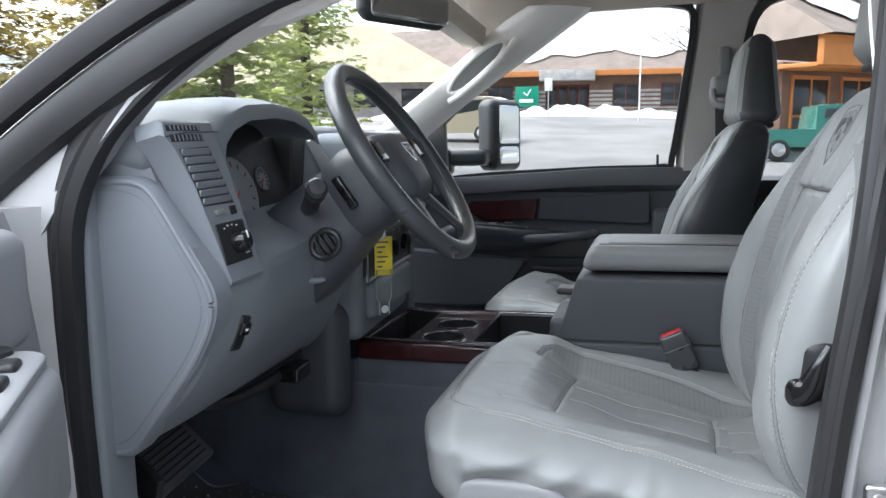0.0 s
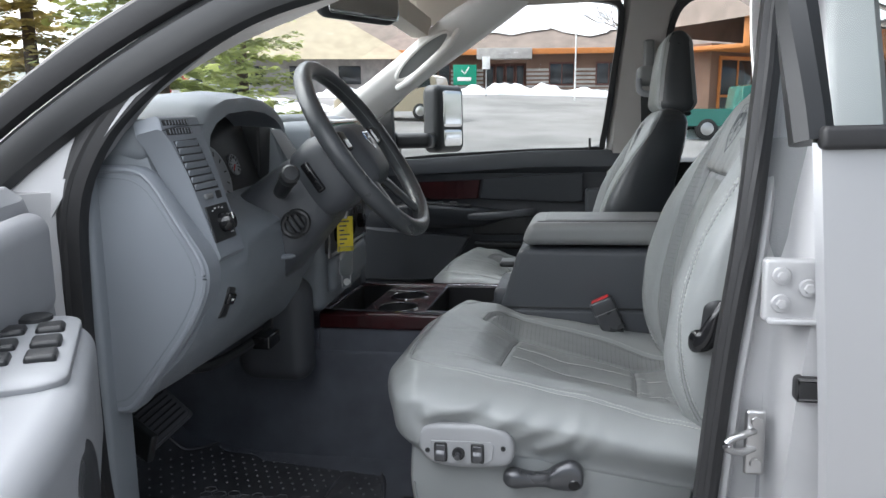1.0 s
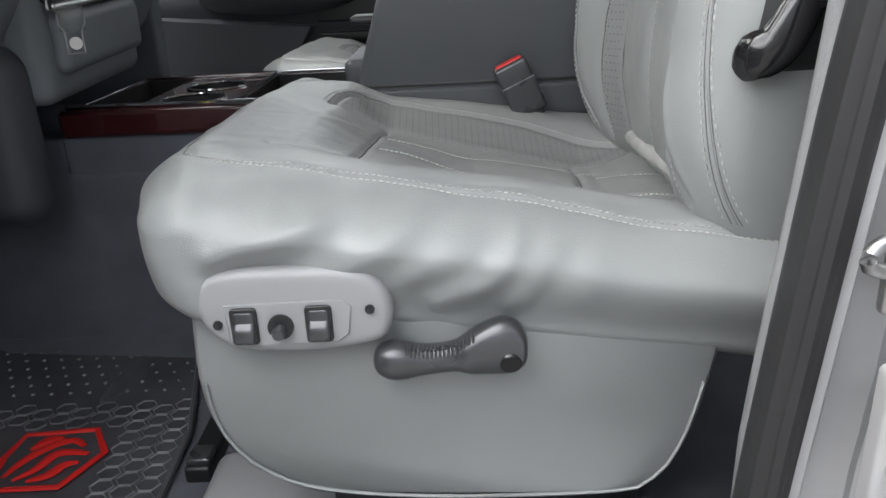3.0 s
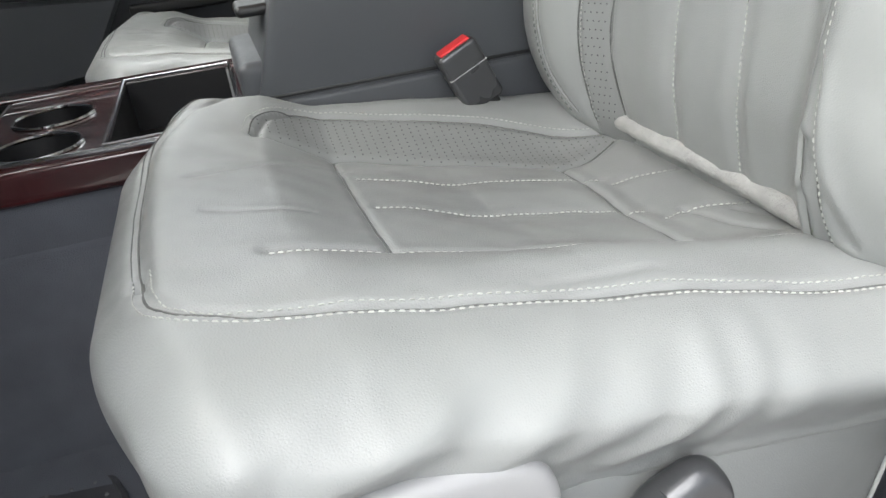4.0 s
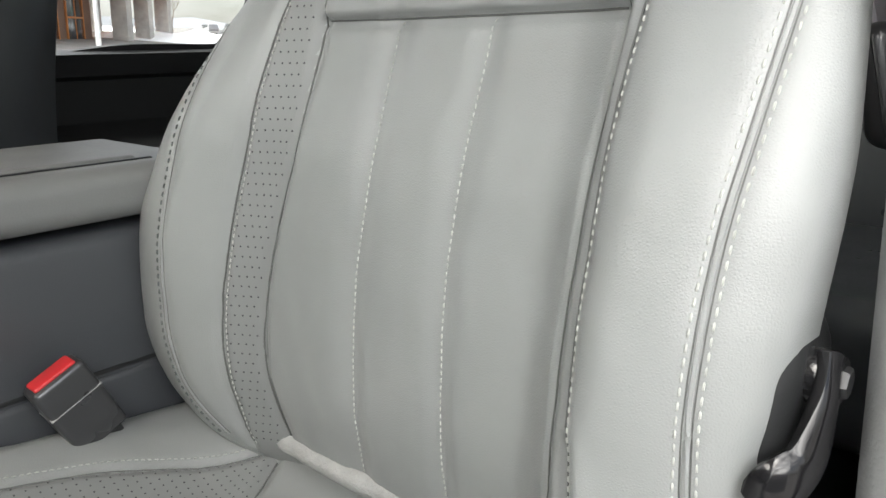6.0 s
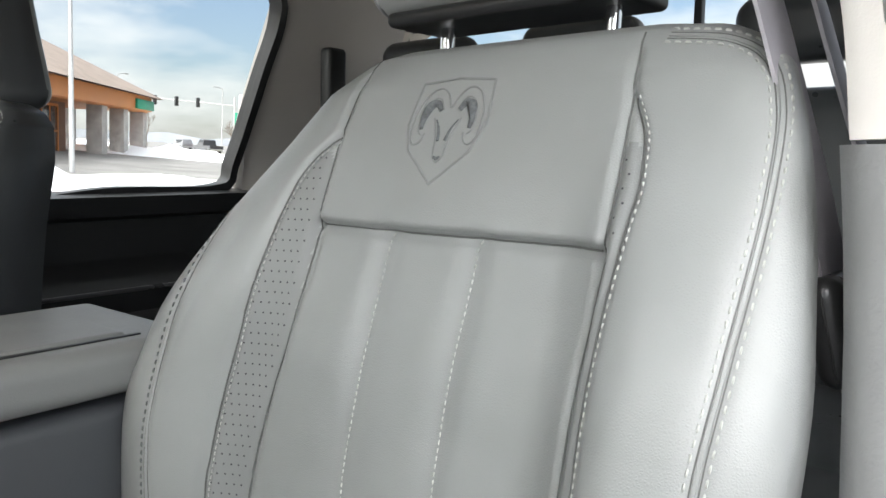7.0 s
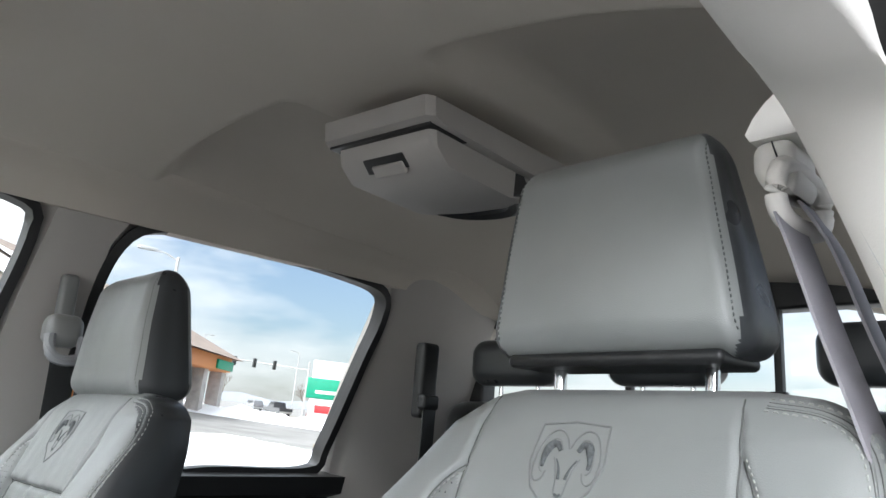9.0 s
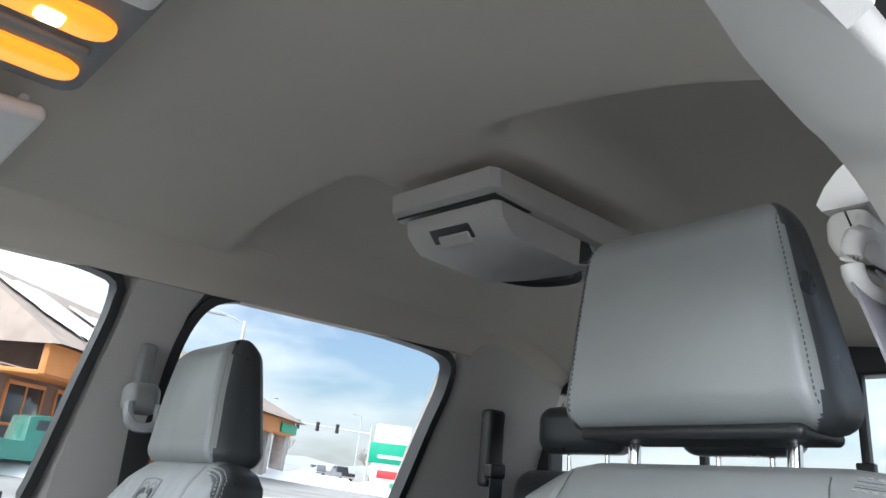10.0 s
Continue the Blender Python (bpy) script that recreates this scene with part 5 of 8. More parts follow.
part("pull_handle", tube(spline([(-0.215, S0 - 0.05, 1.272), (-0.17, S0 - 0.062, 1.272), (-0.08, S0 - 0.062, 1.277), (-0.03, S0 - 0.045, 1.28), (0.0, S0 - 0.005, 1.28)], 26), 0.0125, 10), CONSOLE, pod_, "slate pull handle")
part("pull_cup", rbox((-0.21, S0 - 0.006, 1.205), (-0.02, S0 + 0.01, 1.268), 0.006, (2, 1, 1), 3), BLACK, pd, "black pull cup")
part("rear_step", rbox((0.172, S0 - 0.016, 1.06), (0.288, S0 + 0.03, 1.352), 0.012, (2, 2, 3), 4), CONSOLE, pd)
part("lower_pad", prism([(-0.70, 1.238), (-0.46, 1.222), (-0.215, 1.20), (-0.225, 1.185), (-0.31, 1.062), (-0.40, 1.05), (-0.70, 1.06)], 1, S0 + 0.015, S0 - 0.022, 0.010), CONSOLE, pd, "slate lower pad")
part("map_pocket", rbox((-0.42, S0 - 0.05, 0.86), (0.20, S0 + 0.02, 1.02), 0.02, (6, 2, 2), 3), DOOR_DARK, pd)
part("pull_slot", rbox((-0.205, S0 - 0.012, 1.160), (0.0, S0 + 0.01, 1.182), 0.006, (2, 1, 1), 2), BLACK, pd, "black lower pull slot")
part("lock_pin", tube([(0.185, S0 + 0.01, 1.46), (0.185, S0 + 0.01, 1.505)], 0.004, 8), BLACK, pd)
wf = spline([side(-0.64, 1.44, 0.03), side(-0.3, 1.455, 0.03), side(0.0, 1.466, 0.03), side(0.2, 1.47, 0.03), side(0.228, 1.5, 0.03), side(0.258, 1.7, 0.03), side(0.274, 1.84, 0.03), side(0.25, 1.888, 0.03), side(0.1, 1.904, 0.03), side(-0.03, 1.897, 0.03), side(-0.11, 1.868, 0.03),
             side(-0.215, 1.804, 0.03), side(-0.34, 1.722, 0.03), side(-0.45, 1.643, 0.03), side(-0.58, 1.53, 0.03)], 120, True)
part("window_frame", sweep(wf, [(-0.009, -0.014), (0.009, -0.014), (0.009, 0.03), (-0.009, 0.03)], (0, 1, 0), True), RUBBER, pd, "black rubber window surround")
gl = [side(-0.62, 1.45, 0.05), side(0.285, 1.475, 0.05), side(0.285, 1.89, 0.05), side(0.0, 1.9, 0.05), side(-0.2, 1.82, 0.05), side(-0.45, 1.65, 0.05)]
part("window_glass", (np.array(gl), [tuple(range(6))]), GLASS, pd)
part("mirror_sail", prism([(-0.66, 1.44), (-0.47, 1.45), (-0.475, 1.62), (-0.62, 1.52)], 1, S0 + 0.0, S0 - 0.03, 0.004), BLACK, pd, "black mirror sail panel")

# tow mirror outside the passenger window
pm = thing("wing_mirror", (-0.38, 2.75, 1.45), "tall black folding tow mirror outside the passenger window", "wing mirror")
cm = Matrix.Translation((-0.34, 2.68, 1.58)) @ pose(0, 0, 0, 0, 0, -28)
part("housing", moved(rbox((-0.05, -0.085, -0.13), (0.035, 0.085, 0.12), 0.03, (3, 4, 6), 5), cm), BLACK, pm)
part("mirror_glass", moved(rbox((0.0345, -0.056, -0.035), (0.039, 0.056, 0.098), 0.012, (1, 1, 1), 3), cm), MIRROR, pm, "silvered mirror glass")
part("spot_mirror", moved(rbox((0.0345, -0.054, -0.105), (0.0395, 0.054, -0.045), 0.012, (1, 1, 1), 3), cm), MIRROR, pm, "small convex spot mirror")
part("arm", rbox((-0.52, 2.50, 1.47), (-0.36, 2.68, 1.525), 0.02, (3, 3, 1), 4), BLACK, pm)
part("foot", rbox((-0.60, 2.49, 1.44), (-0.48, 2.56, 1.53), 0.02, (2, 1, 1), 3), BLACK, pm)

# passenger windscreen pillar with its grab handle
edge_w = spline([(-0.82, 2.31, 1.49), (-0.593, 2.30, 1.656), (-0.432, 2.30, 1.779), (-0.286, 2.29, 1.896), (-0.2, 2.27, 1.945)], 30)
edge_n = spline([(-0.64, 2.38, 1.49), (-0.448, 2.37, 1.643), (-0.341, 2.365, 1.722), (-0.219, 2.355, 1.804), (-0.10, 2.335, 1.885), (-0.01, 2.31, 1.93)][:5] + [(-0.02, 2.31, 1.94)], 30)
pr = []
for wp, np_ in zip(edge_w, edge_n):
    m1, m2 = wp * 0.7 + np_ * 0.3, wp * 0.3 + np_ * 0.7
    pr.append([wp + (0, 0.05, 0), wp, wp * 0.92 + np_ * 0.08 + (0, -0.014, 0), m1 + (0, -0.032, 0), m2 + (0, -0.03, 0), wp * 0.06 + np_ * 0.94 + (0, -0.01, 0), np_, np_ + (0, 0.05, 0)])
solid("pillar_trim", flip(loft(pr)), TRIM_PALE, "pale cloth trim of the passenger windscreen pillar", "pillar trim", kind="structure", angle=60)
gh = thing("grab_handle", (-0.35, 2.28, 1.78), "pale moulded grab handle with oval recess on the windscreen pillar", "grab handle")
gdir = np.array((0.135, -0.012, 0.115))
gc = np.array((-0.352, 2.297, 1.776))
oval = [gc + gdir * 0.62 * math.cos(a) + np.array((0.028, 0.02, -0.03)) * 0.62 * math.sin(a) for a in np.linspace(0, 2 * math.pi, 36, endpoint=False)]
# no hollow here: a flat grey disc carries the recess's shade in its colour
part("recess", loft([[p_ + (0, -0.016, 0) for p_ in oval], [gc + (p_ - gc) * 0.9 + (0, -0.018, 0) for p_ in oval]]), PLASTIC, gh, "flat grey oval, a recess's shade put into colour")
part("recess_rim", tube([p_ + (0, -0.018, 0) for p_ in oval], 0.006, 8, True), TRIM_PALE, gh)
part("grip", tube(spline([gc - gdir * 0.75 + (0.015, -0.008, -0.012), gc - gdir * 0.45 + (0.025, -0.035, -0.02), gc + (0.026, -0.042, -0.024), gc + gdir * 0.45 + (0.024, -0.034, -0.02), gc + gdir * 0.78 + (0.012, -0.008, -0.01)], 24), np.array([0.010] * 4 + [0.0125] * 16 + [0.010] * 4), 10), TRIM_PALE, gh)

# passenger centre pillar, rear door and rear pillar
pb = []
for z in np.linspace(0.78, 1.9, 20):
    k = tumble(z)
    x0 = float(np.interp(z, [0.78, 1.47, 1.75, 1.84, 1.9], [0.245, 0.24, 0.272, 0.285, 0.25]))
    x1 = float(np.interp(z, [0.78, 1.47, 1.7, 1.8, 1.86, 1.9], [0.45, 0.435, 0.43, 0.436, 0.478, 0.58]))
    pb.append([(x0, S0 - k + 0.05, z), (x0, S0 - k - 0.005, z), (x0 + 0.02, S0 - k - 0.03, z), (x1 - 0.02, S0 - k - 0.03, z), (x1, S0 - k - 0.005, z), (x1, S0 - k + 0.05, z)])
solid("pillar_trim", flip(loft(pb)), TRIM_TAUPE, "taupe trim of the passenger centre pillar, its shade in the tone", "pillar trim", kind="structure")
prd = thing("passenger_rear_door", (0.8, S0, 0.8), "closed black-panelled rear passenger door", "car door")
pan = []
for z, o in ((0.78, 0.02), (0.95, 0.0), (1.15, 0.0), (1.2, -0.06), (1.25, -0.065), (1.27, -0.02), (1.3, 0.015), (1.38, 0.015), (1.39, -0.01), (1.43, -0.015), (1.437, 0.03)):
    pan.append([(0.43, S0 + o, z), (0.8, S0 + o, z), (1.2, S0 + o, z), (1.2, S0 + 0.1, z), (0.43, S0 + 0.1, z)])
part("door_panel", loft(pan), BLACK, prd, "black plastic rear door panel")
part("trim_line", rbox((0.48, S0 - 0.07, 1.243), (1.18, S0 - 0.05, 1.251), 0.003, (4, 1, 1), 2), LEVER_GREY, prd)
wr = spline([side(0.445, 1.437, 0.03), side(0.8, 1.437, 0.03), side(1.06, 1.44, 0.03), side(1.095, 1.5, 0.03), side(1.13, 1.7, 0.03), side(1.145, 1.81, 0.03), side(1.12, 1.872, 0.03), side(1.0, 1.893, 0.03), side(0.7, 1.906, 0.03), side(0.52, 1.9, 0.03), side(0.435, 1.85, 0.03), side(0.415, 1.7, 0.03)], 110, True)
part("window_frame", sweep(wr, [(-0.010, -0.014), (0.010, -0.014), (0.010, 0.03), (-0.010, 0.03)], (0, 1, 0), True), RUBBER, prd, "black rubber window surround")
gl = [side(0.42, 1.44, 0.05), side(1.09, 1.445, 0.05), side(1.14, 1.87, 0.05), side(0.7, 1.9, 0.05), side(0.42, 1.87, 0.05)]
part("window_glass", (np.array(gl), [tuple(range(5))]), GLASS, prd)
pc = []
for z in np.linspace(0.78, 1.9, 12):
    k = tumble(z)
    x0 = float(np.interp(z, [0.78, 1.47, 1.84, 1.9], [1.12, 1.12, 1.165, 1.13]))
    pc.append([(x0, S0 - k + 0.05, z), (x0, S0 - k - 0.01, z), (x0 + 0.03, S0 - k - 0.04, z), (1.5, S0 - k - 0.10, z), (1.5, S0 - k + 0.05, z)])
solid("rear_pillar_trim", flip(loft(pc)), TRIM_TAUPE, "taupe trim of the rear pillar, its shade in the tone", "pillar trim", kind="structure")
rbelt = thing("rear_belt_anchor", (1.25, 2.3, 1.6), "dark rear seat belt slider on the pillar", "seat belt")
part("slider_plate", rbox((1.215, 2.28, 1.58), (1.275, 2.32, 1.76), 0.012, (1, 1, 3), 3), BLACK, rbelt)
part("belt_guide", rbox((1.205, 2.255, 1.60), (1.26, 2.285, 1.635), 0.008, (1, 1, 1), 3), BLACK, rbelt)
part("webbing", rbox((1.21, 2.262, 1.2), (1.255, 2.266, 1.61), 0.001, (1, 1, 1), 1), BLACK, rbelt)

# rear wall with a sliding window, in four pieces round the openings
for nm, a in (("rear_wall", (1.46, 1.52, 0.84, 2.46, 0.75, 1.56)), ("rear_wall", (1.46, 1.52, 0.9, 2.4, 1.875, 2.0)), ("rear_wall", (1.46, 1.52, 0.84, 1.0, 1.55, 1.9)), ("rear_wall", (1.46, 1.52, 2.3, 2.46, 1.55, 1.9))):
    solid(nm, block(*a, 0.008), BLACK, "dark trimmed rear wall of the cab", "wall", kind="structure")
rw = thing("rear_window", (1.48, MID, 1.56), "sliding rear window with black frames", "window", kind="structure")
for y in (MID - 0.18, MID + 0.18):
    part("frame_bar", block(1.462, 1.485, y - 0.008, y + 0.008, 1.55, 1.885, 0.003), BLACK, rw)
part("latch", rbox((1.448, MID - 0.20, 1.665), (1.47, MID - 0.165, 1.70), 0.004, (1, 1, 1), 2), BLACK, rw)
part("pane", (np.array([(1.49, 1.0, 1.55), (1.49, 2.3, 1.55), (1.49, 2.3, 1.88), (1.49, 1.0, 1.88)]), [(0, 1, 2, 3)]), GLASS, rw)

# driver's rear inner side, to close the cab
solid("rear_side_trim", flip(loft([[(0.47, 0.86 + tumble(z), z), (0.47, 0.9 + tumble(z), z), (1.5, 0.92 + tumble(z), z), (1.5, 0.84 + tumble(z), z)] for z in (0.78, 1.2, 1.46)])), BLACK, "dark inner panel of the driver's rear door", "door panel", kind="structure")
solid("rear_pillar_trim", flip(loft([[(1.12, 0.86 + tumble(z), z), (1.12, 0.9 + tumble(z), z), (1.5, 0.95 + tumble(z), z), (1.5, 0.86 + tumble(z), z)] for z in (1.46, 1.7, 1.88)])), TRIM_TAUPE, "taupe trim of the driver's rear pillar, its shade in the tone", "pillar trim", kind="structure")

# windscreen
wsg = loft([[(-1.02 - 0.1 * (1 - u * u), MID + u * 0.78, 1.50), (-0.72 - 0.06 * (1 - u * u), MID + u * 0.75, 1.70), (-0.36 - 0.03 * (1 - u * u), MID + u * 0.68, 1.90)] for u in np.linspace(-1, 1, 17)], False, False)
solid("windscreen", wsg, GLASS, "clear curved windscreen glass", "windscreen", kind="structure")
hb = spline([(-0.36, 0.98, 1.865), (-0.40, 1.3, 1.90), (-0.41, MID, 1.905), (-0.40, 2.0, 1.90), (-0.36, 2.32, 1.865)], 24)
solid("windscreen_header", sweep(hb, [(-0.03, -0.03), (0.03, -0.03), (0.03, 0.03), (-0.03, 0.03)], (0, 0, 1)), HEADLINER, "cloth-covered windscreen header", "header", kind="structure")


# ---- dashboard ----
dash = thing("dashboard", (-0.75, 1.6, 1.1), "slate grey plastic dashboard with instruments and switches", "dashboard")


def dash_ring(y, top, face, knee, low):
    """Section of the dashboard: heights and set-backs at one place across the cab."""
    pts = [(face + 0.03, 1.47), (knee - 0.008, 1.415), (knee, 1.385), (knee + 0.004, 1.345), (knee - 0.010, 1.29), (knee - 0.045, 1.235), (low + 0.035, 1.18), (low, 1.15), (low - 0.03, 1.142)]
    pts = [(-1.12, 1.50), (-0.95, 1.52 + 0.3 * (top - 1.56)), (-0.70, top - 0.012), (face - 0.05, top), (face - 0.02, top - 0.004), (face - 0.006, top - 0.014), (face, top - 0.03)] + [tuple(q) for q in spline(pts, 26)] + [(-1.12, 1.12)]
    return [(x, y, z) for x, z in pts]


rows = []
for y, top, face, knee, low in ((0.895, 1.575, -0.565, -0.475, -0.615), (0.905, 1.59, -0.535, -0.452, -0.59), (0.93, 1.598, -0.525, -0.445, -0.58), (1.03, 1.60, -0.525, -0.44, -0.57), (1.06, 1.55, -0.60, -0.445, -0.57),
                                (1.25, 1.55, -0.62, -0.44, -0.56), (1.42, 1.55, -0.61, -0.44, -0.55), (1.46, 1.59, -0.55, -0.45, -0.53), (1.5, 1.60, -0.535, -0.455, -0.52), (1.8, 1.60, -0.535, -0.455, -0.52),
                                (1.84, 1.595, -0.55, -0.48, -0.56), (2.2, 1.59, -0.57, -0.50, -0.62), (2.42, 1.57, -0.62, -0.55, -0.66)):
    rows.append(dash_ring(y, top, face, knee, low))
part("dash_body", loft(rows), DASH, dash, angle=35)
# end cap facing the door, with its rounded bead
cap = spline([(-0.645, 1.532), (-0.549, 1.533), (-0.525, 1.526), (-0.507, 1.507), (-0.473, 1.45), (-0.441, 1.396), (-0.435, 1.366), (-0.443, 1.333), (-0.468, 1.285), (-0.508, 1.231), (-0.545, 1.184), (-0.568, 1.153), (-0.585, 1.146), (-0.645, 1.146)], 80)
capv = prism([tuple(q) for q in cap], 1, 0.93, 0.884, 0.004)
endcap = part("end_cap", capv, DASH_LOW, dash, "grey plastic end cap")
for d_, r_ in ((-0.006, 0.0045), (-0.017, 0.0016)):
    inner_ = offset_line(cap, d_)
    for _ in range(6 if d_ < -0.01 else 1):
        inner_[2:-2] = (inner_[:-4] + inner_[1:-3] + inner_[2:-2] + inner_[3:-1] + inner_[4:]) / 5
    inner_ = inner_[4:-6]
    part("bead", tube([(x, 0.885, z) for x, z in inner_], r_, 8), DASH if r_ < 0.002 else DASH_LOW, endcap)
part("top_corner", rbox((-0.70, 0.892, 1.535), (-0.520, 1.035, 1.6), 0.026, (4, 3, 2), 6), DASH, dash)

# vent and light switch panel left of the wheel
face_m = Matrix.Translation((-0.475, 0.965, 1.49)) @ pose(0, 0, 0, 0, -15, 0)
vent = part("vent_panel", moved(prism([(-0.088, 0.117), (0.032, 0.117), (0.046, 0.05), (0.058, -0.112), (-0.034, -0.112), (-0.042, -0.06), (-0.06, 0.03), (-0.078, 0.082), (-0.092, 0.098)], 0, -0.03, 0.012, 0.005), face_m), DASH_LOW, dash, "grey vent and switch panel")
part("vent_recess", moved(prism([(-0.048, 0.0), (0.030, -0.002), (0.006, 0.080), (-0.066, 0.078)], 0, 0.0095, 0.0124), face_m), BLACK, vent)
for i in range(7):
    z, l_, r_ = 0.0055 + i * 0.0112, -0.047 - 0.0027 * i, 0.0255 - 0.0034 * i
    sl = rbox((0.0075, l_, z - 0.0046), (0.0142, r_, z + 0.0046), 0.0009, (1, 1, 1), 2)
    sl[0][:, 0] -= 0.0022 * (sl[0][:, 2] - z) / 0.0046 * -1
    part("louvre", moved(sl, face_m), DASH_LOW, vent)
part("vent_wheel", moved(rbox((0.011, -0.027, -0.0155), (0.0165, -0.003, -0.0075), 0.002, (2, 1, 1), 2), face_m), PLASTIC, vent)
part("dimmer_slot", moved(rbox((0.011, 0.013, -0.018), (0.0135, 0.030, -0.0055), 0.001, (1, 1, 1), 1), face_m), BLACK, vent)
plate_m = face_m @ Matrix.Translation((0, -0.005, 0.0115))
sw = part("light_switch_plate", moved(rbox((0.010, -0.032, -0.095), (0.0145, 0.043, -0.038), 0.002, (1, 1, 1), 2), plate_m), BLACK, vent, "black headlight switch plate")
o = plate_m @ Vector((0.0145, 0.008, -0.068))
part("light_knob", lathe([(0.0155, 0.0), (0.015, 0.012), (0.0125, 0.018), (0.0, 0.019)], o, plate_m.to_3x3() @ Vector((1, 0, 0)), 22), BLACK_GLOSS, sw)
part("knob_mark", moved(rbox((0.0325, 0.0075, -0.066), (0.0342, 0.0095, -0.055), 0.0004, (1, 1, 1), 1), plate_m), WHITE, sw)
for dy, dz, w in ((-0.014, -0.046, 0.0035), (-0.004, -0.043, 0.005), (0.008, -0.043, 0.003), (0.02, -0.045, 0.005), (0.033, -0.064, 0.007), (0.033, -0.069, 0.005), (0.03, -0.086, 0.011)):
    part("switch_mark", moved(rbox((0.0142, dy - w / 2, dz - 0.001), (0.015, dy + w / 2, dz + 0.001), 0.0003, (1, 1, 1), 1), plate_m), WHITE, sw)
for z0, z1, off in ((0.1015, 0.110, 0.0), (0.0875, 0.0975, 0.004)):
    defr = part("demister_vent", moved(rbox((0.006, -0.082 + off, z0), (0.0128, -0.004 + off, z1), 0.0012, (1, 1, 1), 2), face_m), BLACK, vent, "black demister vent")
    for i in range(8):
        part("vane", moved(rbox((0.010, -0.074 + off + i * 0.0092, z0 + 0.001), (0.0138, -0.0715 + off + i * 0.0092, z1 - 0.001), 0.0006, (1, 1, 1), 1), face_m), DASH, defr)
part("seam", moved(tube([(0.0122, -0.088, 0.0945), (0.0122, -0.04, 0.0995), (0.0122, 0.057, 0.1005)], 0.0008, 5), face_m), BLACK, vent)

# hood over the instruments
hood = []
for x, lift_ in ((-0.80, -0.03), (-0.68, 0.0), (-0.58, 0.008), (-0.52, 0.004), (-0.492, -0.004), (-0.486, -0.014)):
    up_ = [(x, y, z + lift_) for y, z in ((0.995, 1.56), (1.0, 1.592), (1.03, 1.617), (1.10, 1.634), (1.19, 1.639), (1.27, 1.633), (1.33, 1.618), (1.362, 1.6), (1.374, 1.58))]
    dn_ = [(x, y, z + lift_ * 0.6) for y, z in ((1.362, 1.574), (1.348, 1.587), (1.318, 1.602), (1.26, 1.615), (1.19, 1.62), (1.1, 1.615), (1.05, 1.6), (1.025, 1.58), (1.02, 1.555))]
    hood.append(up_ + dn_)
part("instrument_hood", flip(loft(hood)), DASH, dash, "slate plastic instrument hood")
clm = Matrix.Translation((-0.572, 1.215, 1.515)) @ pose(0, 0, 0, 0, -18, 0)
cluster = part("instrument_panel", moved(rbox((-0.02, -0.2, -0.09), (0.0, 0.205, 0.095), 0.01, (1, 2, 2), 3), clm), BLACK, dash, "black instrument cluster")
for dy, r, dz in ((-0.022, 0.06, -0.027), (0.076, 0.022, -0.012)):
    o = clm @ Vector((0.001, dy, dz))
    dial = part("dial", lathe([(r, 0.0), (r, 0.003), (r * 0.93, 0.0035), (r * 0.9, 0.002), (0.0, 0.002)], o, clm.to_3x3() @ Vector((1, 0, 0)), 32), PLASTIC_PALE, cluster, "grey instrument dial")
    for i in range(11):
        a = radians(-140 + 28 * i)
        q = clm @ Vector((0.0036, dy + math.sin(a) * r * 0.78, dz + math.cos(a) * r * 0.78))
        part("tick", moved(rbox((-0.0004, -0.0012, -0.005), (0.0006, 0.0012, 0.005), 0.0003, (1, 1, 1), 1), Matrix.Translation(q) @ clm.to_3x3().to_4x4() @ pose(0, 0, 0, math.degrees(-a), 0, 0)), BLACK, dial)
    part("needle", moved(rbox((0.003, -0.0012, 0.0), (0.0045, 0.0012, r * 0.72), 0.0004, (1, 1, 1), 1), Matrix.Translation(o) @ clm.to_3x3().to_4x4() @ pose(0, 0, 0, 130, 0, 0)), RED, dial, "red needle")

part("recess_wall", rbox((-0.63, 1.395, 1.42), (-0.553, 1.466, 1.585), 0.006, (1, 1, 1), 2), BLACK, dash, "black side of the instrument recess")

# lower dash: release handle, bin lip, hanging harness
rlm = Matrix.Translation((-0.4555, 0.968, 1.311)) @ pose(0, 0, 0, 0, 18, 0) @ pose(0, 0, 0, -14, 0, 0) @ Matrix.Translation((0.003, 0, 0))
rel = part("release_recess", moved(rbox((-0.008, -0.016, -0.027), (0.008, 0.016, 0.027), 0.005, (1, 1, 1), 3), rlm), BLACK, dash, "black brake release handle")
part("release_pull", moved(rbox((0.004, -0.014, -0.002), (0.013, 0.014, 0.018), 0.004, (1, 1, 1), 3), rlm), BLACK_GLOSS, rel)
part("release_mark", moved(rbox((0.0128, -0.006, 0.006), (0.0135, 0.004, 0.010), 0.0003, (1, 1, 1), 1), rlm), WHITE, rel)
part("vent_slit", moved(rbox((-0.006, -0.03, -0.0035), (0.004, 0.03, 0.0035), 0.002, (1, 1, 1), 2), Matrix.Translation((-0.492, 0.975, 1.262)) @ pose(0, 0, 0, 0, 40, 0) @ pose(0, 0, 0, -22, 0, 0)), BLACK, dash)
part("knee_pad", moved(rbox((-0.006, -0.034, -0.030), (0.006, 0.034, 0.026), 0.006, (1, 2, 2), 3), Matrix.Translation((-0.512, 0.985, 1.222)) @ pose(0, 0, 0, 0, 42, 0) @ pose(0, 0, 0, -22, 0, 0)), DASH_LOW, dash)
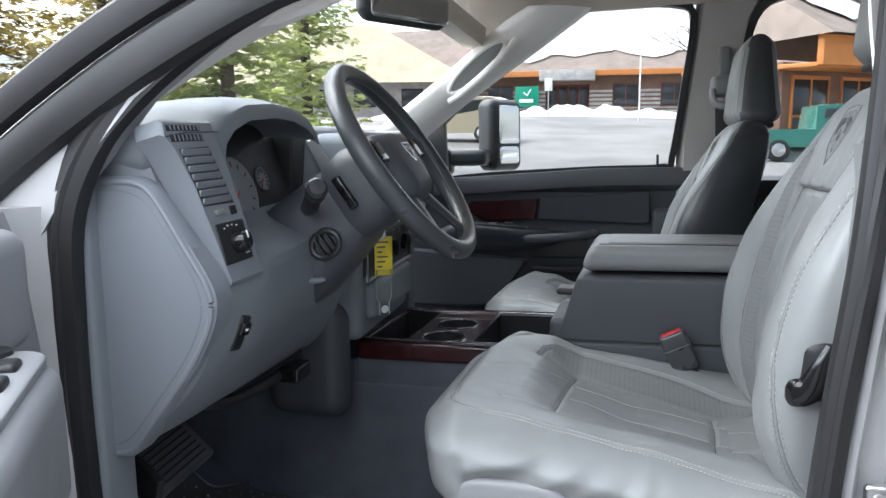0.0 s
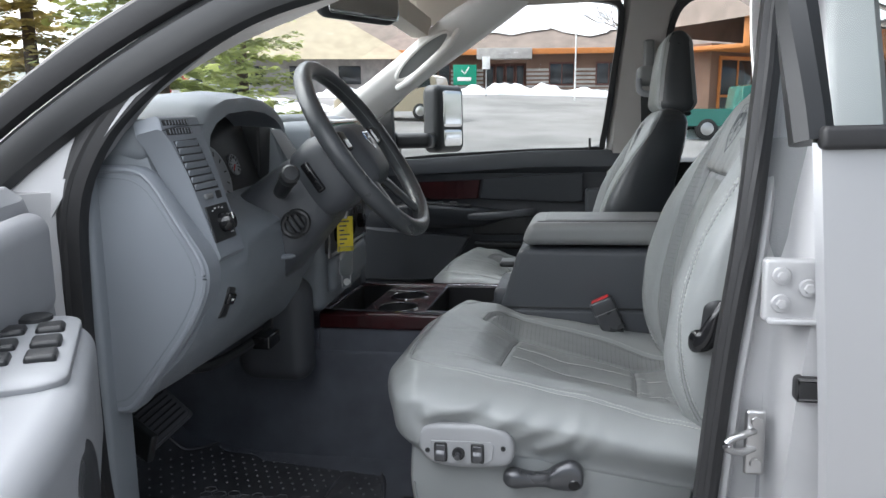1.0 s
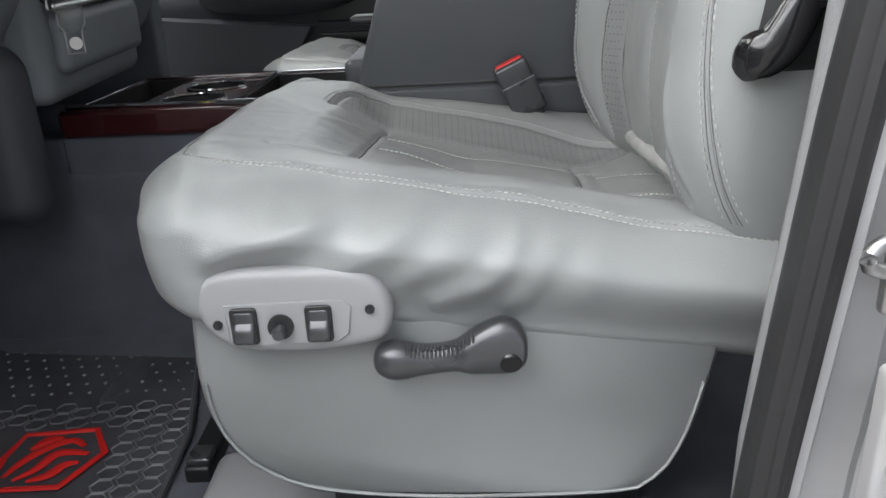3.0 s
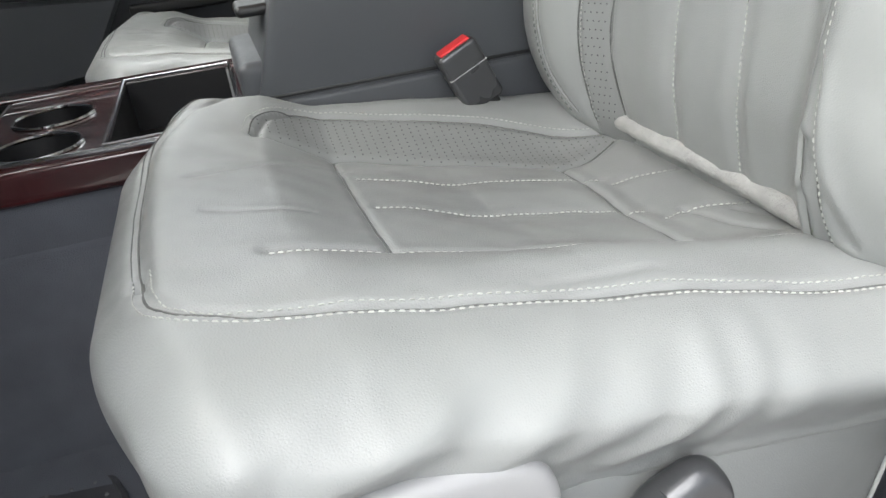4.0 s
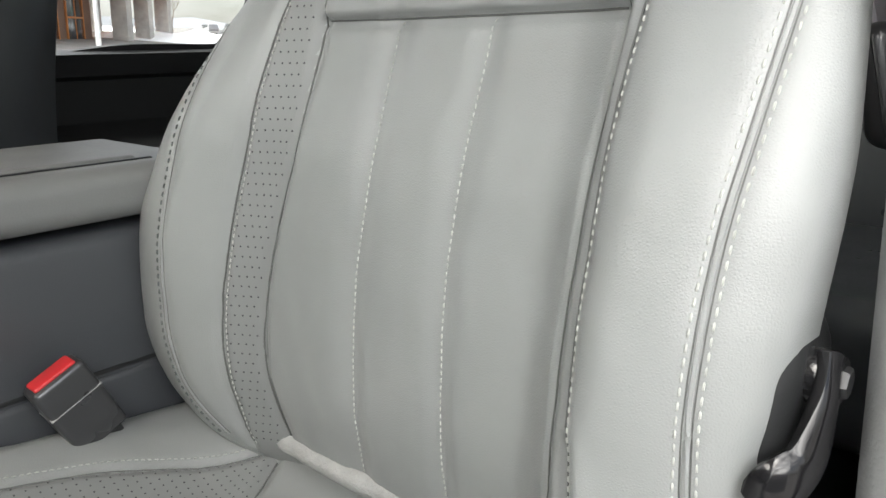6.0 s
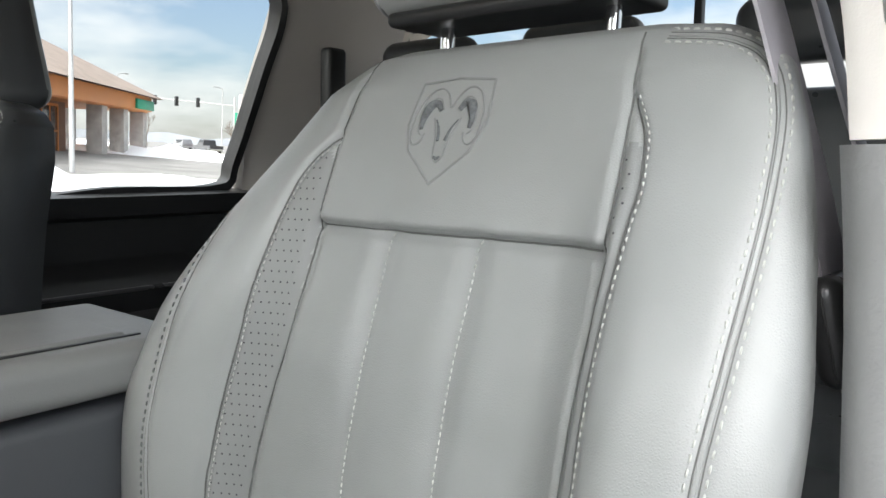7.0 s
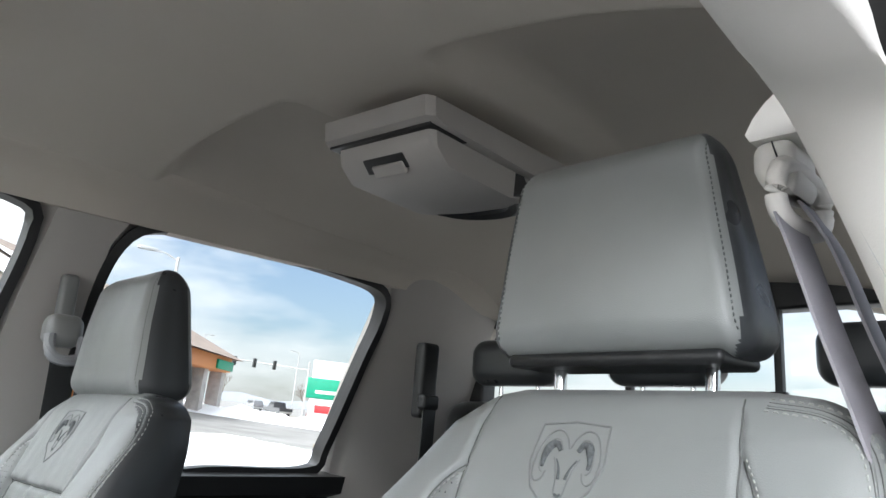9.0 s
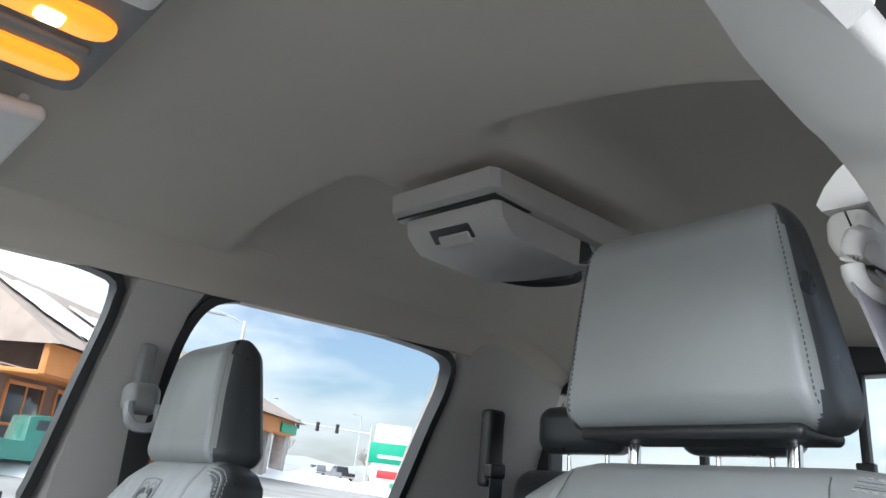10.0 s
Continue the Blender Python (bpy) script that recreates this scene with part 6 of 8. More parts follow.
part("bin_lip", tube(spline([(-0.446, 1.19, 1.338), (-0.428, 1.22, 1.336), (-0.420, 1.26, 1.340), (-0.416, 1.295, 1.350), (-0.424, 1.31, 1.366)], 22), 0.0055, 8), DASH_LOW, dash, "grey lip of the bin under the column")
# rounded block for the curved lower side of the centre stack
part("heater_duct", rbox((-0.65, 1.42, 0.99), (-0.47, 1.50, 1.24), 0.045, (3, 3, 4), 6), CONSOLE, dash, "slate rounded side below the centre stack")
part("harness", tube(spline([(-0.62, 1.05, 1.16), (-0.58, 1.15, 1.13), (-0.55, 1.25, 1.135), (-0.53, 1.33, 1.15), (-0.55, 1.38, 1.17)], 24), 0.011, 8), BLACK, dash, "black cable harness")
part("connector", rbox((-0.54, 1.27, 1.125), (-0.50, 1.33, 1.155), 0.005, (1, 1, 1), 2), BLACK_GLOSS, dash)

# centre stack
stack = part("stack_body", rbox((-0.55, 1.47, 1.15), (-0.445, 1.83, 1.585), 0.025, (3, 6, 8), 5), DASH, dash, "slate centre stack")
part("bezel", rbox((-0.462, 1.455, 1.48), (-0.438, 1.485, 1.60), 0.008, (1, 1, 3), 3), SATIN_METAL, stack, "silver bezel strip")
part("bezel", prism([(-0.554, 1.570), (-0.534, 1.575), (-0.495, 1.522), (-0.515, 1.500)], 1, 1.476, 1.462, 0.002), SILVER, stack, "silver side bezel")
part("wood_surround", rbox((-0.465, 1.49, 1.545), (-0.436, 1.81, 1.588), 0.008, (1, 4, 2), 3), WOOD, stack, "burgundy wood vent surround")
for y in (1.505, 1.665):
    vt = part("vent", rbox((-0.45, y, 1.49), (-0.432, y + 0.13, 1.545), 0.006, (1, 1, 1), 2), BLACK, stack)
    for i in range(4):
        part("louvre", rbox((-0.44, y + 0.006, 1.497 + i * 0.012), (-0.428, y + 0.124, 1.501 + i * 0.012), 0.001, (1, 1, 1), 1), BLACK_GLOSS, vt)
radio = part("radio", rbox((-0.452, 1.50, 1.385), (-0.436, 1.80, 1.478), 0.005, (1, 2, 2), 2), BLACK, stack, "black radio")
clim = part("climate_panel", rbox((-0.452, 1.49, 1.285), (-0.434, 1.81, 1.375), 0.006, (1, 2, 2), 2), BLACK, stack, "black climate control panel")
part("bezel", tube([(-0.434, 1.487, 1.28), (-0.434, 1.487, 1.38), (-0.434, 1.813, 1.38), (-0.434, 1.813, 1.28)], 0.004, 8, True), SATIN_METAL, stack, "silver panel bezel")
for i in range(3):
    part("climate_knob", lathe([(0.019, 0.0), (0.018, 0.014), (0.0, 0.015)], (-0.434, 1.545 + i * 0.105, 1.325), (1, 0, 0), 20), BLACK_GLOSS, clim)
for i in range(6):
    part("button", rbox((-0.437, 1.515 + i * 0.046, 1.395), (-0.431, 1.55 + i * 0.046, 1.41), 0.002, (1, 1, 1), 1), LEVER_GREY, radio)
    part("button", rbox((-0.436, 1.515 + i * 0.046, 1.352), (-0.43, 1.55 + i * 0.046, 1.366), 0.002, (1, 1, 1), 1), LEVER_GREY, clim)
part("lower_bin_door", rbox((-0.455, 1.5, 1.19), (-0.425, 1.8, 1.272), 0.016, (2, 4, 2), 4), DASH, stack)

# steering column, wheel
axis = Vector((0.82, 0, 0.572)).normalized()
wm = Matrix.Translation((-0.285, 1.25, 1.54)) @ Matrix(((0, -axis.z, axis.x, 0), (1, 0, 0, 0), (0, axis.x, axis.z, 0), (0, 0, 0, 1)))
# local frame of the wheel: x across, y up along the rim, z along the column towards the driver
col = thing("steering_column", (-0.5, 1.25, 1.4), "slate grey steering column shroud with stalk", "steering column")


def rr_ring(w, h, z, dy=0.0, r=0.3):
    return [(a, b + dy, z) for a, b in rounded_poly(w, h, min(w, h) * r, 6)]


shroud = loft([rr_ring(0.20, 0.19, -0.36, -0.035), rr_ring(0.20, 0.185, -0.30, -0.03), rr_ring(0.185, 0.165, -0.2, -0.018), rr_ring(0.165, 0.145, -0.125, -0.008), rr_ring(0.155, 0.135, -0.115, -0.006)])
part("shroud", moved(shroud, wm), CONSOLE, col)
part("shroud_front", moved(loft([rr_ring(0.145, 0.125, -0.125, -0.004), rr_ring(0.16, 0.14, -0.112, -0.004), rr_ring(0.165, 0.145, -0.07, 0.0), rr_ring(0.15, 0.13, -0.045, 0.0)]), wm), CONSOLE, col)
stalk = part("wiper_stalk", moved(tube(spline([(-0.07, 0.02, -0.15), (-0.115, 0.015, -0.145), (-0.145, 0.015, -0.125), (-0.17, 0.018, -0.10)], 14), np.linspace(0.011, 0.0145, 14), 12), wm), BLACK, col, "black wiper stalk")
part("stalk_tip", moved(lathe([(0.0145, 0.0), (0.0165, 0.006), (0.0165, 0.026), (0.012, 0.031), (0.0, 0.032)], (-0.17, 0.018, -0.10), (-0.78, 0.08, 0.6), 16), wm), BLACK, stalk)
ring_c = (-0.094, -0.045, -0.165)
tilt = part("tilt_lever", moved(tube([(ring_c[0], ring_c[1] + 0.021 * math.cos(a), ring_c[2] + 0.025 * math.sin(a)) for a in np.linspace(0, 2 * math.pi, 28, endpoint=False)], 0.0055, 8, True), wm), BLACK, col, "black ribbed tilt lever")
for i in (-1, 0, 1):
    part("rib", moved(rbox((ring_c[0] - 0.004, ring_c[1] - 0.018, ring_c[2] + i * 0.011 - 0.002), (ring_c[0] + 0.008, ring_c[1] + 0.018, ring_c[2] + i * 0.011 + 0.002), 0.0012, (1, 1, 1), 1), wm), BLACK, tilt)
part("ignition_slot", moved(rbox((-0.09, -0.025, -0.098), (-0.078, 0.035, -0.082), 0.004, (1, 1, 1), 2), wm), BLACK_GLOSS, col)

wheel = thing("steering_wheel", (-0.285, 1.25, 1.54), "grey leather steering wheel with four spokes", "steering wheel")
th = np.linspace(0, 2 * math.pi, 96, endpoint=False)
R = 0.178
rim = tube([(R * math.cos(a), R * math.sin(a), 0.0) for a in th], 0.0152, 14, True, squash=(1.0, 1.12), up=(0, 0, 1))
part("rim", moved(rim, wm), LEATHER_DARK, wheel, "worn dark grey leather rim")
part("rim_seam", moved(tube([(R * math.cos(a) * 0.915, R * math.sin(a) * 0.915, 0.004) for a in th], 0.0012, 5, True), wm), THREAD_DARK, wheel)
for sx in (-1, 1):
    sp_ = spline([(sx * 0.055, 0.012, -0.018), (sx * 0.10, 0.02, -0.012), (sx * 0.165, 0.03, -0.002)], 12)
    part("spoke", moved(tube(sp_, np.linspace(0.026, 0.017, 12), 10, squash=(1.0, 0.45), up=(0, 0, 1)), wm), CONSOLE, wheel)
    part("spoke_switch", moved(rbox((sx * 0.108 - 0.022, 0.002, -0.006), (sx * 0.108 + 0.022, 0.042, 0.006), 0.006, (1, 1, 1), 3), wm), BLACK_GLOSS, wheel, "black switch pod")
    sp_ = spline([(sx * 0.035, -0.05, -0.018), (sx * 0.055, -0.10, -0.010), (sx * 0.08, -0.155, -0.002)], 12)
    part("spoke", moved(tube(sp_, np.linspace(0.018, 0.013, 12), 10, squash=(1.0, 0.5), up=(0, 0, 1)), wm), LEATHER_DARK, wheel)
hub = rbox((-0.078, -0.07, -0.05), (0.078, 0.062, 0.006), 0.03, (6, 6, 2), 5)
hub[0][:, 0] *= 1 - 0.25 * np.clip(-hub[0][:, 1] / 0.07, 0, 1)
hub[0][:, 2] += 0.012 * (hub[0][:, 2] > -0.02) * np.cos(np.clip(hub[0][:, 0] / 0.08, -1, 1) * 1.5) * np.cos(np.clip(hub[0][:, 1] / 0.075, -1, 1) * 1.5)
pad = part("hub_pad", moved(hub, wm), CONSOLE, wheel, "slate plastic hub pad")
part("emblem", moved(join(tube([(a, b + 0.01, 0.0165) for a, b in ((-0.017, 0.016), (0.017, 0.016), (0.018, 0.0), (0.0, -0.02), (-0.018, 0.0))], 0.0016, 6, True),
                         rbox((-0.008, 0.0, 0.0155), (0.008, 0.02, 0.0175), 0.001, (1, 1, 1), 1)), wm), CHROME, pad, "chrome shield emblem")

# key tag hanging from the ignition
kt = thing("key_tag", (-0.366, 1.38, 1.24), "yellow paper tag in a clear plastic fob on the key", "key tag")
part("paper", rbox((-0.368, 1.365, 1.315), (-0.366, 1.40, 1.39), 0.0006, (1, 1, 1), 1), YELLOW, kt)
for i in range(6):
    part("text_bar", rbox((-0.3662, 1.370, 1.378 - i * 0.0095), (-0.3655, 1.392 - 0.006 * (i % 3), 1.381 - i * 0.0095), 0.0002, (1, 1, 1), 1), LEVER_GREY, kt)
part("fob", rbox((-0.3685, 1.368, 1.262), (-0.3645, 1.397, 1.325), 0.0015, (1, 1, 1), 2), CLEAR, kt)
part("fob_rim", tube([(-0.366, 1.368, 1.325), (-0.366, 1.368, 1.27), (-0.366, 1.373, 1.262), (-0.366, 1.373, 1.236), (-0.366, 1.392, 1.236), (-0.366, 1.392, 1.262), (-0.366, 1.397, 1.27), (-0.366, 1.397, 1.325)], 0.0012, 6, True), PLASTIC_PALE, kt)
part("coin", lathe([(0.0, 0.0), (0.0075, 0.0), (0.0075, 0.002)], (-0.367, 1.383, 1.248), (1, 0, 0), 20), SATIN_METAL, kt)
part("key", rbox((-0.37, 1.376, 1.385), (-0.364, 1.388, 1.435), 0.002, (1, 1, 1), 2), SATIN_METAL, kt)

turn_tag = Matrix.Translation((-0.366, 1.383, 0)) @ pose(0, 0, 0, 0, 0, -58) @ Matrix.Translation((0.366, -1.383, 0))
for ob in kt.children:
    ob.data.transform(turn_tag)

# pedals: the parking brake high at the side, the brake in the middle
pe = thing("parking_brake_pedal", (-0.63, 0.98, 1.05), "black ribbed parking brake pedal under the dashboard", "pedal", "pedals")
u_, v_ = Vector((0.88, -0.34, -0.34)).normalized(), Vector((0.70, -0.28, 0.66)).normalized()
n_ = u_.cross(v_).normalized()
n_ = n_ if n_.z > 0 else -n_
v_ = n_.cross(u_)
pmx = Matrix.Translation((-0.635, 0.985, 1.062)) @ Matrix((u_, v_, n_)).transposed().to_4x4()
pad_ = part("pedal_pad", moved(rbox((-0.05, -0.028, -0.010), (0.048, 0.028, 0.004), 0.004, (1, 1, 1), 3), pmx), BLACK, pe)
for i in range(10):
    part("rib", moved(rbox((-0.046, -0.0245 + i * 0.0053, 0.003), (0.044, -0.0225 + i * 0.0053, 0.0062), 0.0006, (1, 1, 1), 1), pmx), LEVER_GREY, pad_, "satin grey rib")
part("arm", tube(spline([(-0.655, 0.99, 1.062), (-0.70, 1.0, 1.09), (-0.76, 1.0, 1.16), (-0.80, 1.0, 1.24)], 14), 0.010, 8), BLACK, pe)
pe2 = thing("brake_pedal", (-0.7, 1.14, 0.98), "black rubber brake pedal with a worn pad", "pedal", "pedals")
pmx = Matrix.Translation((-0.695, 1.14, 1.015)) @ pose(0, 0, 0, 0, -48, 0) @ pose(0, 0, 0, 0, 0, -14)
pad_ = part("pedal_pad", moved(rbox((-0.012, -0.075, -0.045), (0.010, 0.075, 0.045), 0.007, (1, 3, 2), 3), pmx), RUBBER_MAT, pe2)
part("pad_rim", moved(tube([(0.008, a, b) for a, b in rounded_poly(0.138, 0.078, 0.012)], 0.0022, 6, True), pmx), BLACK, pad_)
for i in range(6):
    part("rib", moved(rbox((0.009, -0.06, -0.031 + i * 0.012), (0.0125, 0.06, -0.0265 + i * 0.012), 0.001, (1, 1, 1), 1), pmx), RUBBER, pad_)
part("arm", tube(spline([(-0.71, 1.14, 1.02), (-0.79, 1.14, 1.09), (-0.85, 1.14, 1.22)], 12), 0.013, 8), BLACK, pe2)

# rubber floor mat with raised cells and a red emblem
fm = thing("floor_mat", (-0.5, 1.2, 0.775), "black rubber floor mat with cell pattern and red emblem", "floor mat")
def mat_lift(x):
    return float(np.interp(-x, [0.60, 0.70, 0.78, 0.90], [0.0, 0.012, 0.035, 0.14]))


edge_x = [-0.87, -0.82, -0.77, -0.737, -0.707, -0.63, -0.557, -0.489, -0.374, -0.331, -0.30, -0.282, -0.272, -0.262]
edge_y = [1.40, 1.407, 1.408, 1.47, 1.522, 1.50, 1.483, 1.494, 1.479, 1.453, 1.42, 1.39, 1.30, 1.15]
mat_x = np.linspace(-0.87, -0.262, 60)
mat_y = np.convolve(np.pad(np.interp(mat_x, edge_x, edge_y), 2, mode="edge"), np.ones(5) / 5, "valid")
mat_top = lambda x: 0.786 + mat_lift(x)
part("mat_base", loft([[(x, 0.985, mat_top(x) - 0.014), (x, y, mat_top(x) - 0.014), (x, y + 0.003, mat_top(x) - 0.006), (x, y, mat_top(x)), (x, 0.985, mat_top(x))] for x, y in zip(mat_x, mat_y)]), RUBBER_MAT, fm)
part("raised_edge", tube([(x, y - 0.004, mat_top(x)) for x, y in zip(mat_x, mat_y)] + [(-0.262, 1.08, 0.786), (-0.262, 0.99, 0.786)], 0.004, 6), RUBBER_MAT, fm)
cells = []
for i in range(15):
    for j in range(14):
        x, y = -0.283 - i * 0.0268, 1.287 - j * 0.0232 - (i % 2) * 0.0116
        if y < 1.0 or (-0.512 < x < -0.345 and 1.085 < y < 1.25):
            continue
        cells.append(tube([(x + 0.0142 * math.cos(a), y + 0.0122 * math.sin(a), mat_top(x) + 0.0008) for a in np.radians(np.arange(0, 360, 60))], 0.0015, 4, True))
tagged(part("tread", join(*cells), GLINT_RUBBER, fm, "raised hexagon tread with glints put into its colour"), kind="stuff")
studs = []
for i in range(21):
    for j in range(20):
        x, y = -0.285 - i * 0.0262 - (j % 2) * 0.0131, 1.02 + j * 0.0235
        if (x > -0.69 and y < 1.305) or y > np.interp(x, edge_x, edge_y) - 0.012:
            continue
        studs.append(lathe([(0.0030, 0.0), (0.0020, 0.0022), (0.0, 0.0025)], (x, y, mat_top(x)), (0, 0, 1), 6))
tagged(part("stud_pattern", join(*studs), GLINT_RUBBER, fm, "raised studs with glints put into their colour"), kind="stuff")
folds = loft([[(-0.40 + 0.03 * t_ - w_, 1.30 + 0.14 * t_, 0.785), (-0.40 + 0.03 * t_, 1.30 + 0.14 * t_, 0.785 + 0.012 * math.sin(math.pi * min(1, t_ + 0.15))), (-0.40 + 0.03 * t_ + w_, 1.30 + 0.14 * t_, 0.785)] for t_, w_ in ((0, 0.008), (0.25, 0.015), (0.5, 0.02), (0.75, 0.022), (1, 0.022))])
part("worn_fold", flip(folds), RUBBER_MAT, fm)
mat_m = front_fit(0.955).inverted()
em = [(-0.452, 1.142), (-0.465, 1.200), (-0.460, 1.246), (-0.376, 1.253), (-0.347, 1.205), (-0.373, 1.144)]
part("emblem_rim", moved(tube([(x, y, 0.8085) for x, y in em], 0.0048, 6, True, squash=(1, 0.5), up=(0, 0, 1)), mat_m), RED_MAT, fm, "red emblem outline")
strokes = ([(-0.446, 1.165), (-0.437, 1.195), (-0.418, 1.222), (-0.395, 1.232), (-0.378, 1.22)], [(-0.432, 1.158), (-0.415, 1.178), (-0.405, 1.205), (-0.385, 1.208), (-0.366, 1.204)],
           [(-0.415, 1.156), (-0.395, 1.166), (-0.385, 1.184), (-0.370, 1.188)], [(-0.440, 1.215), (-0.428, 1.234), (-0.41, 1.238)])
part("emblem_shape", moved(join(*(tube(spline([(x, y, 0.8085) for x, y in q], 16), 0.002 + 0.0055 * np.sin(np.linspace(0.15, 2.9, 16)), 6, squash=(1, 0.4), up=(0, 0, 1)) for q in strokes)), mat_m), RED_MAT, fm, "red emblem shape")

# ---- centre console ----
con = thing("centre_console", (0.1, MID, 0.8), "slate centre console with wood tray and padded armrest lid", "centre console")
CY0, CY1 = 1.548, 1.775
boxv = rbox((-0.045, CY0, 0.84), (0.36, CY1, 1.292), 0.014, (6, 4, 6), 3)
boxv[0][:, 0] += np.where(boxv[0][:, 0] < 0.1, 0.32 * np.clip(boxv[0][:, 2] - 1.165, -0.05, 0.2), 0)
part("storage_box", boxv, CONSOLE, con)
part("box_front", rbox((-0.062, CY0 + 0.012, 1.15), (-0.02, CY1 - 0.012, 1.20), 0.012, (2, 3, 2), 3), CONSOLE, con)
part("seam_line", rbox((-0.04, CY0 - 0.001, 1.160), (0.36, CY0 + 0.02, 1.1645), 0.001, (1, 1, 1), 1), BLACK, con)
part("lower_side", rbox((-0.05, CY0 - 0.004, 0.82), (0.36, CY0 + 0.02, 1.158), 0.006, (2, 1, 2), 2), CONSOLE, con)
lid = rbox((0.0, CY0 - 0.008, 1.30), (0.365, CY1 + 0.008, 1.349), 0.018, (8, 6, 3), 5)
lid[0][:, 0] += np.where(lid[0][:, 0] < 0.15, 0.35 * (lid[0][:, 2] - 1.30), 0)
lid_o = part("lid", lid, PLASTIC, con, "grey padded armrest lid")
part("lid_pad", rbox((0.05, CY0 + 0.03, 1.342), (0.30, CY1 - 0.03, 1.3525), 0.006, (2, 2, 1), 3), PLASTIC, lid_o)
part("lid_groove", rbox((0.035, CY0 + 0.022, 1.3485), (0.31, CY0 + 0.028, 1.3505), 0.0008, (1, 1, 1), 1), BLACK, lid_o)
part("latch_recess", rbox((0.05, CY0 + 0.06, 1.346), (0.11, CY1 - 0.06, 1.3505), 0.002, (1, 1, 1), 1), LEVER_GREY, lid_o)
part("latch", rbox((-0.05, CY0 + 0.03, 1.245), (0.0, CY0 + 0.09, 1.258), 0.006, (2, 2, 1), 3), BLACK, con, "black release latch")
# front tray faced with wood
TZ = 1.16
part("console_side", rbox((-0.86, 1.476, 0.78), (-0.03, 1.80, TZ - 0.085), 0.012, (4, 3, 3), 3), CARPET, con, "dark carpeted console side")
part("console_wall", rbox((-0.444, 1.479, TZ - 0.10), (-0.03, 1.488, TZ - 0.038), 0.003, (4, 1, 1), 2), CARPET, con)
part("console_wall", rbox((-0.444, 1.792, TZ - 0.10), (-0.03, 1.80, TZ - 0.038), 0.003, (4, 1, 1), 2), CARPET, con)
part("console_nose", rbox((-0.86, 1.479, TZ - 0.10), (-0.445, 1.797, TZ - 0.04), 0.006, (2, 2, 1), 2), CARPET, con)
# the tray is an open frame of wood round two cup holders and two bins
tray = part("wood_tray", rbox((-0.44, 1.468, TZ - 0.038), (-0.045, 1.49, TZ), 0.008, (6, 1, 1), 4), WOOD, con, "glossy burgundy wood console tray")
for a_ in (((-0.44, 1.78, TZ - 0.038), (-0.045, 1.815, TZ)), ((-0.44, 1.4905, TZ - 0.038), (-0.43, 1.7795, TZ - 0.001)), ((-0.07, 1.4905, TZ - 0.038), (-0.045, 1.7795, TZ - 0.001)), ((-0.344, 1.7155, TZ - 0.012), (-0.206, 1.7795, TZ - 0.002))):
    part("tray_bar", rbox(*a_, 0.004, (2, 2, 1), 3), WOOD, tray)


def cup_cell(x0, x1, y0, y1, cx, cy, r):
    """A flat plate with a round hole in it, the well of a cup holder."""
    ang = np.linspace(0, 2 * math.pi, 48, endpoint=False)
    sq = []
    for a in ang:
        c, s_ = math.cos(a), math.sin(a)
        k = min((x1 - cx if c > 0 else cx - x0) / max(abs(c), 1e-6), (y1 - cy if s_ > 0 else cy - y0) / max(abs(s_), 1e-6))
        sq.append((cx + c * k, cy + s_ * k))
    ci = lambda q, z: [(cx + q * math.cos(a), cy + q * math.sin(a), z) for a in ang]
    plate = loft([[(p_, q_, TZ - 0.014) for p_, q_ in sq], [(p_, q_, TZ - 0.002) for p_, q_ in sq], ci(r, TZ - 0.002), ci(r, TZ - 0.014)], True, False)
    well = loft([ci(r, TZ - 0.003), ci(r * 0.96, TZ - 0.03), ci(r * 0.93, TZ - 0.066), ci(r * 0.5, TZ - 0.068), ci(0.001, TZ - 0.068)], True, False)
    return plate, well


for y0_, y1_, cyy in ((1.4905, 1.595, 1.537), (1.595, 1.715, 1.657)):
    plate_, well_ = cup_cell(-0.344, -0.206, y0_, y1_, -0.275, cyy, 0.044)
    pl = part("cup_plate", plate_, WOOD, tray)
    part("cup_well", flip(well_), RUBBER, tray, "black cup well")
    part("ring", tube([(-0.275 + 0.0445 * math.cos(a), cyy + 0.0445 * math.sin(a), TZ - 0.001) for a in np.linspace(0, 2 * math.pi, 40, endpoint=False)], 0.0024, 6, True), CHROME, pl, "chrome ring")
for nm_, x0_, x1_ in (("bin", -0.206, -0.07), ("front_bin", -0.43, -0.344)):
    rect = lambda e, z_: [(x0_ + e, 1.489 + e, z_), (x1_ - e, 1.489 + e, z_), (x1_ - e, 1.781 - e, z_), (x0_ + e, 1.781 - e, z_)]
    part(nm_, loft([rect(0, TZ - 0.08), rect(0, TZ - 0.004), rect(0.003, TZ - 0.004), rect(0.003, TZ - 0.068)]), RUBBER, tray, "black open bin", 30)
part("bin_trim", tube([(-0.205, 1.492, TZ + 0.001), (-0.068, 1.492, TZ + 0.001), (-0.068, 1.779, TZ + 0.001), (-0.205, 1.779, TZ + 0.001)], 0.0025, 6, True), CHROME, tray, "chrome bin edge")
part("edge_trim", tube([(-0.435, 1.49, TZ + 0.002), (-0.34, 1.478, TZ + 0.003), (-0.20, 1.472, TZ + 0.002), (-0.06, 1.472, TZ + 0.002)], 0.0032, 6), CHROME, tray, "chrome tray edge")

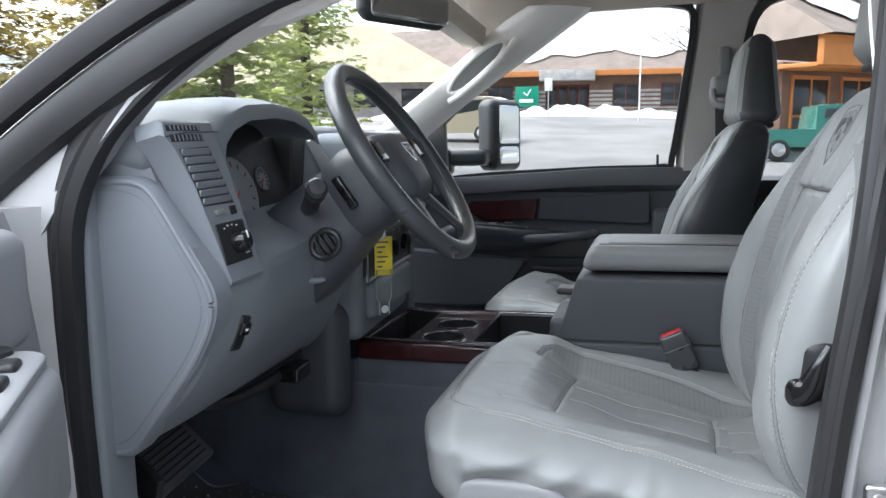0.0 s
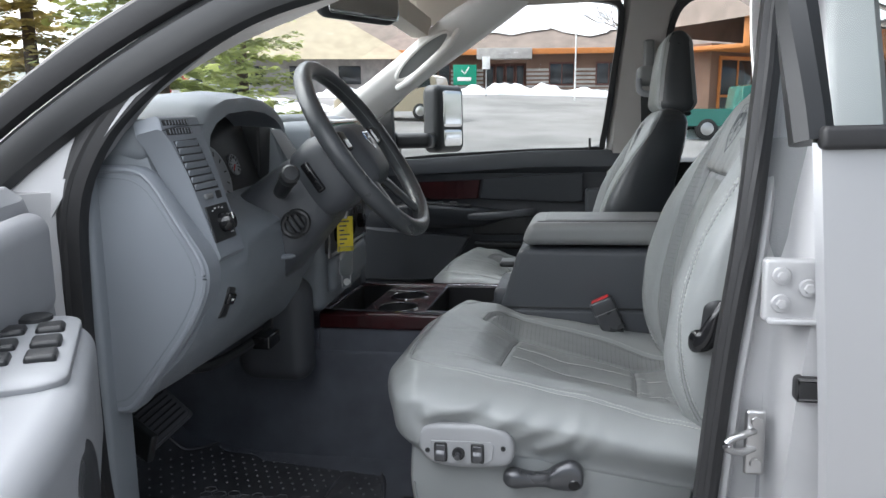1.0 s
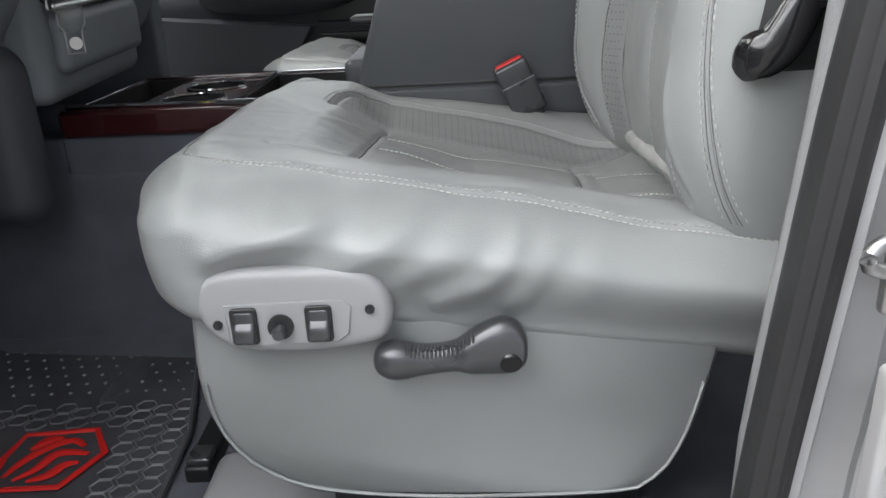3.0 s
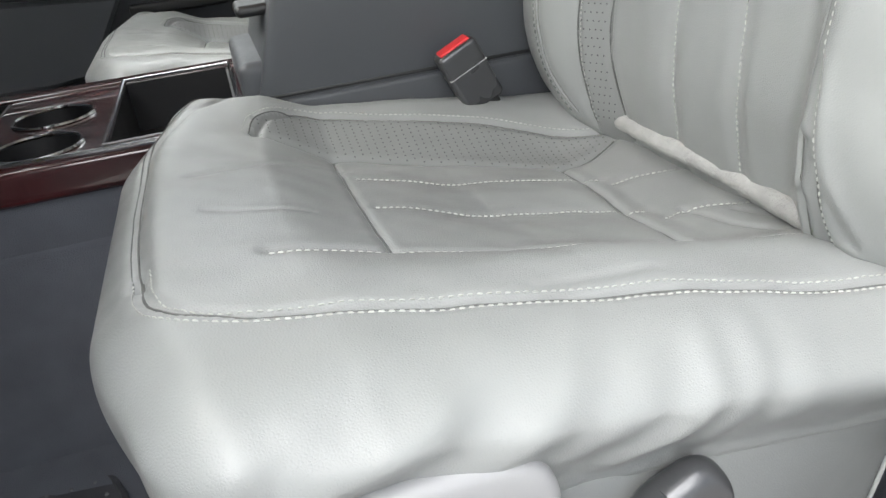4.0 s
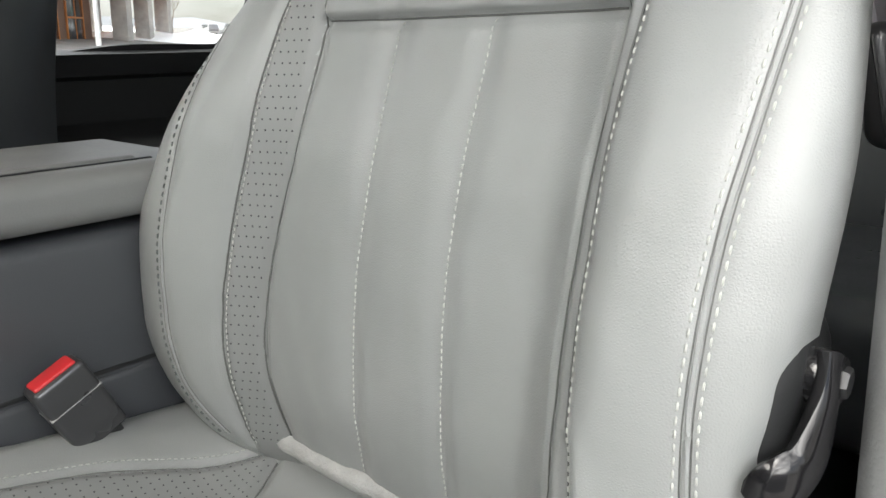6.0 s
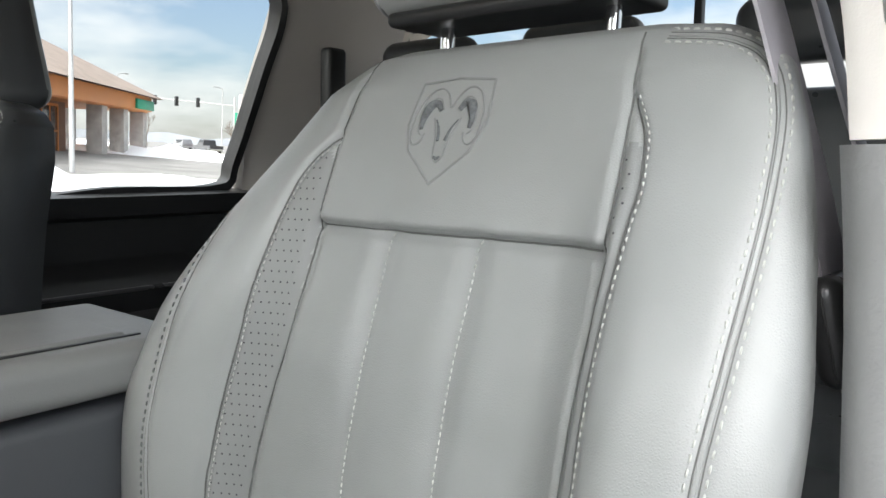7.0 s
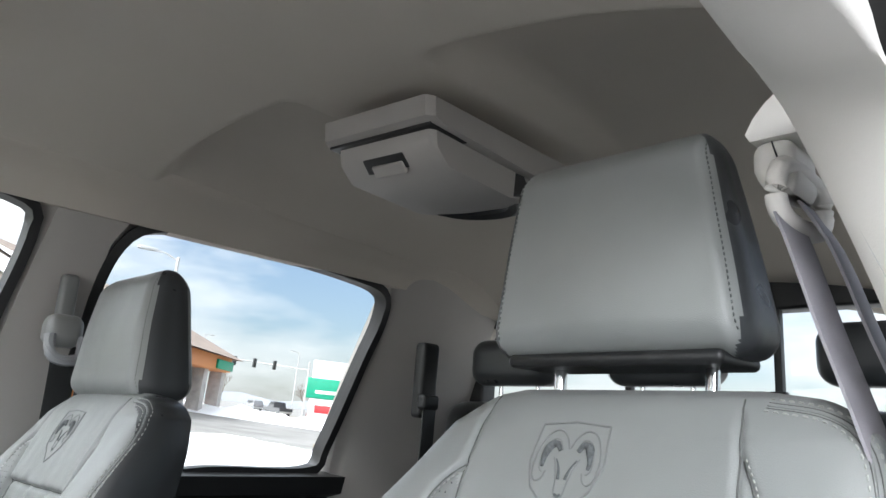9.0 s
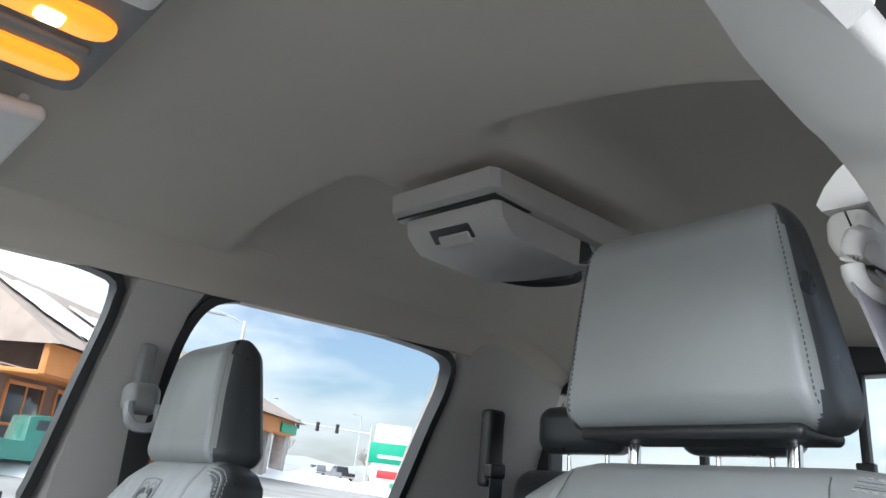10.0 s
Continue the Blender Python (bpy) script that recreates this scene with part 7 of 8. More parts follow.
# ---- overhead ----
oc = thing("overhead_console", (0.568, MID, 1.9), "taupe folding ceiling screen unit above the seats", "ceiling console")
ocp = [(0.418, 1.975), (0.423, 1.948), (0.436, 1.942), (0.718, 1.93), (0.738, 1.975)]
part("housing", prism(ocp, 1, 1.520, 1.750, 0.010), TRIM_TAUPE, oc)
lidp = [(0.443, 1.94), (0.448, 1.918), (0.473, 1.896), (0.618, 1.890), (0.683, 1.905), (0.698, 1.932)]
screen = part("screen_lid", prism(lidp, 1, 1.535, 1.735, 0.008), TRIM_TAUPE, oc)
part("latch_recess", moved(rbox((-0.003, -0.042, -0.012), (0.003, 0.042, 0.012), 0.003, (1, 3, 1), 2), Matrix.Translation((0.458, 1.637, 1.910)) @ pose(0, 0, 0, 0, -45, 0)), BLACK, screen)
part("latch", moved(rbox((-0.005, -0.035, -0.010), (0.003, 0.03, 0.010), 0.004, (1, 3, 1), 3), Matrix.Translation((0.464, 1.635, 1.903)) @ pose(0, 0, 0, 0, -45, 0)), TRIM_TAUPE, screen)
# black sheet laid into the joint, standing in for the shadow there
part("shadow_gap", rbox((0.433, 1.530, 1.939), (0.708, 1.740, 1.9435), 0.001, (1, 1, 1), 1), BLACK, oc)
part("rear_pad", tube(spline([(0.618, 1.535, 1.915), (0.688, 1.585, 1.915), (0.708, 1.635, 1.915), (0.688, 1.7, 1.915), (0.618, 1.735, 1.915)], 20), 0.018, 8), BLACK, oc, "black rear grip")

ml = thing("map_lamp", (-0.13, 1.72, 1.97), "grey ceiling console with two lit amber map lamps", "ceiling lamp")
part("housing", rbox((-0.36, 1.47, 1.955), (-0.025, 1.80, 1.992), 0.03, (4, 4, 1), 5), PLASTIC, ml)
for y in (1.585, 1.71):
    ln = part("lens", rbox((-0.165, y - 0.03, 1.944), (-0.045, y + 0.03, 1.962), (0.03, 0.026, 0.008), (3, 2, 1), 6), AMBER, ml, "lit amber lens")
part("bulb", rbox((-0.115, 1.572, 1.940), (-0.09, 1.598, 1.948), 0.006, (1, 1, 1), 3), BULB, ml, "glowing bulb")
part("button_bar", rbox((-0.15, 1.638, 1.948), (-0.05, 1.66, 1.957), 0.005, (1, 1, 1), 3), PLASTIC, ml)
for nm, y0, y1 in (("passenger", 1.81, 2.25), ("driver", 1.06, 1.47)):
    vz = thing("sun_visor", (-0.2, (y0 + y1) / 2, 1.93), "pale cloth sun visor folded up against the headliner", "sun visor", "sun visors")
    part("flap", moved(rbox((-0.19, y0, -0.011), (0.0, y1, 0.011), 0.0105, (4, 5, 1), 4), Matrix.Translation((-0.045, 0, 1.935)) @ pose(0, 0, 0, 0, -3, 0)), TRIM_PALE, vz)
    part("rod", tube([(-0.07, y0 + 0.03, 1.955), (-0.07, y1 - 0.03, 1.955)], 0.006, 8), TRIM_PALE, vz)

rv = thing("rear_view_mirror", (-0.45, MID - 0.03, 1.85), "black rear view mirror hanging from the windscreen", "rear view mirror")
rm = Matrix.Translation((-0.375, 1.60, 1.848)) @ pose(0, 0, 0, 0, 0, -28)
part("shell", moved(rbox((-0.035, -0.13, -0.038), (0.012, 0.13, 0.038), 0.03, (2, 6, 2), 6), rm), BLACK, rv)
part("mirror_glass", moved(rbox((0.0105, -0.118, -0.03), (0.0145, 0.118, 0.03), 0.01, (1, 1, 1), 3), rm), MIRROR, rv, "silvered mirror glass")
part("arm", tube([(-0.40, 1.61, 1.86), (-0.44, 1.635, 1.875), (-0.455, MID, 1.865)], 0.009, 8), BLACK, rv)

# ---- seat belts ----
def ribbon(path, width, across, thick=0.0012):
    p = spline(path, 40)
    a = np.array(across, float)
    a /= np.linalg.norm(a)
    rings = []
    for i in range(len(p)):
        t = p[min(i + 1, len(p) - 1)] - p[max(i - 1, 0)]
        n = np.cross(t, a)
        n /= np.linalg.norm(n)
        rings.append([p[i] + a * width / 2 + n * thick, p[i] - a * width / 2 + n * thick, p[i] - a * width / 2 - n * thick, p[i] + a * width / 2 - n * thick])
    return loft(rings)


sb = thing("seat_belt", (0.38, 1.0, 1.4), "grey seat belt hanging from the centre pillar", "seat belt")
up_ = Matrix.Translation((0.048, -0.004, 0.006))
slider_ = loft([[(x_, 1.052 + 0.5 * (z_ - 1.83), z_), (x_, y_, z_), (x1_, y_, z_), (x1_, 1.052 + 0.5 * (z_ - 1.83), z_)] for z_, y_, x_, x1_ in ((1.826, 1.100, 0.352, 0.41), (1.832, 1.103, 0.35, 0.412), (1.845, 1.096, 0.35, 0.412), (1.858, 1.086, 0.352, 0.41), (1.87, 1.076, 0.358, 0.404))])
part("slider", moved(flip(slider_), up_), TRIM_PALE, sb, "pale height adjuster cap", 60)
cover_ = rbox((0.352, 1.066, 1.778), (0.412, 1.101, 1.826), 0.012, (4, 3, 4), 5)
cover_[0][:, 1] -= 0.012 * np.clip((1.80 - cover_[0][:, 2]) / 0.022, 0, 1) * (cover_[0][:, 1] > 1.08)
cv_ = part("anchor_cover", moved(cover_, up_), TRIM_PALE, sb, "pale anchor cover")
part("parting_line", moved(tube([(0.3515, 1.082, 1.822), (0.3515, 1.076, 1.80), (0.3525, 1.074, 1.785)], 0.0008, 5), up_), BLACK, cv_)
part("guide_loop", moved(tube(spline([(0.352, 1.074, 1.80), (0.346, 1.078, 1.785), (0.346, 1.078, 1.768), (0.356, 1.076, 1.757), (0.38, 1.073, 1.754), (0.41, 1.07, 1.757), (0.42, 1.068, 1.77), (0.418, 1.068, 1.79), (0.40, 1.072, 1.80)], 36, True), 0.0085, 10, True), up_), TRIM_PALE, sb, "pale belt guide loop")
part("webbing", ribbon([(0.414, 1.075, 1.773), (0.404, 1.06, 1.733), (0.401, 1.042, 1.672), (0.401, 1.024, 1.614), (0.403, 1.0, 1.53), (0.402, 0.983, 1.466)], 0.046, (0.996, -0.095, 0.02)), WEB, sb)
part("webbing", ribbon([(0.442, 1.068, 1.782), (0.44, 1.046, 1.742), (0.44, 1.025, 1.677), (0.442, 1.003, 1.61), (0.446, 0.965, 1.47), (0.45, 0.958, 1.30), (0.45, 0.956, 1.0)], 0.046, (0.985, 0.05, 0.02)), WEB, sb)
tgm = Matrix.Translation((0.395, 0.978, 1.442)) @ pose(0, 0, 0, -14, 0, 0)
tg = part("tongue", moved(rbox((-0.03, -0.0115, -0.032), (0.03, 0.0115, 0.032), 0.0112, (3, 1, 3), 6), tgm), LEVER_GREY, sb, "grey rounded belt tongue")
part("mould_line", moved(tube([(-0.0305, 0.0, -0.026), (-0.0308, 0.0, 0.026)], 0.0009, 5), tgm), BLACK, tg)
part("tongue_plate", moved(rbox((-0.012, 0.001, -0.09), (0.012, 0.0035, -0.028), 0.0008, (1, 1, 1), 1), tgm), SATIN_METAL, tg)
part("webbing", ribbon([(0.40, 0.972, 1.45), (0.402, 0.966, 1.40), (0.405, 0.958, 1.3), (0.40, 0.955, 1.1), (0.39, 0.95, 0.85)], 0.046, (0.97, 0.1, 0.0)), WEB, sb)
pbelt = thing("seat_belt", (0.38, 2.3, 1.4), "grey seat belt hanging from the passenger centre pillar", "seat belt")
part("slider", rbox((0.352, 2.285, 1.72), (0.384, 2.312, 1.82), 0.010, (2, 1, 2), 4), PLASTIC, pbelt)
part("anchor_cover", rbox((0.33, 2.245, 1.68), (0.395, 2.30, 1.74), 0.02, (2, 2, 2), 5), PLASTIC, pbelt)
part("guide_loop", tube(spline([(0.335, 2.25, 1.70), (0.34, 2.243, 1.665), (0.365, 2.24, 1.655), (0.39, 2.243, 1.665), (0.392, 2.25, 1.70)], 20), 0.010, 8), PLASTIC_PALE, pbelt)
part("webbing", ribbon([(0.365, 2.245, 1.665), (0.37, 2.26, 1.55), (0.38, 2.30, 1.35), (0.38, 2.33, 1.0)], 0.046, (1, 0.0, 0.0)), BLACK, pbelt)

# ---- rear bench ----
rb = thing("rear_bench", (1.15, MID, 0.8), "dark grey leather rear bench seat with three headrests", "rear seat")
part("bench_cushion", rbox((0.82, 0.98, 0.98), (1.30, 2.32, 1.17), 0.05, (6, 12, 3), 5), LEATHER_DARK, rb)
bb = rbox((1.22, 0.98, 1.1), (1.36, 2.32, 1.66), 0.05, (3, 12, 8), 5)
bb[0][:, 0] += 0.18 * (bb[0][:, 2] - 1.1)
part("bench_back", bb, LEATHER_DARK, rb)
for y in (1.215, MID + 0.02, 2.085):
    w = 0.135
    hd = part("rear_headrest", rbox((1.30, y - w, 1.70), (1.40, y + w, 1.82), 0.04, (3, 6, 3), 6), LEATHER_DARK, rb)
    for s in (-0.06, 0.06):
        part("post", tube([(1.36, y + s, 1.62), (1.36, y + s, 1.72)], 0.006, 10), CHROME, hd)

# ---- open driver's door ----
dd = thing("driver_door", (-0.64, 0.76, 0.7), "open driver's door with grey panel, armrest and window switches", "car door")
dm = Matrix.Translation((-0.655, 0.775, 0)) @ pose(0, 0, 0, 0, 0, -71.5)
# in the door's own frame: x from the hinge to the latch, y towards the cabin side, z up
inner = []
for z, o in ((0.70, 0.02), (0.85, 0.045), (1.1, 0.05), (1.2, 0.045), (1.3, 0.05), (1.45, 0.035), (1.5, 0.02), (1.515, 0.0)):
    inner.append([(0.02, o, z), (0.06, o + 0.012, z), (0.95, o + 0.012, z), (1.0, o, z), (1.0, -0.06, z), (0.02, -0.06, z)])
part("door_panel", moved(loft(inner), dm), PLASTIC_PALE, dd, "grey plastic door panel", 35)
part("outer_skin", moved(rbox((0.0, -0.09, 0.62), (1.02, -0.055, 1.5), 0.015, (4, 1, 4), 3), dm), SILVER, dd, "silver outer skin")
arm = rbox((0.18, 0.03, 1.22), (0.88, 0.145, 1.375), 0.03, (14, 4, 3), 6)
arm[0][:, 2] += -0.035 * np.clip((arm[0][:, 0] - 0.42) / 0.4, 0, 1) * (arm[0][:, 2] > 1.3)
arm[0][:, 1] += 0.05 * np.clip((arm[0][:, 0] - 0.2) / 0.22, 0, 1) * (arm[0][:, 1] > 0.08)
tilt_ = dm @ Matrix.Translation((0.25, 0.092, 0)) @ pose(0, 0, 0, 0, 0, 12) @ Matrix.Translation((-0.25, -0.092, 0))
arm_o = part("armrest", moved(arm, dm), PLASTIC_PALE, dd, "grey armrest")
plate = part("switch_plate", moved(rbox((0.19, 0.05, 1.366), (0.43, 0.142, 1.384), (0.03, 0.03, 0.006), (4, 2, 1), 5), tilt_), PLASTIC_PALE, dd, "pale switch plate")
for i, (sx, sy) in enumerate(((0.262, 0.078), (0.262, 0.115), (0.315, 0.076), (0.315, 0.116), (0.362, 0.076), (0.362, 0.116))):
    part("window_switch", moved(rbox((sx - 0.017, sy - 0.014, 1.379), (sx + 0.013, sy + 0.014, 1.390), 0.004 if i > 1 else 0.0052, (1, 1, 1), 3), tilt_), BLACK, plate, "black window switch")
part("mirror_pad", moved(lathe([(0.019, 0.0), (0.018, 0.005), (0.008, 0.007), (0.0, 0.007)], (0.213, 0.095, 1.383), (0, 0, 1), 24), tilt_), BLACK, plate, "black mirror adjuster")
part("pull_cup", moved(rbox((0.40, 0.188, 1.235), (0.47, 0.197, 1.33), (0.03, 0.004, 0.04), (2, 1, 2), 5), dm), LEVER_GREY, arm_o)
part("upper_panel", moved(rbox((0.08, 0.03, 1.36), (0.9, 0.075, 1.49), 0.025, (6, 2, 2), 4), dm), PLASTIC_PALE, dd)
fr_ = spline([(0.04, -0.03, 1.50), (0.12, -0.02, 1.6), (0.30, 0.03, 1.78), (0.5, 0.07, 1.86), (0.85, 0.08, 1.88), (0.97, 0.06, 1.82), (0.985, -0.02, 1.52)], 40)
part("window_frame", moved(tube(fr_, 0.022, 8), dm), BLACK, dd, "black window frame")
part("lower_pocket", moved(rbox((0.1, 0.05, 0.78), (0.85, 0.10, 0.95), 0.02, (5, 2, 2), 3), dm), PLASTIC_PALE, dd)


# ---- fit of the cab's parts, front and roof sized about the camera's eye ----
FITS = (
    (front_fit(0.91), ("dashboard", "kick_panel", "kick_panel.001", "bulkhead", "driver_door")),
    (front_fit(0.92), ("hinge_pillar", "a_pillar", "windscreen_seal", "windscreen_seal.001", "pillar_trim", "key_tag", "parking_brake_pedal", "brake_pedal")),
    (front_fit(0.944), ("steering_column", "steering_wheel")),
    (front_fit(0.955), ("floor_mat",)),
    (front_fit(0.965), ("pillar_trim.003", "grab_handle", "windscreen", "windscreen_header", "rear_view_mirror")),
    (Matrix.Translation((0, 0, 0.025)), ("floor",)),
    (Matrix.Translation((0, 0.02, 0.02)), ("sill", "sill_plate")),
    (Matrix.Translation((-0.01, -0.003, 0.006)), ("centre_console",)),
    (Matrix.Translation((0, 0.032, -0.024)), ("centre_pillar", "rear_door", "door_striker", "door_stop")),
    (Matrix.Translation((0.01, -0.004, -0.01)), ("pillar_trim.002", "seat_belt")),
    (SIDE_FIT, ("passenger_door", "passenger_rear_door", "pillar_trim.004", "rear_pillar_trim", "rear_belt_anchor")),
    (Matrix.Translation((-0.05, 0.05, 0)), ("seat_belt.001",)),
    (Matrix.Translation((-0.05, 0.07, 0.03)), ("wing_mirror",)),
    (roof_fit(1.05), ("ceiling", "overhead_console", "map_lamp", "sun_visor", "sun_visor.001")),
    (Matrix.Translation((0, -0.03, -0.03)), ("roof_rail",)),
    (Matrix.Translation((0, 0, 0.1)), ("roof",)),
)
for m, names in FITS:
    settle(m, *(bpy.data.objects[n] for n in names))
cab = set(bpy.data.objects)

# ---- outside ----
def ground_z(x, y):
    """The lot climbs gently away from the cab towards the long building."""
    r = math.hypot(x, y)
    k = float(sst(-0.75, 0.15, -x / (r + 1e-6))) * float(sst(-0.2, 0.6, y / (r + 1e-6)))
    return 2.2 * float(sst(14, 62, r)) * k - 1.0 * float(sst(30, 120, r)) * (1 - k) * 0.3


ASPHALT = mat("salted_asphalt", (0.205, 0.198, 0.19), 0.85, grain=0.5, grain_scale=40, vary=0.25, vary_scale=0.35)
SNOW = mat("snow", (0.82, 0.84, 0.87), 0.7, grain=0.6, grain_scale=6, vary=0.05, vary_scale=0.5)
BRICK = mat("brown_brick", (0.20, 0.12, 0.085), 0.85, grain=0.3, grain_scale=20, vary=0.15, vary_scale=1.0)
STONE = mat("pale_stone", (0.42, 0.40, 0.38), 0.85, grain=0.4, grain_scale=10, vary=0.2, vary_scale=2.0)
ORANGE = mat("orange_fascia", (0.55, 0.20, 0.05), 0.6, vary=0.06)
SHINGLE = mat("brown_shingle", (0.24, 0.19, 0.16), 0.9, grain=0.5, grain_scale=8, vary=0.15, vary_scale=1.2)
SHINGLE_TAN = mat("tan_shingle", (0.44, 0.37, 0.26), 0.9, grain=0.5, grain_scale=8, vary=0.12, vary_scale=1.2)
DARK_GLASS = mat("dark_window", (0.03, 0.035, 0.04), 0.12)
DOOR_RED = mat("dark_red_door", (0.11, 0.035, 0.025), 0.5)
GREEN = mat("green_sign", (0.0, 0.26, 0.15), 0.5)
GALV = mat("galvanised_pole", (0.45, 0.45, 0.45), 0.5, 0.5)
BARK = mat("bark", (0.12, 0.085, 0.06), 0.9, grain=0.8, grain_scale=30, vary=0.25, vary_scale=6)
NEEDLE = mat("spruce_needles", (0.24, 0.285, 0.11), 0.7, vary=0.35, vary_scale=1.3)
leafy(NEEDLE, (0.56, 0.61, 0.22))
NEEDLE_DRY = mat("dry_needles", (0.34, 0.29, 0.12), 0.75, vary=0.35, vary_scale=1.3)
leafy(NEEDLE_DRY, (0.55, 0.46, 0.18))
DRY_GRASS = mat("dry_verge", (0.25, 0.21, 0.14), 0.95, grain=0.8, grain_scale=12, vary=0.25, vary_scale=0.3)
# the haze of distance is put into the ridge's pale colour
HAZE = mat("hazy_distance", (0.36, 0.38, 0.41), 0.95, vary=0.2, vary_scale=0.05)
TYRE = mat("tyre", (0.02, 0.02, 0.02), 0.8)

gv, gf = [], []
rad_ = [0.0, 4, 8, 12, 16, 20, 25, 30, 36, 43, 52, 62, 75, 95, 130, 200, 400, 900, 2500]
na = 96
gv.append((0, 0, 0))
for r in rad_[1:]:
    for j in range(na):
        a = 2 * math.pi * j / na
        gv.append((r * math.cos(a), r * math.sin(a), ground_z(r * math.cos(a), r * math.sin(a))))
for j in range(na):
    gf.append((0, 1 + j, 1 + (j + 1) % na))
for i in range(len(rad_) - 2):
    for j in range(na):
        a, b = 1 + i * na, 1 + (i + 1) * na
        gf.append((a + j, b + j, b + (j + 1) % na, a + (j + 1) % na))
solid("ground", (np.array(gv), gf), ASPHALT, "grey asphalt parking lot and road", "ground", kind="structure", angle=80)


def at_dir(az, d):
    """A place at an azimuth (degrees to the right of straight across the cab) and distance from the cab."""
    x, y = d * math.sin(radians(az)), d * math.cos(radians(az))
    return x, y, ground_z(x, y)


def snow_bank(az, d, length, width, height, seed, turn=0):
    rnd = random.Random(seed)
    x, y, z = at_dir(az, d)
    nu, nv = 40, 14
    rows = []
    ph = rnd.random() * 50
    for i in range(nu + 1):
        u = -1 + 2 * i / nu
        row = []
        for j in range(nv + 1):
            v = -1 + 2 * j / nv
            h = height * max(0, 1 - abs(u) ** 4) * max(0, 1 - v * v) * (0.6 + 0.7 * noise.noise((u * 5 + ph, v * 2, 0)) + 0.3 * noise.noise((u * 14 + ph, v * 6, 3)))
            w = width * (0.75 + 0.35 * noise.noise((u * 3 + ph, 7, 1)))
            px, py = u * length / 2, v * w / 2
            a = radians(-az + turn)
            gx, gy = x + px * math.cos(a) - py * math.sin(a), y + px * math.sin(a) + py * math.cos(a)
            row.append((gx, gy, ground_z(gx, gy) + max(h, 0) - 0.02))
        rows.append(row)
    return solid("snow_bank", loft(rows, False, False), SNOW, "heap of ploughed white snow on the lot", "snow bank", "snow banks", angle=80)


def spruce(az, d, height, base, mt, seed, low=0.05):
    """A conifer: tapered trunk, whorls of drooping limbs, each set with many small needle sprays."""
    rnd = random.Random(seed)
    x, y, z = at_dir(az, d)
    tr = thing("spruce_tree", (x, y, z), "tall blue-green spruce tree behind the parked cars" if mt is NEEDLE else "half-dry yellowish conifer beside the lot", "tree", "spruce trees")
    part("trunk", lathe([(0.22, 0), (0.17, height * 0.3), (0.09, height * 0.7), (0.015, height)], (x, y, z), (0, 0, 1), 9), BARK, tr)
    v, f = [], []
    n_wh = int(height / 0.42)
    for i in range(n_wh):
        q = (i + 0.3) / n_wh
        h = height * (low + (1 - low) * q)
        reach = base * (1 - q) ** 0.85 + 0.15
        for k in range(9):
            a = rnd.random() * 6.283
            L = reach * rnd.uniform(0.65, 1.08)
            droop = rnd.uniform(0.10, 0.35)
            steps = max(4, int(L / 0.24))
            for s in range(1, steps + 1):
                t = s / steps
                px, py = math.cos(a) * L * t, math.sin(a) * L * t
                pz = h - droop * L * t + 0.22 * L * t * t
                for c in range(6):
                    sz = rnd.uniform(0.14, 0.30) * (0.6 + 0.5 * (1 - t * 0.5))
                    b = a + rnd.uniform(-1.3, 1.3)
                    ox, oy, oz = rnd.gauss(0, 0.07), rnd.gauss(0, 0.07), rnd.gauss(0, 0.06)
                    p0 = np.array((x + px + ox, y + py + oy, z + pz + oz))
                    dv = np.array((math.cos(b), math.sin(b), rnd.uniform(-0.5, 0.25)))
                    sv = np.cross(dv, (rnd.uniform(-0.6, 0.6), rnd.uniform(-0.6, 0.6), 1.0))
                    sv /= np.linalg.norm(sv)
                    o = len(v)
                    v += [p0 - sv * sz * 0.22, p0 + dv * sz * 0.6 - sv * sz * 0.3, p0 + dv * sz * 1.15, p0 + dv * sz * 0.6 + sv * sz * 0.3, p0 + sv * sz * 0.22]
                    f.append((o, o + 1, o + 2, o + 3, o + 4))
    part("crown", (np.array(v), f), mt, tr, flat=True)
    return tr


def box_at(m, x0, x1, y0, y1, z0, z1, r=0.02):
    return moved(block(x0, x1, y0, y1, z0, z1, r, 1), m)


# long brick building across the lot, front towards the cab
BZ = 1.95
lb = thing("office_building", (-6, 58, BZ), "long brown brick building with low snow-covered roof and glazed entrance", "building")
lm = Matrix.Translation((-4.0, 57.0, BZ)) @ pose(0, 0, 0, 0, 0, 2)
part("wall", join(box_at(lm, -22, -1.8, 0, 9, -2, 2.9), box_at(lm, 1.4, 24, 0, 9, -2, 2.9), box_at(lm, -1.8, 1.4, 0, 9, 2.3, 2.9), box_at(lm, -1.8, 1.4, 0.6, 9, -2, 2.3)), BRICK, lb)
for i in range(7):
    part("stone_band", box_at(lm, -22, -1.8, -0.05, 0.0, -0.1 + i * 0.3, 0.08 + i * 0.3), STONE, lb)
    part("stone_band", box_at(lm, 1.4, 24, -0.05, 0.0, -0.1 + i * 0.3, 0.08 + i * 0.3), STONE, lb)
part("fascia", box_at(lm, -23, 25, -1.3, -1.15, 2.85, 3.25), ORANGE, lb, "orange-brown fascia board")
rf = moved(loft([[(-23, -1.25, 3.2), (-17, 5, 7.6), (-10, 12, 3.2)], [(25, -1.25, 3.2), (19, 5, 7.6), (12, 12, 3.2)]], False, False), lm)
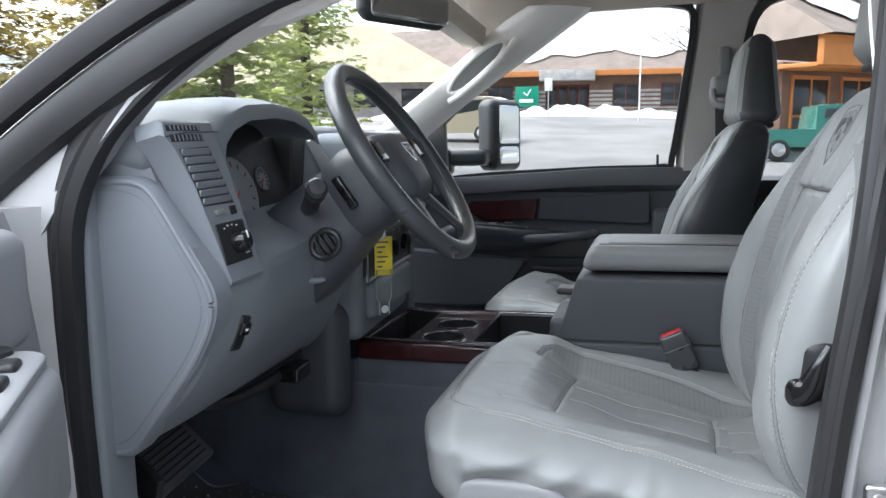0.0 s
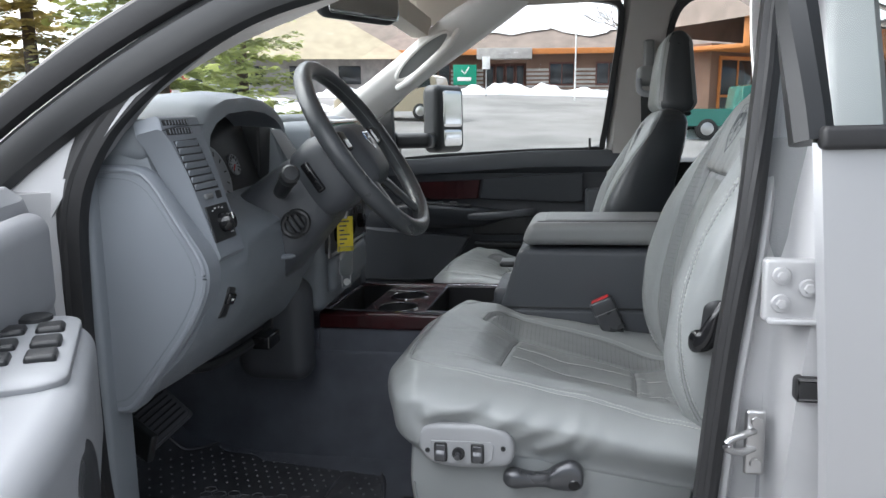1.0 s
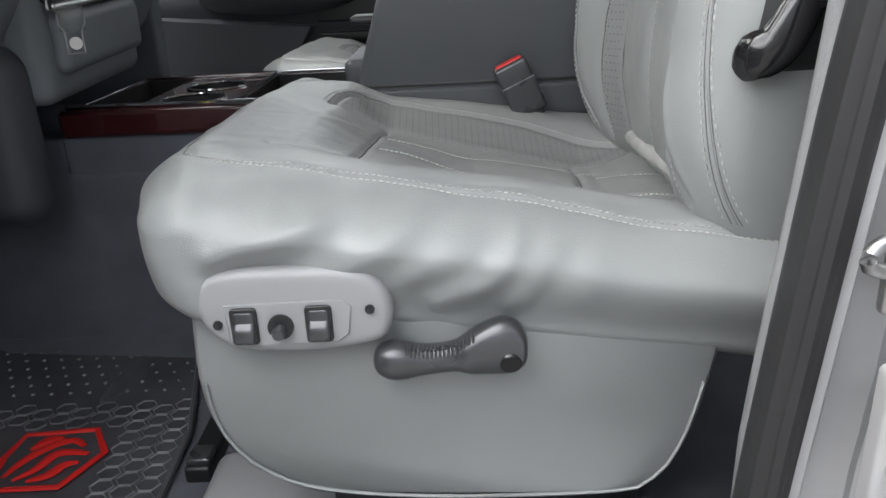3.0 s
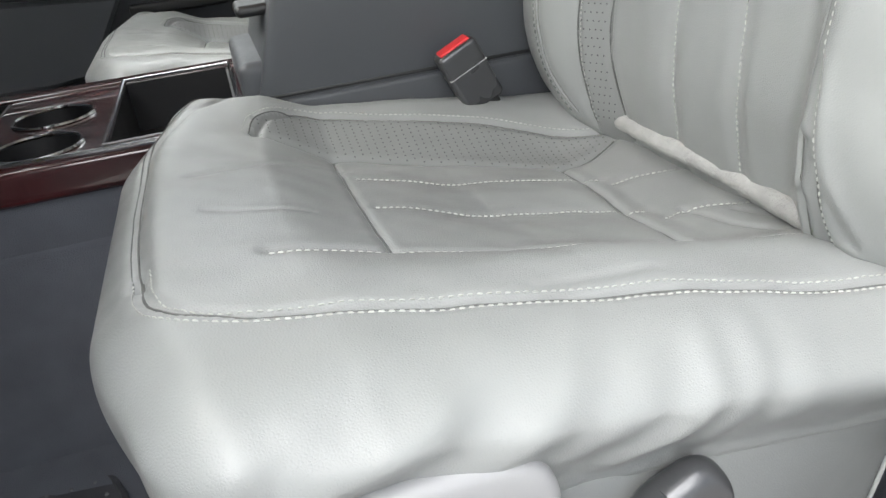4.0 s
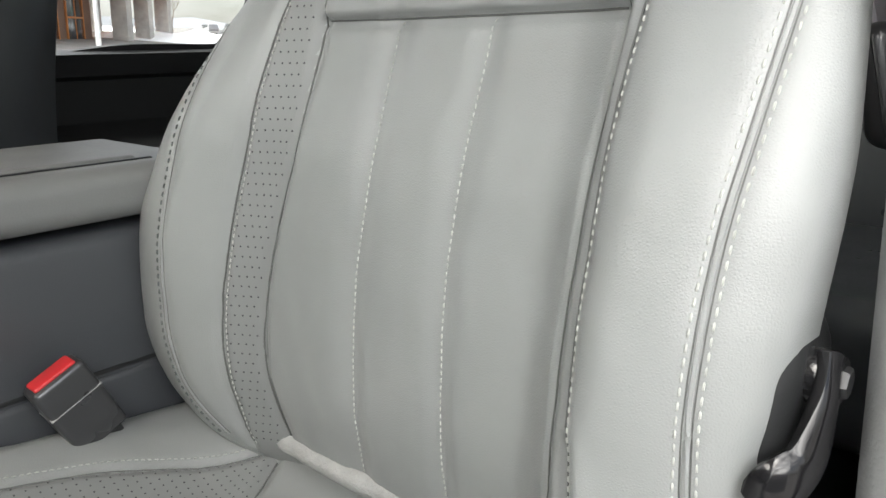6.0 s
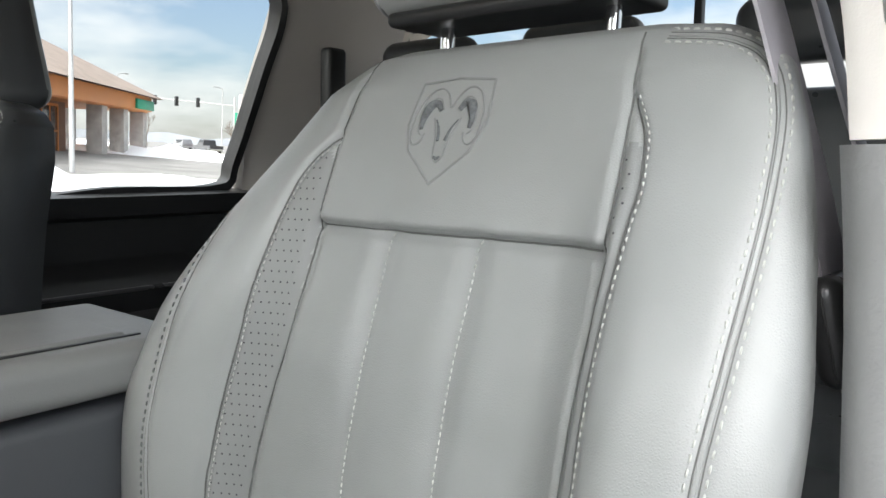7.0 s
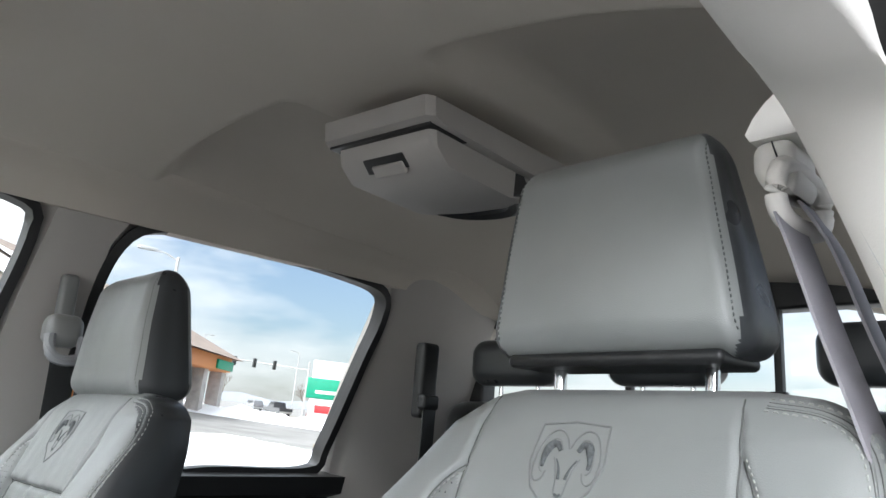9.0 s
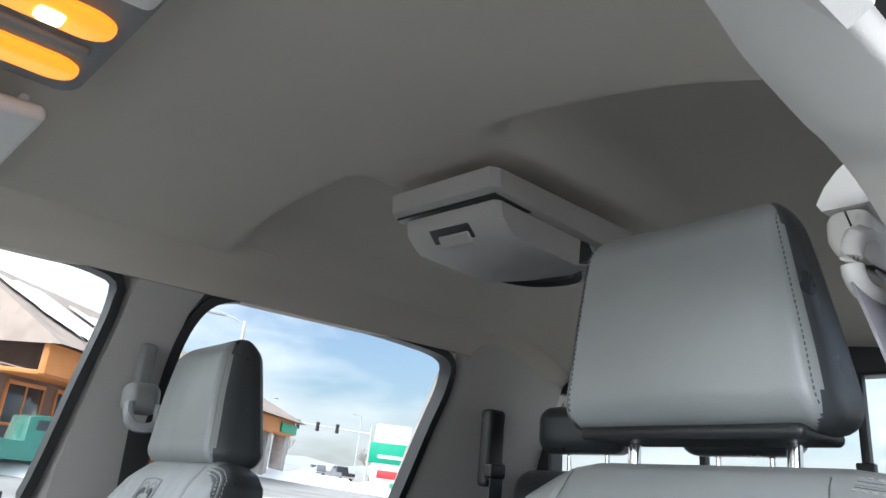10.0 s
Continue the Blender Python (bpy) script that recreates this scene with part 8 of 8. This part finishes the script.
roofp = part("roof", moved((np.array([(-23, -1.25, 3.2), (25, -1.25, 3.2), (18, 5.5, 7.2), (-16, 5.5, 7.2), (-23, 12, 3.2), (25, 12, 3.2)]), [(0, 1, 2, 3), (1, 5, 2), (5, 4, 3, 2), (4, 0, 3)]), lm), SHINGLE, lb, flat=True)
sn = []
for i in range(41):
    u = i / 40
    row = []
    for j in range(15):
        v = j / 14
        lo_, hi_ = 0.28 + 0.22 * noise.noise((u * 9, 0, 0)) + 0.06 * noise.noise((u * 31, 2, 0)), 0.97
        t = lo_ + (hi_ - lo_) * v
        xx = -23 + 7 * t + (48 - 14 * t) * (0.30 + 0.62 * u + 0.03 * noise.noise((v * 6, u * 20, 5)))
        row.append((xx, -1.25 + 6.75 * t, 3.2 + 4.0 * t + 0.14))
    sn.append(row)
part("roof_snow", moved(loft(sn, False, False), lm), SNOW, roofp, "thick melting snow")
part("entrance_canopy", box_at(lm, -2.2, 1.8, -1.5, 0.2, 2.55, 3.3), STONE, lb)
for i in range(4):
    dr = part("door", box_at(lm, -1.7 + i * 0.76, -1.0 + i * 0.76, 0.45, 0.6, -0.3, 2.25), DOOR_RED, lb, "dark red glazed door")
    part("pane", box_at(lm, -1.6 + i * 0.76, -1.1 + i * 0.76, 0.41, 0.46, 0.1, 2.1, 0.01), DARK_GLASS, dr)
for wx in (-19, -15.5, -12, -8.6, -5.2, 4.0, 7.4, 11, 14.5, 18, 21.5):
    wn_ = part("window", box_at(lm, wx - 0.85, wx + 0.85, -0.09, 0.05, 0.75, 2.2), DARK_GLASS, lb)
    part("frame", join(box_at(lm, wx - 0.95, wx + 0.95, -0.12, -0.02, 2.2, 2.32), box_at(lm, wx - 0.95, wx + 0.95, -0.12, -0.02, 0.63, 0.75), box_at(lm, wx - 0.95, wx - 0.85, -0.12, -0.02, 0.7, 2.25), box_at(lm, wx + 0.85, wx + 0.95, -0.12, -0.02, 0.7, 2.25), box_at(lm, wx - 0.04, wx + 0.04, -0.12, -0.02, 0.7, 2.25)), DOOR_RED, wn_)
gs = thing("entrance_sign", (-7.4, 55.5, 2.0), "square green sign board with a white mark by the entrance", "sign")
part("board", box_at(lm, -3.9, -2.2, -1.6, -1.5, 0.7, 2.15), GREEN, gs)
part("mark", box_at(lm, -3.6, -2.6, -1.64, -1.6, 1.0, 1.25, 0.01), WHITE, gs)
part("mark", moved(tube([(-3.3, -1.62, 1.75), (-3.05, -1.62, 1.5), (-2.75, -1.62, 1.95)], 0.06, 6), lm), WHITE, gs)
part("leg", box_at(lm, -3.7, -3.6, -1.58, -1.52, -0.5, 0.8), GALV, gs)
part("leg", box_at(lm, -2.5, -2.4, -1.58, -1.52, -0.5, 0.8), GALV, gs)

# tan-roofed wing further to the front
tw = thing("tan_roof_building", (-26, 60, BZ), "low building with a broad tan shingled hip roof", "building")
tm = Matrix.Translation((-22, 52, BZ)) @ pose(0, 0, 0, 0, 0, 14)
part("wall", box_at(tm, -10, 10, 0, 10, -2, 2.6), STONE, tw)
part("roof", moved((np.array([(-11.5, -1.5, 2.5), (11.5, -1.5, 2.5), (4, 6, 7.4), (-4, 6, 7.4), (-11.5, 12, 2.5), (11.5, 12, 2.5)]), [(0, 1, 2, 3), (1, 5, 2), (5, 4, 3, 2), (4, 0, 3)]), tm), SHINGLE_TAN, tw, flat=True)
for wx in (-7, -3.5, 0, 3.5, 7):
    part("window", box_at(tm, wx - 0.8, wx + 0.8, -0.06, 0.05, 0.8, 2.1), DARK_GLASS, tw)

# brown-roofed building with orange fascia that runs away from the lot
db = thing("bank_building", (17, 40, 0.3), "brown hip-roofed building with orange fascia and stone piers", "building")
xm = Matrix.Translation((5.6, 28.0, 0.6)) @ pose(0, 0, 0, 0, 0, 44) @ Matrix.Diagonal((0.95, 1, 1, 1))
part("wall", box_at(xm, 1.5, 24, 1.5, 4.5, -1.5, 3.0), BRICK, db)
part("fascia", box_at(xm, 0.6, 34.5, -0.6, -0.35, 2.75, 3.75), ORANGE, db, "orange fascia")
part("fascia", box_at(xm, 34.3, 34.6, -0.6, 5.6, 2.75, 3.75), ORANGE, db, "orange fascia")
part("corner_sign", box_at(xm, 30.5, 34.7, -0.75, -0.58, 2.85, 3.5), GREEN, db, "green corner sign")
part("soffit", box_at(xm, 0.6, 34.4, -0.4, 5.5, 2.7, 2.85), ORANGE, db)
bank_roof = part("roof", moved((np.array([(0, -1.3, 3.7), (35.3, -1.3, 3.7), (29, 5.2, 7.0), (3, 5.2, 7.0), (2.5, 6.4, 3.7), (35.3, 8.4, 3.7)]), [(0, 1, 2, 3), (1, 5, 2), (5, 4, 3, 2), (4, 0, 3)]), xm), SHINGLE, db, flat=True)
for px, py in ((25.2, 0.0), (29.5, 0.0), (34.0, 0.0), (34.0, 4.8), (29.5, 4.5)):
    part("pier", box_at(xm, px - 0.5, px + 0.5, py - 0.3, py + 0.6, -1.5, 2.85), STONE, db)
for wx in (3.2, 6.4, 9.6, 14.0, 18.0, 21.5):
    wn_ = part("window", box_at(xm, wx - 1.1, wx + 1.1, 1.43, 1.55, -0.3, 2.4), DARK_GLASS, db)
    part("frame", join(box_at(xm, wx - 1.2, wx + 1.2, 1.4, 1.5, 2.4, 2.55), box_at(xm, wx - 0.05, wx + 0.05, 1.4, 1.5, -0.3, 2.4), box_at(xm, wx - 1.2, wx - 1.1, 1.4, 1.5, -0.3, 2.5), box_at(xm, wx + 1.1, wx + 1.2, 1.4, 1.5, -0.3, 2.5), box_at(xm, wx - 1.1, wx + 1.1, 1.4, 1.5, 1.0, 1.1)), ORANGE, wn_)
for k, (u0, u1, v0, v1) in enumerate(((2.6, 6.5, 0.12, 0.8), (7.6, 12.5, 0.05, 0.7), (14.5, 17.0, 0.25, 0.6))):
    sn = []
    for i in range(17):
        u = i / 16
        row = []
        for j in range(9):
            v = j / 8
            lo_, hi_ = v0 + 0.12 * noise.noise((u * 5, k * 9, 0)), v1 + 0.1 * noise.noise((u * 4, k * 9 + 4, 0))
            t = lo_ + (hi_ - lo_) * v
            row.append((u0 + (u1 - u0) * u + 0.4 * noise.noise((v * 4, k, u)), -1.3 + 6.5 * t, 3.7 + 3.3 * t + 0.13))
        sn.append(row)
    part("roof_snow", moved(loft(sn, False, False), xm), SNOW, bank_roof, "thick melting snow")

# cars
def car(az, d, turn, paint, label, kind_, L=4.7, W=1.85, H=1.75):
    x, y, z = at_dir(az, d)
    c = thing("parked_car", (x, y, z), label, "car", "parked cars")
    m = Matrix.Translation((x, y, z)) @ pose(0, 0, 0, 0, 0, turn)
    b = H * 0.56
    hw = W / 2
    prof = {"suv": [(-L / 2, 0.35), (-L / 2, b), (-L * 0.47, b + 0.05), (-L * 0.44, H - 0.1), (-L * 0.38, H), (L * 0.08, H), (L * 0.22, b + 0.08), (L * 0.46, b - 0.08), (L / 2, b - 0.25), (L / 2, 0.35)],
            "pickup": [(-L / 2, 0.45), (-L / 2, b + 0.02), (-L * 0.12, b + 0.02), (-L * 0.11, H - 0.06), (-L * 0.06, H), (L * 0.12, H), (L * 0.22, b + 0.06), (L * 0.47, b - 0.04), (L / 2, b - 0.2), (L / 2, 0.45)],
            "sedan": [(-L / 2, 0.3), (-L / 2, b - 0.02), (-L * 0.40, b + 0.02), (-L * 0.27, H - 0.04), (-L * 0.12, H), (L * 0.06, H), (L * 0.22, b + 0.03), (L * 0.46, b - 0.12), (L / 2, b - 0.25), (L / 2, 0.3)]}[kind_]
    rings = []
    for yy, s in ((-hw, 0.93), (-hw + 0.06, 1.0), (hw - 0.06, 1.0), (hw, 0.93)):
        rings.append([(px * (0.98 if abs(yy) == hw else 1), yy * (1.0 if pz < b + 0.1 else 0.84), 0.35 + (pz - 0.35) * (0.985 if abs(yy) == hw else 1)) for px, pz in prof])
    part("body", moved(loft(rings), m), paint, c, angle=30)
    wn0, wn1 = {"suv": (-L * 0.42, L * 0.12), "pickup": (-L * 0.09, L * 0.13), "sedan": (-L * 0.25, L * 0.1)}[kind_]
    for s in (-1, 1):
        part("window", moved(prism([(wn0 + 0.05, b + 0.1), (wn1 + 0.1, b + 0.1), (wn1 - 0.15, H - 0.14), (wn0 + 0.15, H - 0.14)], 1, s * hw * 0.9, s * (hw * 0.93), 0.005), m), DARK_GLASS, c)
    for wx in (-L * 0.31, L * 0.32):
        for s in (-1, 1):
            wh = part("wheel", moved(lathe([(0.0, 0.0), (0.3, 0.0), (0.36, 0.03), (0.36, 0.19), (0.3, 0.22), (0.0, 0.22)], (wx, s * (hw - 0.1) - 0.11, 0.36), (0, 1, 0), 20), m), TYRE, c)
            part("rim", moved(lathe([(0.0, 0.0), (0.2, 0.0), (0.23, 0.02)], (wx, s * (hw + 0.015), 0.36), (0, -s, 0), 16), m), SATIN_METAL, wh)
    part("bumper", moved(block(L / 2 - 0.1, L / 2 + 0.08, -hw * 0.95, hw * 0.95, 0.4, 0.62, 0.04), m), SATIN_METAL, c)
    part("bumper", moved(block(-L / 2 - 0.08, -L / 2 + 0.1, -hw * 0.95, hw * 0.95, 0.4, 0.62, 0.04), m), SATIN_METAL, c)
    part("headlight", moved(block(L / 2 - 0.06, L / 2 + 0.02, -hw * 0.85, -hw * 0.45, b - 0.3, b - 0.14, 0.03), m), CLEAR, c)
    return c


def paint(nm, rgb):
    return mat(nm, rgb, 0.25, 0.2, vary=0.02, coat=0.6)


car(-12.5, 33, 172, paint("tan_paint", (0.42, 0.36, 0.27)), "tan sport utility vehicle parked across the lot", "suv", 4.9, 1.9, 1.85)
car(13.5, 27, 4, paint("teal_paint", (0.03, 0.16, 0.13)), "dark green pickup truck parked on the lot", "pickup", 5.4, 1.9, 1.75)
car(-28.0, 45, 20, paint("red_paint", (0.45, 0.02, 0.03)), "bright red car parked below the trees", "sedan", 4.6, 1.8, 1.5)
car(-25.3, 43, 20, paint("white_car_paint", (0.7, 0.7, 0.7)), "white car parked below the trees", "sedan", 4.6, 1.8, 1.5)
car(-33, 40, 20, paint("silver_blue_paint", (0.25, 0.3, 0.36)), "silver blue car parked below the trees", "suv", 4.6, 1.8, 1.7)
car(34.5, 105, 80, paint("black_car_paint", (0.03, 0.03, 0.035)), "dark car waiting at the crossing", "pickup", 5.4, 1.9, 1.8)
car(37.5, 120, 80, paint("maroon_paint", (0.2, 0.03, 0.03)), "dark red car on the far road", "sedan", 4.6, 1.8, 1.5)
car(32.8, 130, 80, paint("grey_car_paint", (0.2, 0.2, 0.21)), "grey car on the far road", "suv", 4.6, 1.8, 1.7)

# trees before the cab
spruce(-29, 21, 12.5, 3.3, NEEDLE, 1)
spruce(-37, 24, 11.5, 3.2, NEEDLE_DRY, 2)
spruce(-23.5, 27, 12.0, 2.6, NEEDLE, 3)
spruce(-45, 21, 11, 3.2, NEEDLE_DRY, 4)
spruce(-52, 24, 12, 3.4, NEEDLE, 5)


def bare_tree(az, d, height, seed):
    rnd = random.Random(seed)
    x, y, z = at_dir(az, d)
    t = thing("bare_tree", (x, y, z), "leafless winter tree with fine branches", "tree", "bare trees")
    bits = []

    def grow(p, dv, L, r, depth):
        q = p + dv * L
        bits.append(tube([p, (p + q) / 2 + np.array([rnd.gauss(0, L * 0.04) for _ in range(3)]), q], np.linspace(r, r * 0.65, 3), 4))
        if depth == 0:
            return
        for _ in range(3):
            nd = dv + np.array([rnd.gauss(0, 0.5), rnd.gauss(0, 0.5), rnd.uniform(-0.1, 0.4)])
            grow(q, nd / np.linalg.norm(nd), L * rnd.uniform(0.55, 0.8), r * 0.6, depth - 1)
    grow(np.array((x, y, z)), np.array((0, 0, 1.0)), height * 0.3, 0.16, 5)
    part("trunk", bits[0], BARK, t)
    part("branches", join(*bits[1:]), BARK, t)


bare_tree(6.5, 50, 8.5, 11)
bare_tree(8.0, 62, 8, 12)
bare_tree(30.5, 150, 7, 13)
bare_tree(36.5, 160, 7, 14)

# poles, signals, signs
def lamp_post(az, d, h, arm_turn, name_label="grey street lamp on a tall pole"):
    x, y, z = at_dir(az, d)
    t = thing("street_lamp", (x, y, z), name_label, "street lamp", "street lamps")
    part("pole", lathe([(0.10, -0.3), (0.085, h * 0.5), (0.06, h)], (x, y, z), (0, 0, 1), 10), GALV, t)
    a = radians(arm_turn)
    e = np.array((math.cos(a), math.sin(a), 0))
    p = np.array((x, y, z + h))
    part("arm", tube([p - (0, 0, 0.15), p + e * 0.5 + (0, 0, 0.05), p + e * 1.1 + (0, 0, 0.08)], 0.035, 6), GALV, t)
    part("lamp_head", moved(rbox((0.8, -0.13, -0.06), (1.5, 0.13, 0.06), 0.05, (2, 1, 1), 3), Matrix.Translation(p + np.array((0, 0, 0.08))) @ pose(0, 0, 0, 0, 0, arm_turn)), GALV, t)


lamp_post(25.0, 30, 6.3, 170)
lamp_post(35.5, 110, 9, 175)
lamp_post(28.5, 90, 8, 20)
sg = thing("traffic_signal", (0, 0, 0), "traffic signal mast with hanging signal heads", "traffic signal")
x, y, z = at_dir(36.3, 95)
sg.location = (x, y, z)
part("mast", lathe([(0.14, 0), (0.1, 7.0)], (x, y, z), (0, 0, 1), 8), GALV, sg)
dx_, dy_ = -math.cos(radians(36)), math.sin(radians(36))
part("mast_arm", tube([(x, y, z + 6.0), (x + dx_ * 9, y + dy_ * 9, z + 6.3)], 0.08, 6), GALV, sg)
for q in (4.2, 6.6, 9.0):
    part("signal_head", moved(rbox((-0.2, -0.15, -0.55), (0.2, 0.15, 0.55), 0.05, (1, 1, 1), 2), Matrix.Translation((x + dx_ * q, y + dy_ * q, z + 6.1))), BLACK, sg)
ps = thing("pylon_sign", (0, 0, 0), "white pylon sign with green and red panels", "sign")
x, y, z = at_dir(37.7, 62)
ps.location = (x, y, z)
sm = Matrix.Translation((x, y, z)) @ pose(0, 0, 0, 0, 0, -40)
part("slab", box_at(sm, -1.4, 1.4, -0.3, 0.3, -0.5, 5.2), WHITE, ps)
part("green_panel", box_at(sm, -1.7, 1.45, -0.36, -0.28, 2.2, 3.8), GREEN, ps)
part("mark", box_at(sm, -1.0, 1.0, -0.39, -0.35, 2.6, 2.85, 0.01), WHITE, ps)
part("red_panel", box_at(sm, -0.9, 1.1, -0.36, -0.28, 1.1, 1.7), RED, ps)
part("green_foot", box_at(sm, 0.2, 1.45, -0.36, -0.28, -0.2, 0.8), GREEN, ps)
hs = thing("parking_sign", (0, 0, 0), "small blue and white parking sign on a post", "sign")
x, y, z = at_dir(-5.6, 50)
hs.location = (x, y, z)
part("post", lathe([(0.04, 0), (0.04, 2.4)], (x, y, z), (0, 0, 1), 8), GALV, hs)
part("board", box_at(Matrix.Translation((x, y, z)), -0.25, 0.25, -0.06, -0.02, 1.7, 2.5), WHITE, hs)
fp = thing("flag_pole", (0, 0, 0), "thin white pole in front of the building", "pole")
x, y, z = at_dir(1.0, 47)
fp.location = (x, y, z)
part("pole", lathe([(0.05, 0), (0.04, 9)], (x, y, z), (0, 0, 1), 8), WHITE, fp)

# snow and verge
snow_bank(-3.5, 53, 9, 3.0, 0.8, 1)
snow_bank(5, 53, 11, 3.0, 0.7, 2)
snow_bank(-14, 50, 9, 3.0, 0.7, 3)
snow_bank(-27, 38, 14, 4.0, 0.8, 4)
snow_bank(-36, 34, 14, 4.0, 0.8, 5)
snow_bank(13, 36, 8, 3.0, 0.9, 6)
snow_bank(17, 27, 8, 3.0, 0.8, 7)
snow_bank(36, 55, 24, 6.0, 0.9, 9)
snow_bank(31, 70, 24, 8.0, 0.7, 10)
def sheet(name, pts, z0, mt, label, category, seed, lift=0.0):
    """A flat patch of ground with an uneven rim."""
    rnd = random.Random(seed)
    rim = spline([(px, py, 0.0) for px, py in pts], 90, True)
    c = rim.mean(0)
    rings = []
    for k, h in ((1.0, -0.04), (0.985, 0.02), (0.95, 0.05), (0.5, 0.06)):
        rings.append([(c[0] + (q[0] - c[0]) * k + (rnd.gauss(0, 0.12) if k > 0.9 else 0), c[1] + (q[1] - c[1]) * k + (rnd.gauss(0, 0.12) if k > 0.9 else 0), z0 + h * lift) for q in rim])
    return solid(name, loft(rings), mt, label, category, kind="structure", angle=80)


sheet("road", [(12, 38), (17.5, 25), (32, 28), (72, 66), (58, 88), (40, 96), (22, 62)], 0.05, DRY_GRASS, "sandy brown road beyond the lot", "road", 5, 0.2)
sheet("snow_field", [(9, 35), (15.5, 34), (16.6, 27), (15, 17), (11, 12), (5.5, 15), (6.5, 24)], 0.06, SNOW, "flat white snow beside the lot", "snow", 6, 1.5)
# far hills and town, a plain low ridge
rg = []
for i in range(61):
    a = radians(-80 + 160 * i / 60)
    r = 420
    h = 4 + 4 * noise.noise((i * 0.21, 0, 0)) + 3 * noise.noise((i * 0.9, 3, 0))
    rg.append([(r * math.sin(a), r * math.cos(a), -6), (r * math.sin(a), r * math.cos(a), h), (r * 1.05 * math.sin(a), r * 1.05 * math.cos(a), -6)])
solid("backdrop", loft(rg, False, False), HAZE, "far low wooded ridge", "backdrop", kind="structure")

# the lot tilts a little against the cab
LOT = fitted((2.4, 1.2, 1.5), (0, 0, 0), (0, 0, 0), 1.0)
settle(LOT, *(ob for ob in bpy.data.objects if ob not in cab and ob.parent is None))
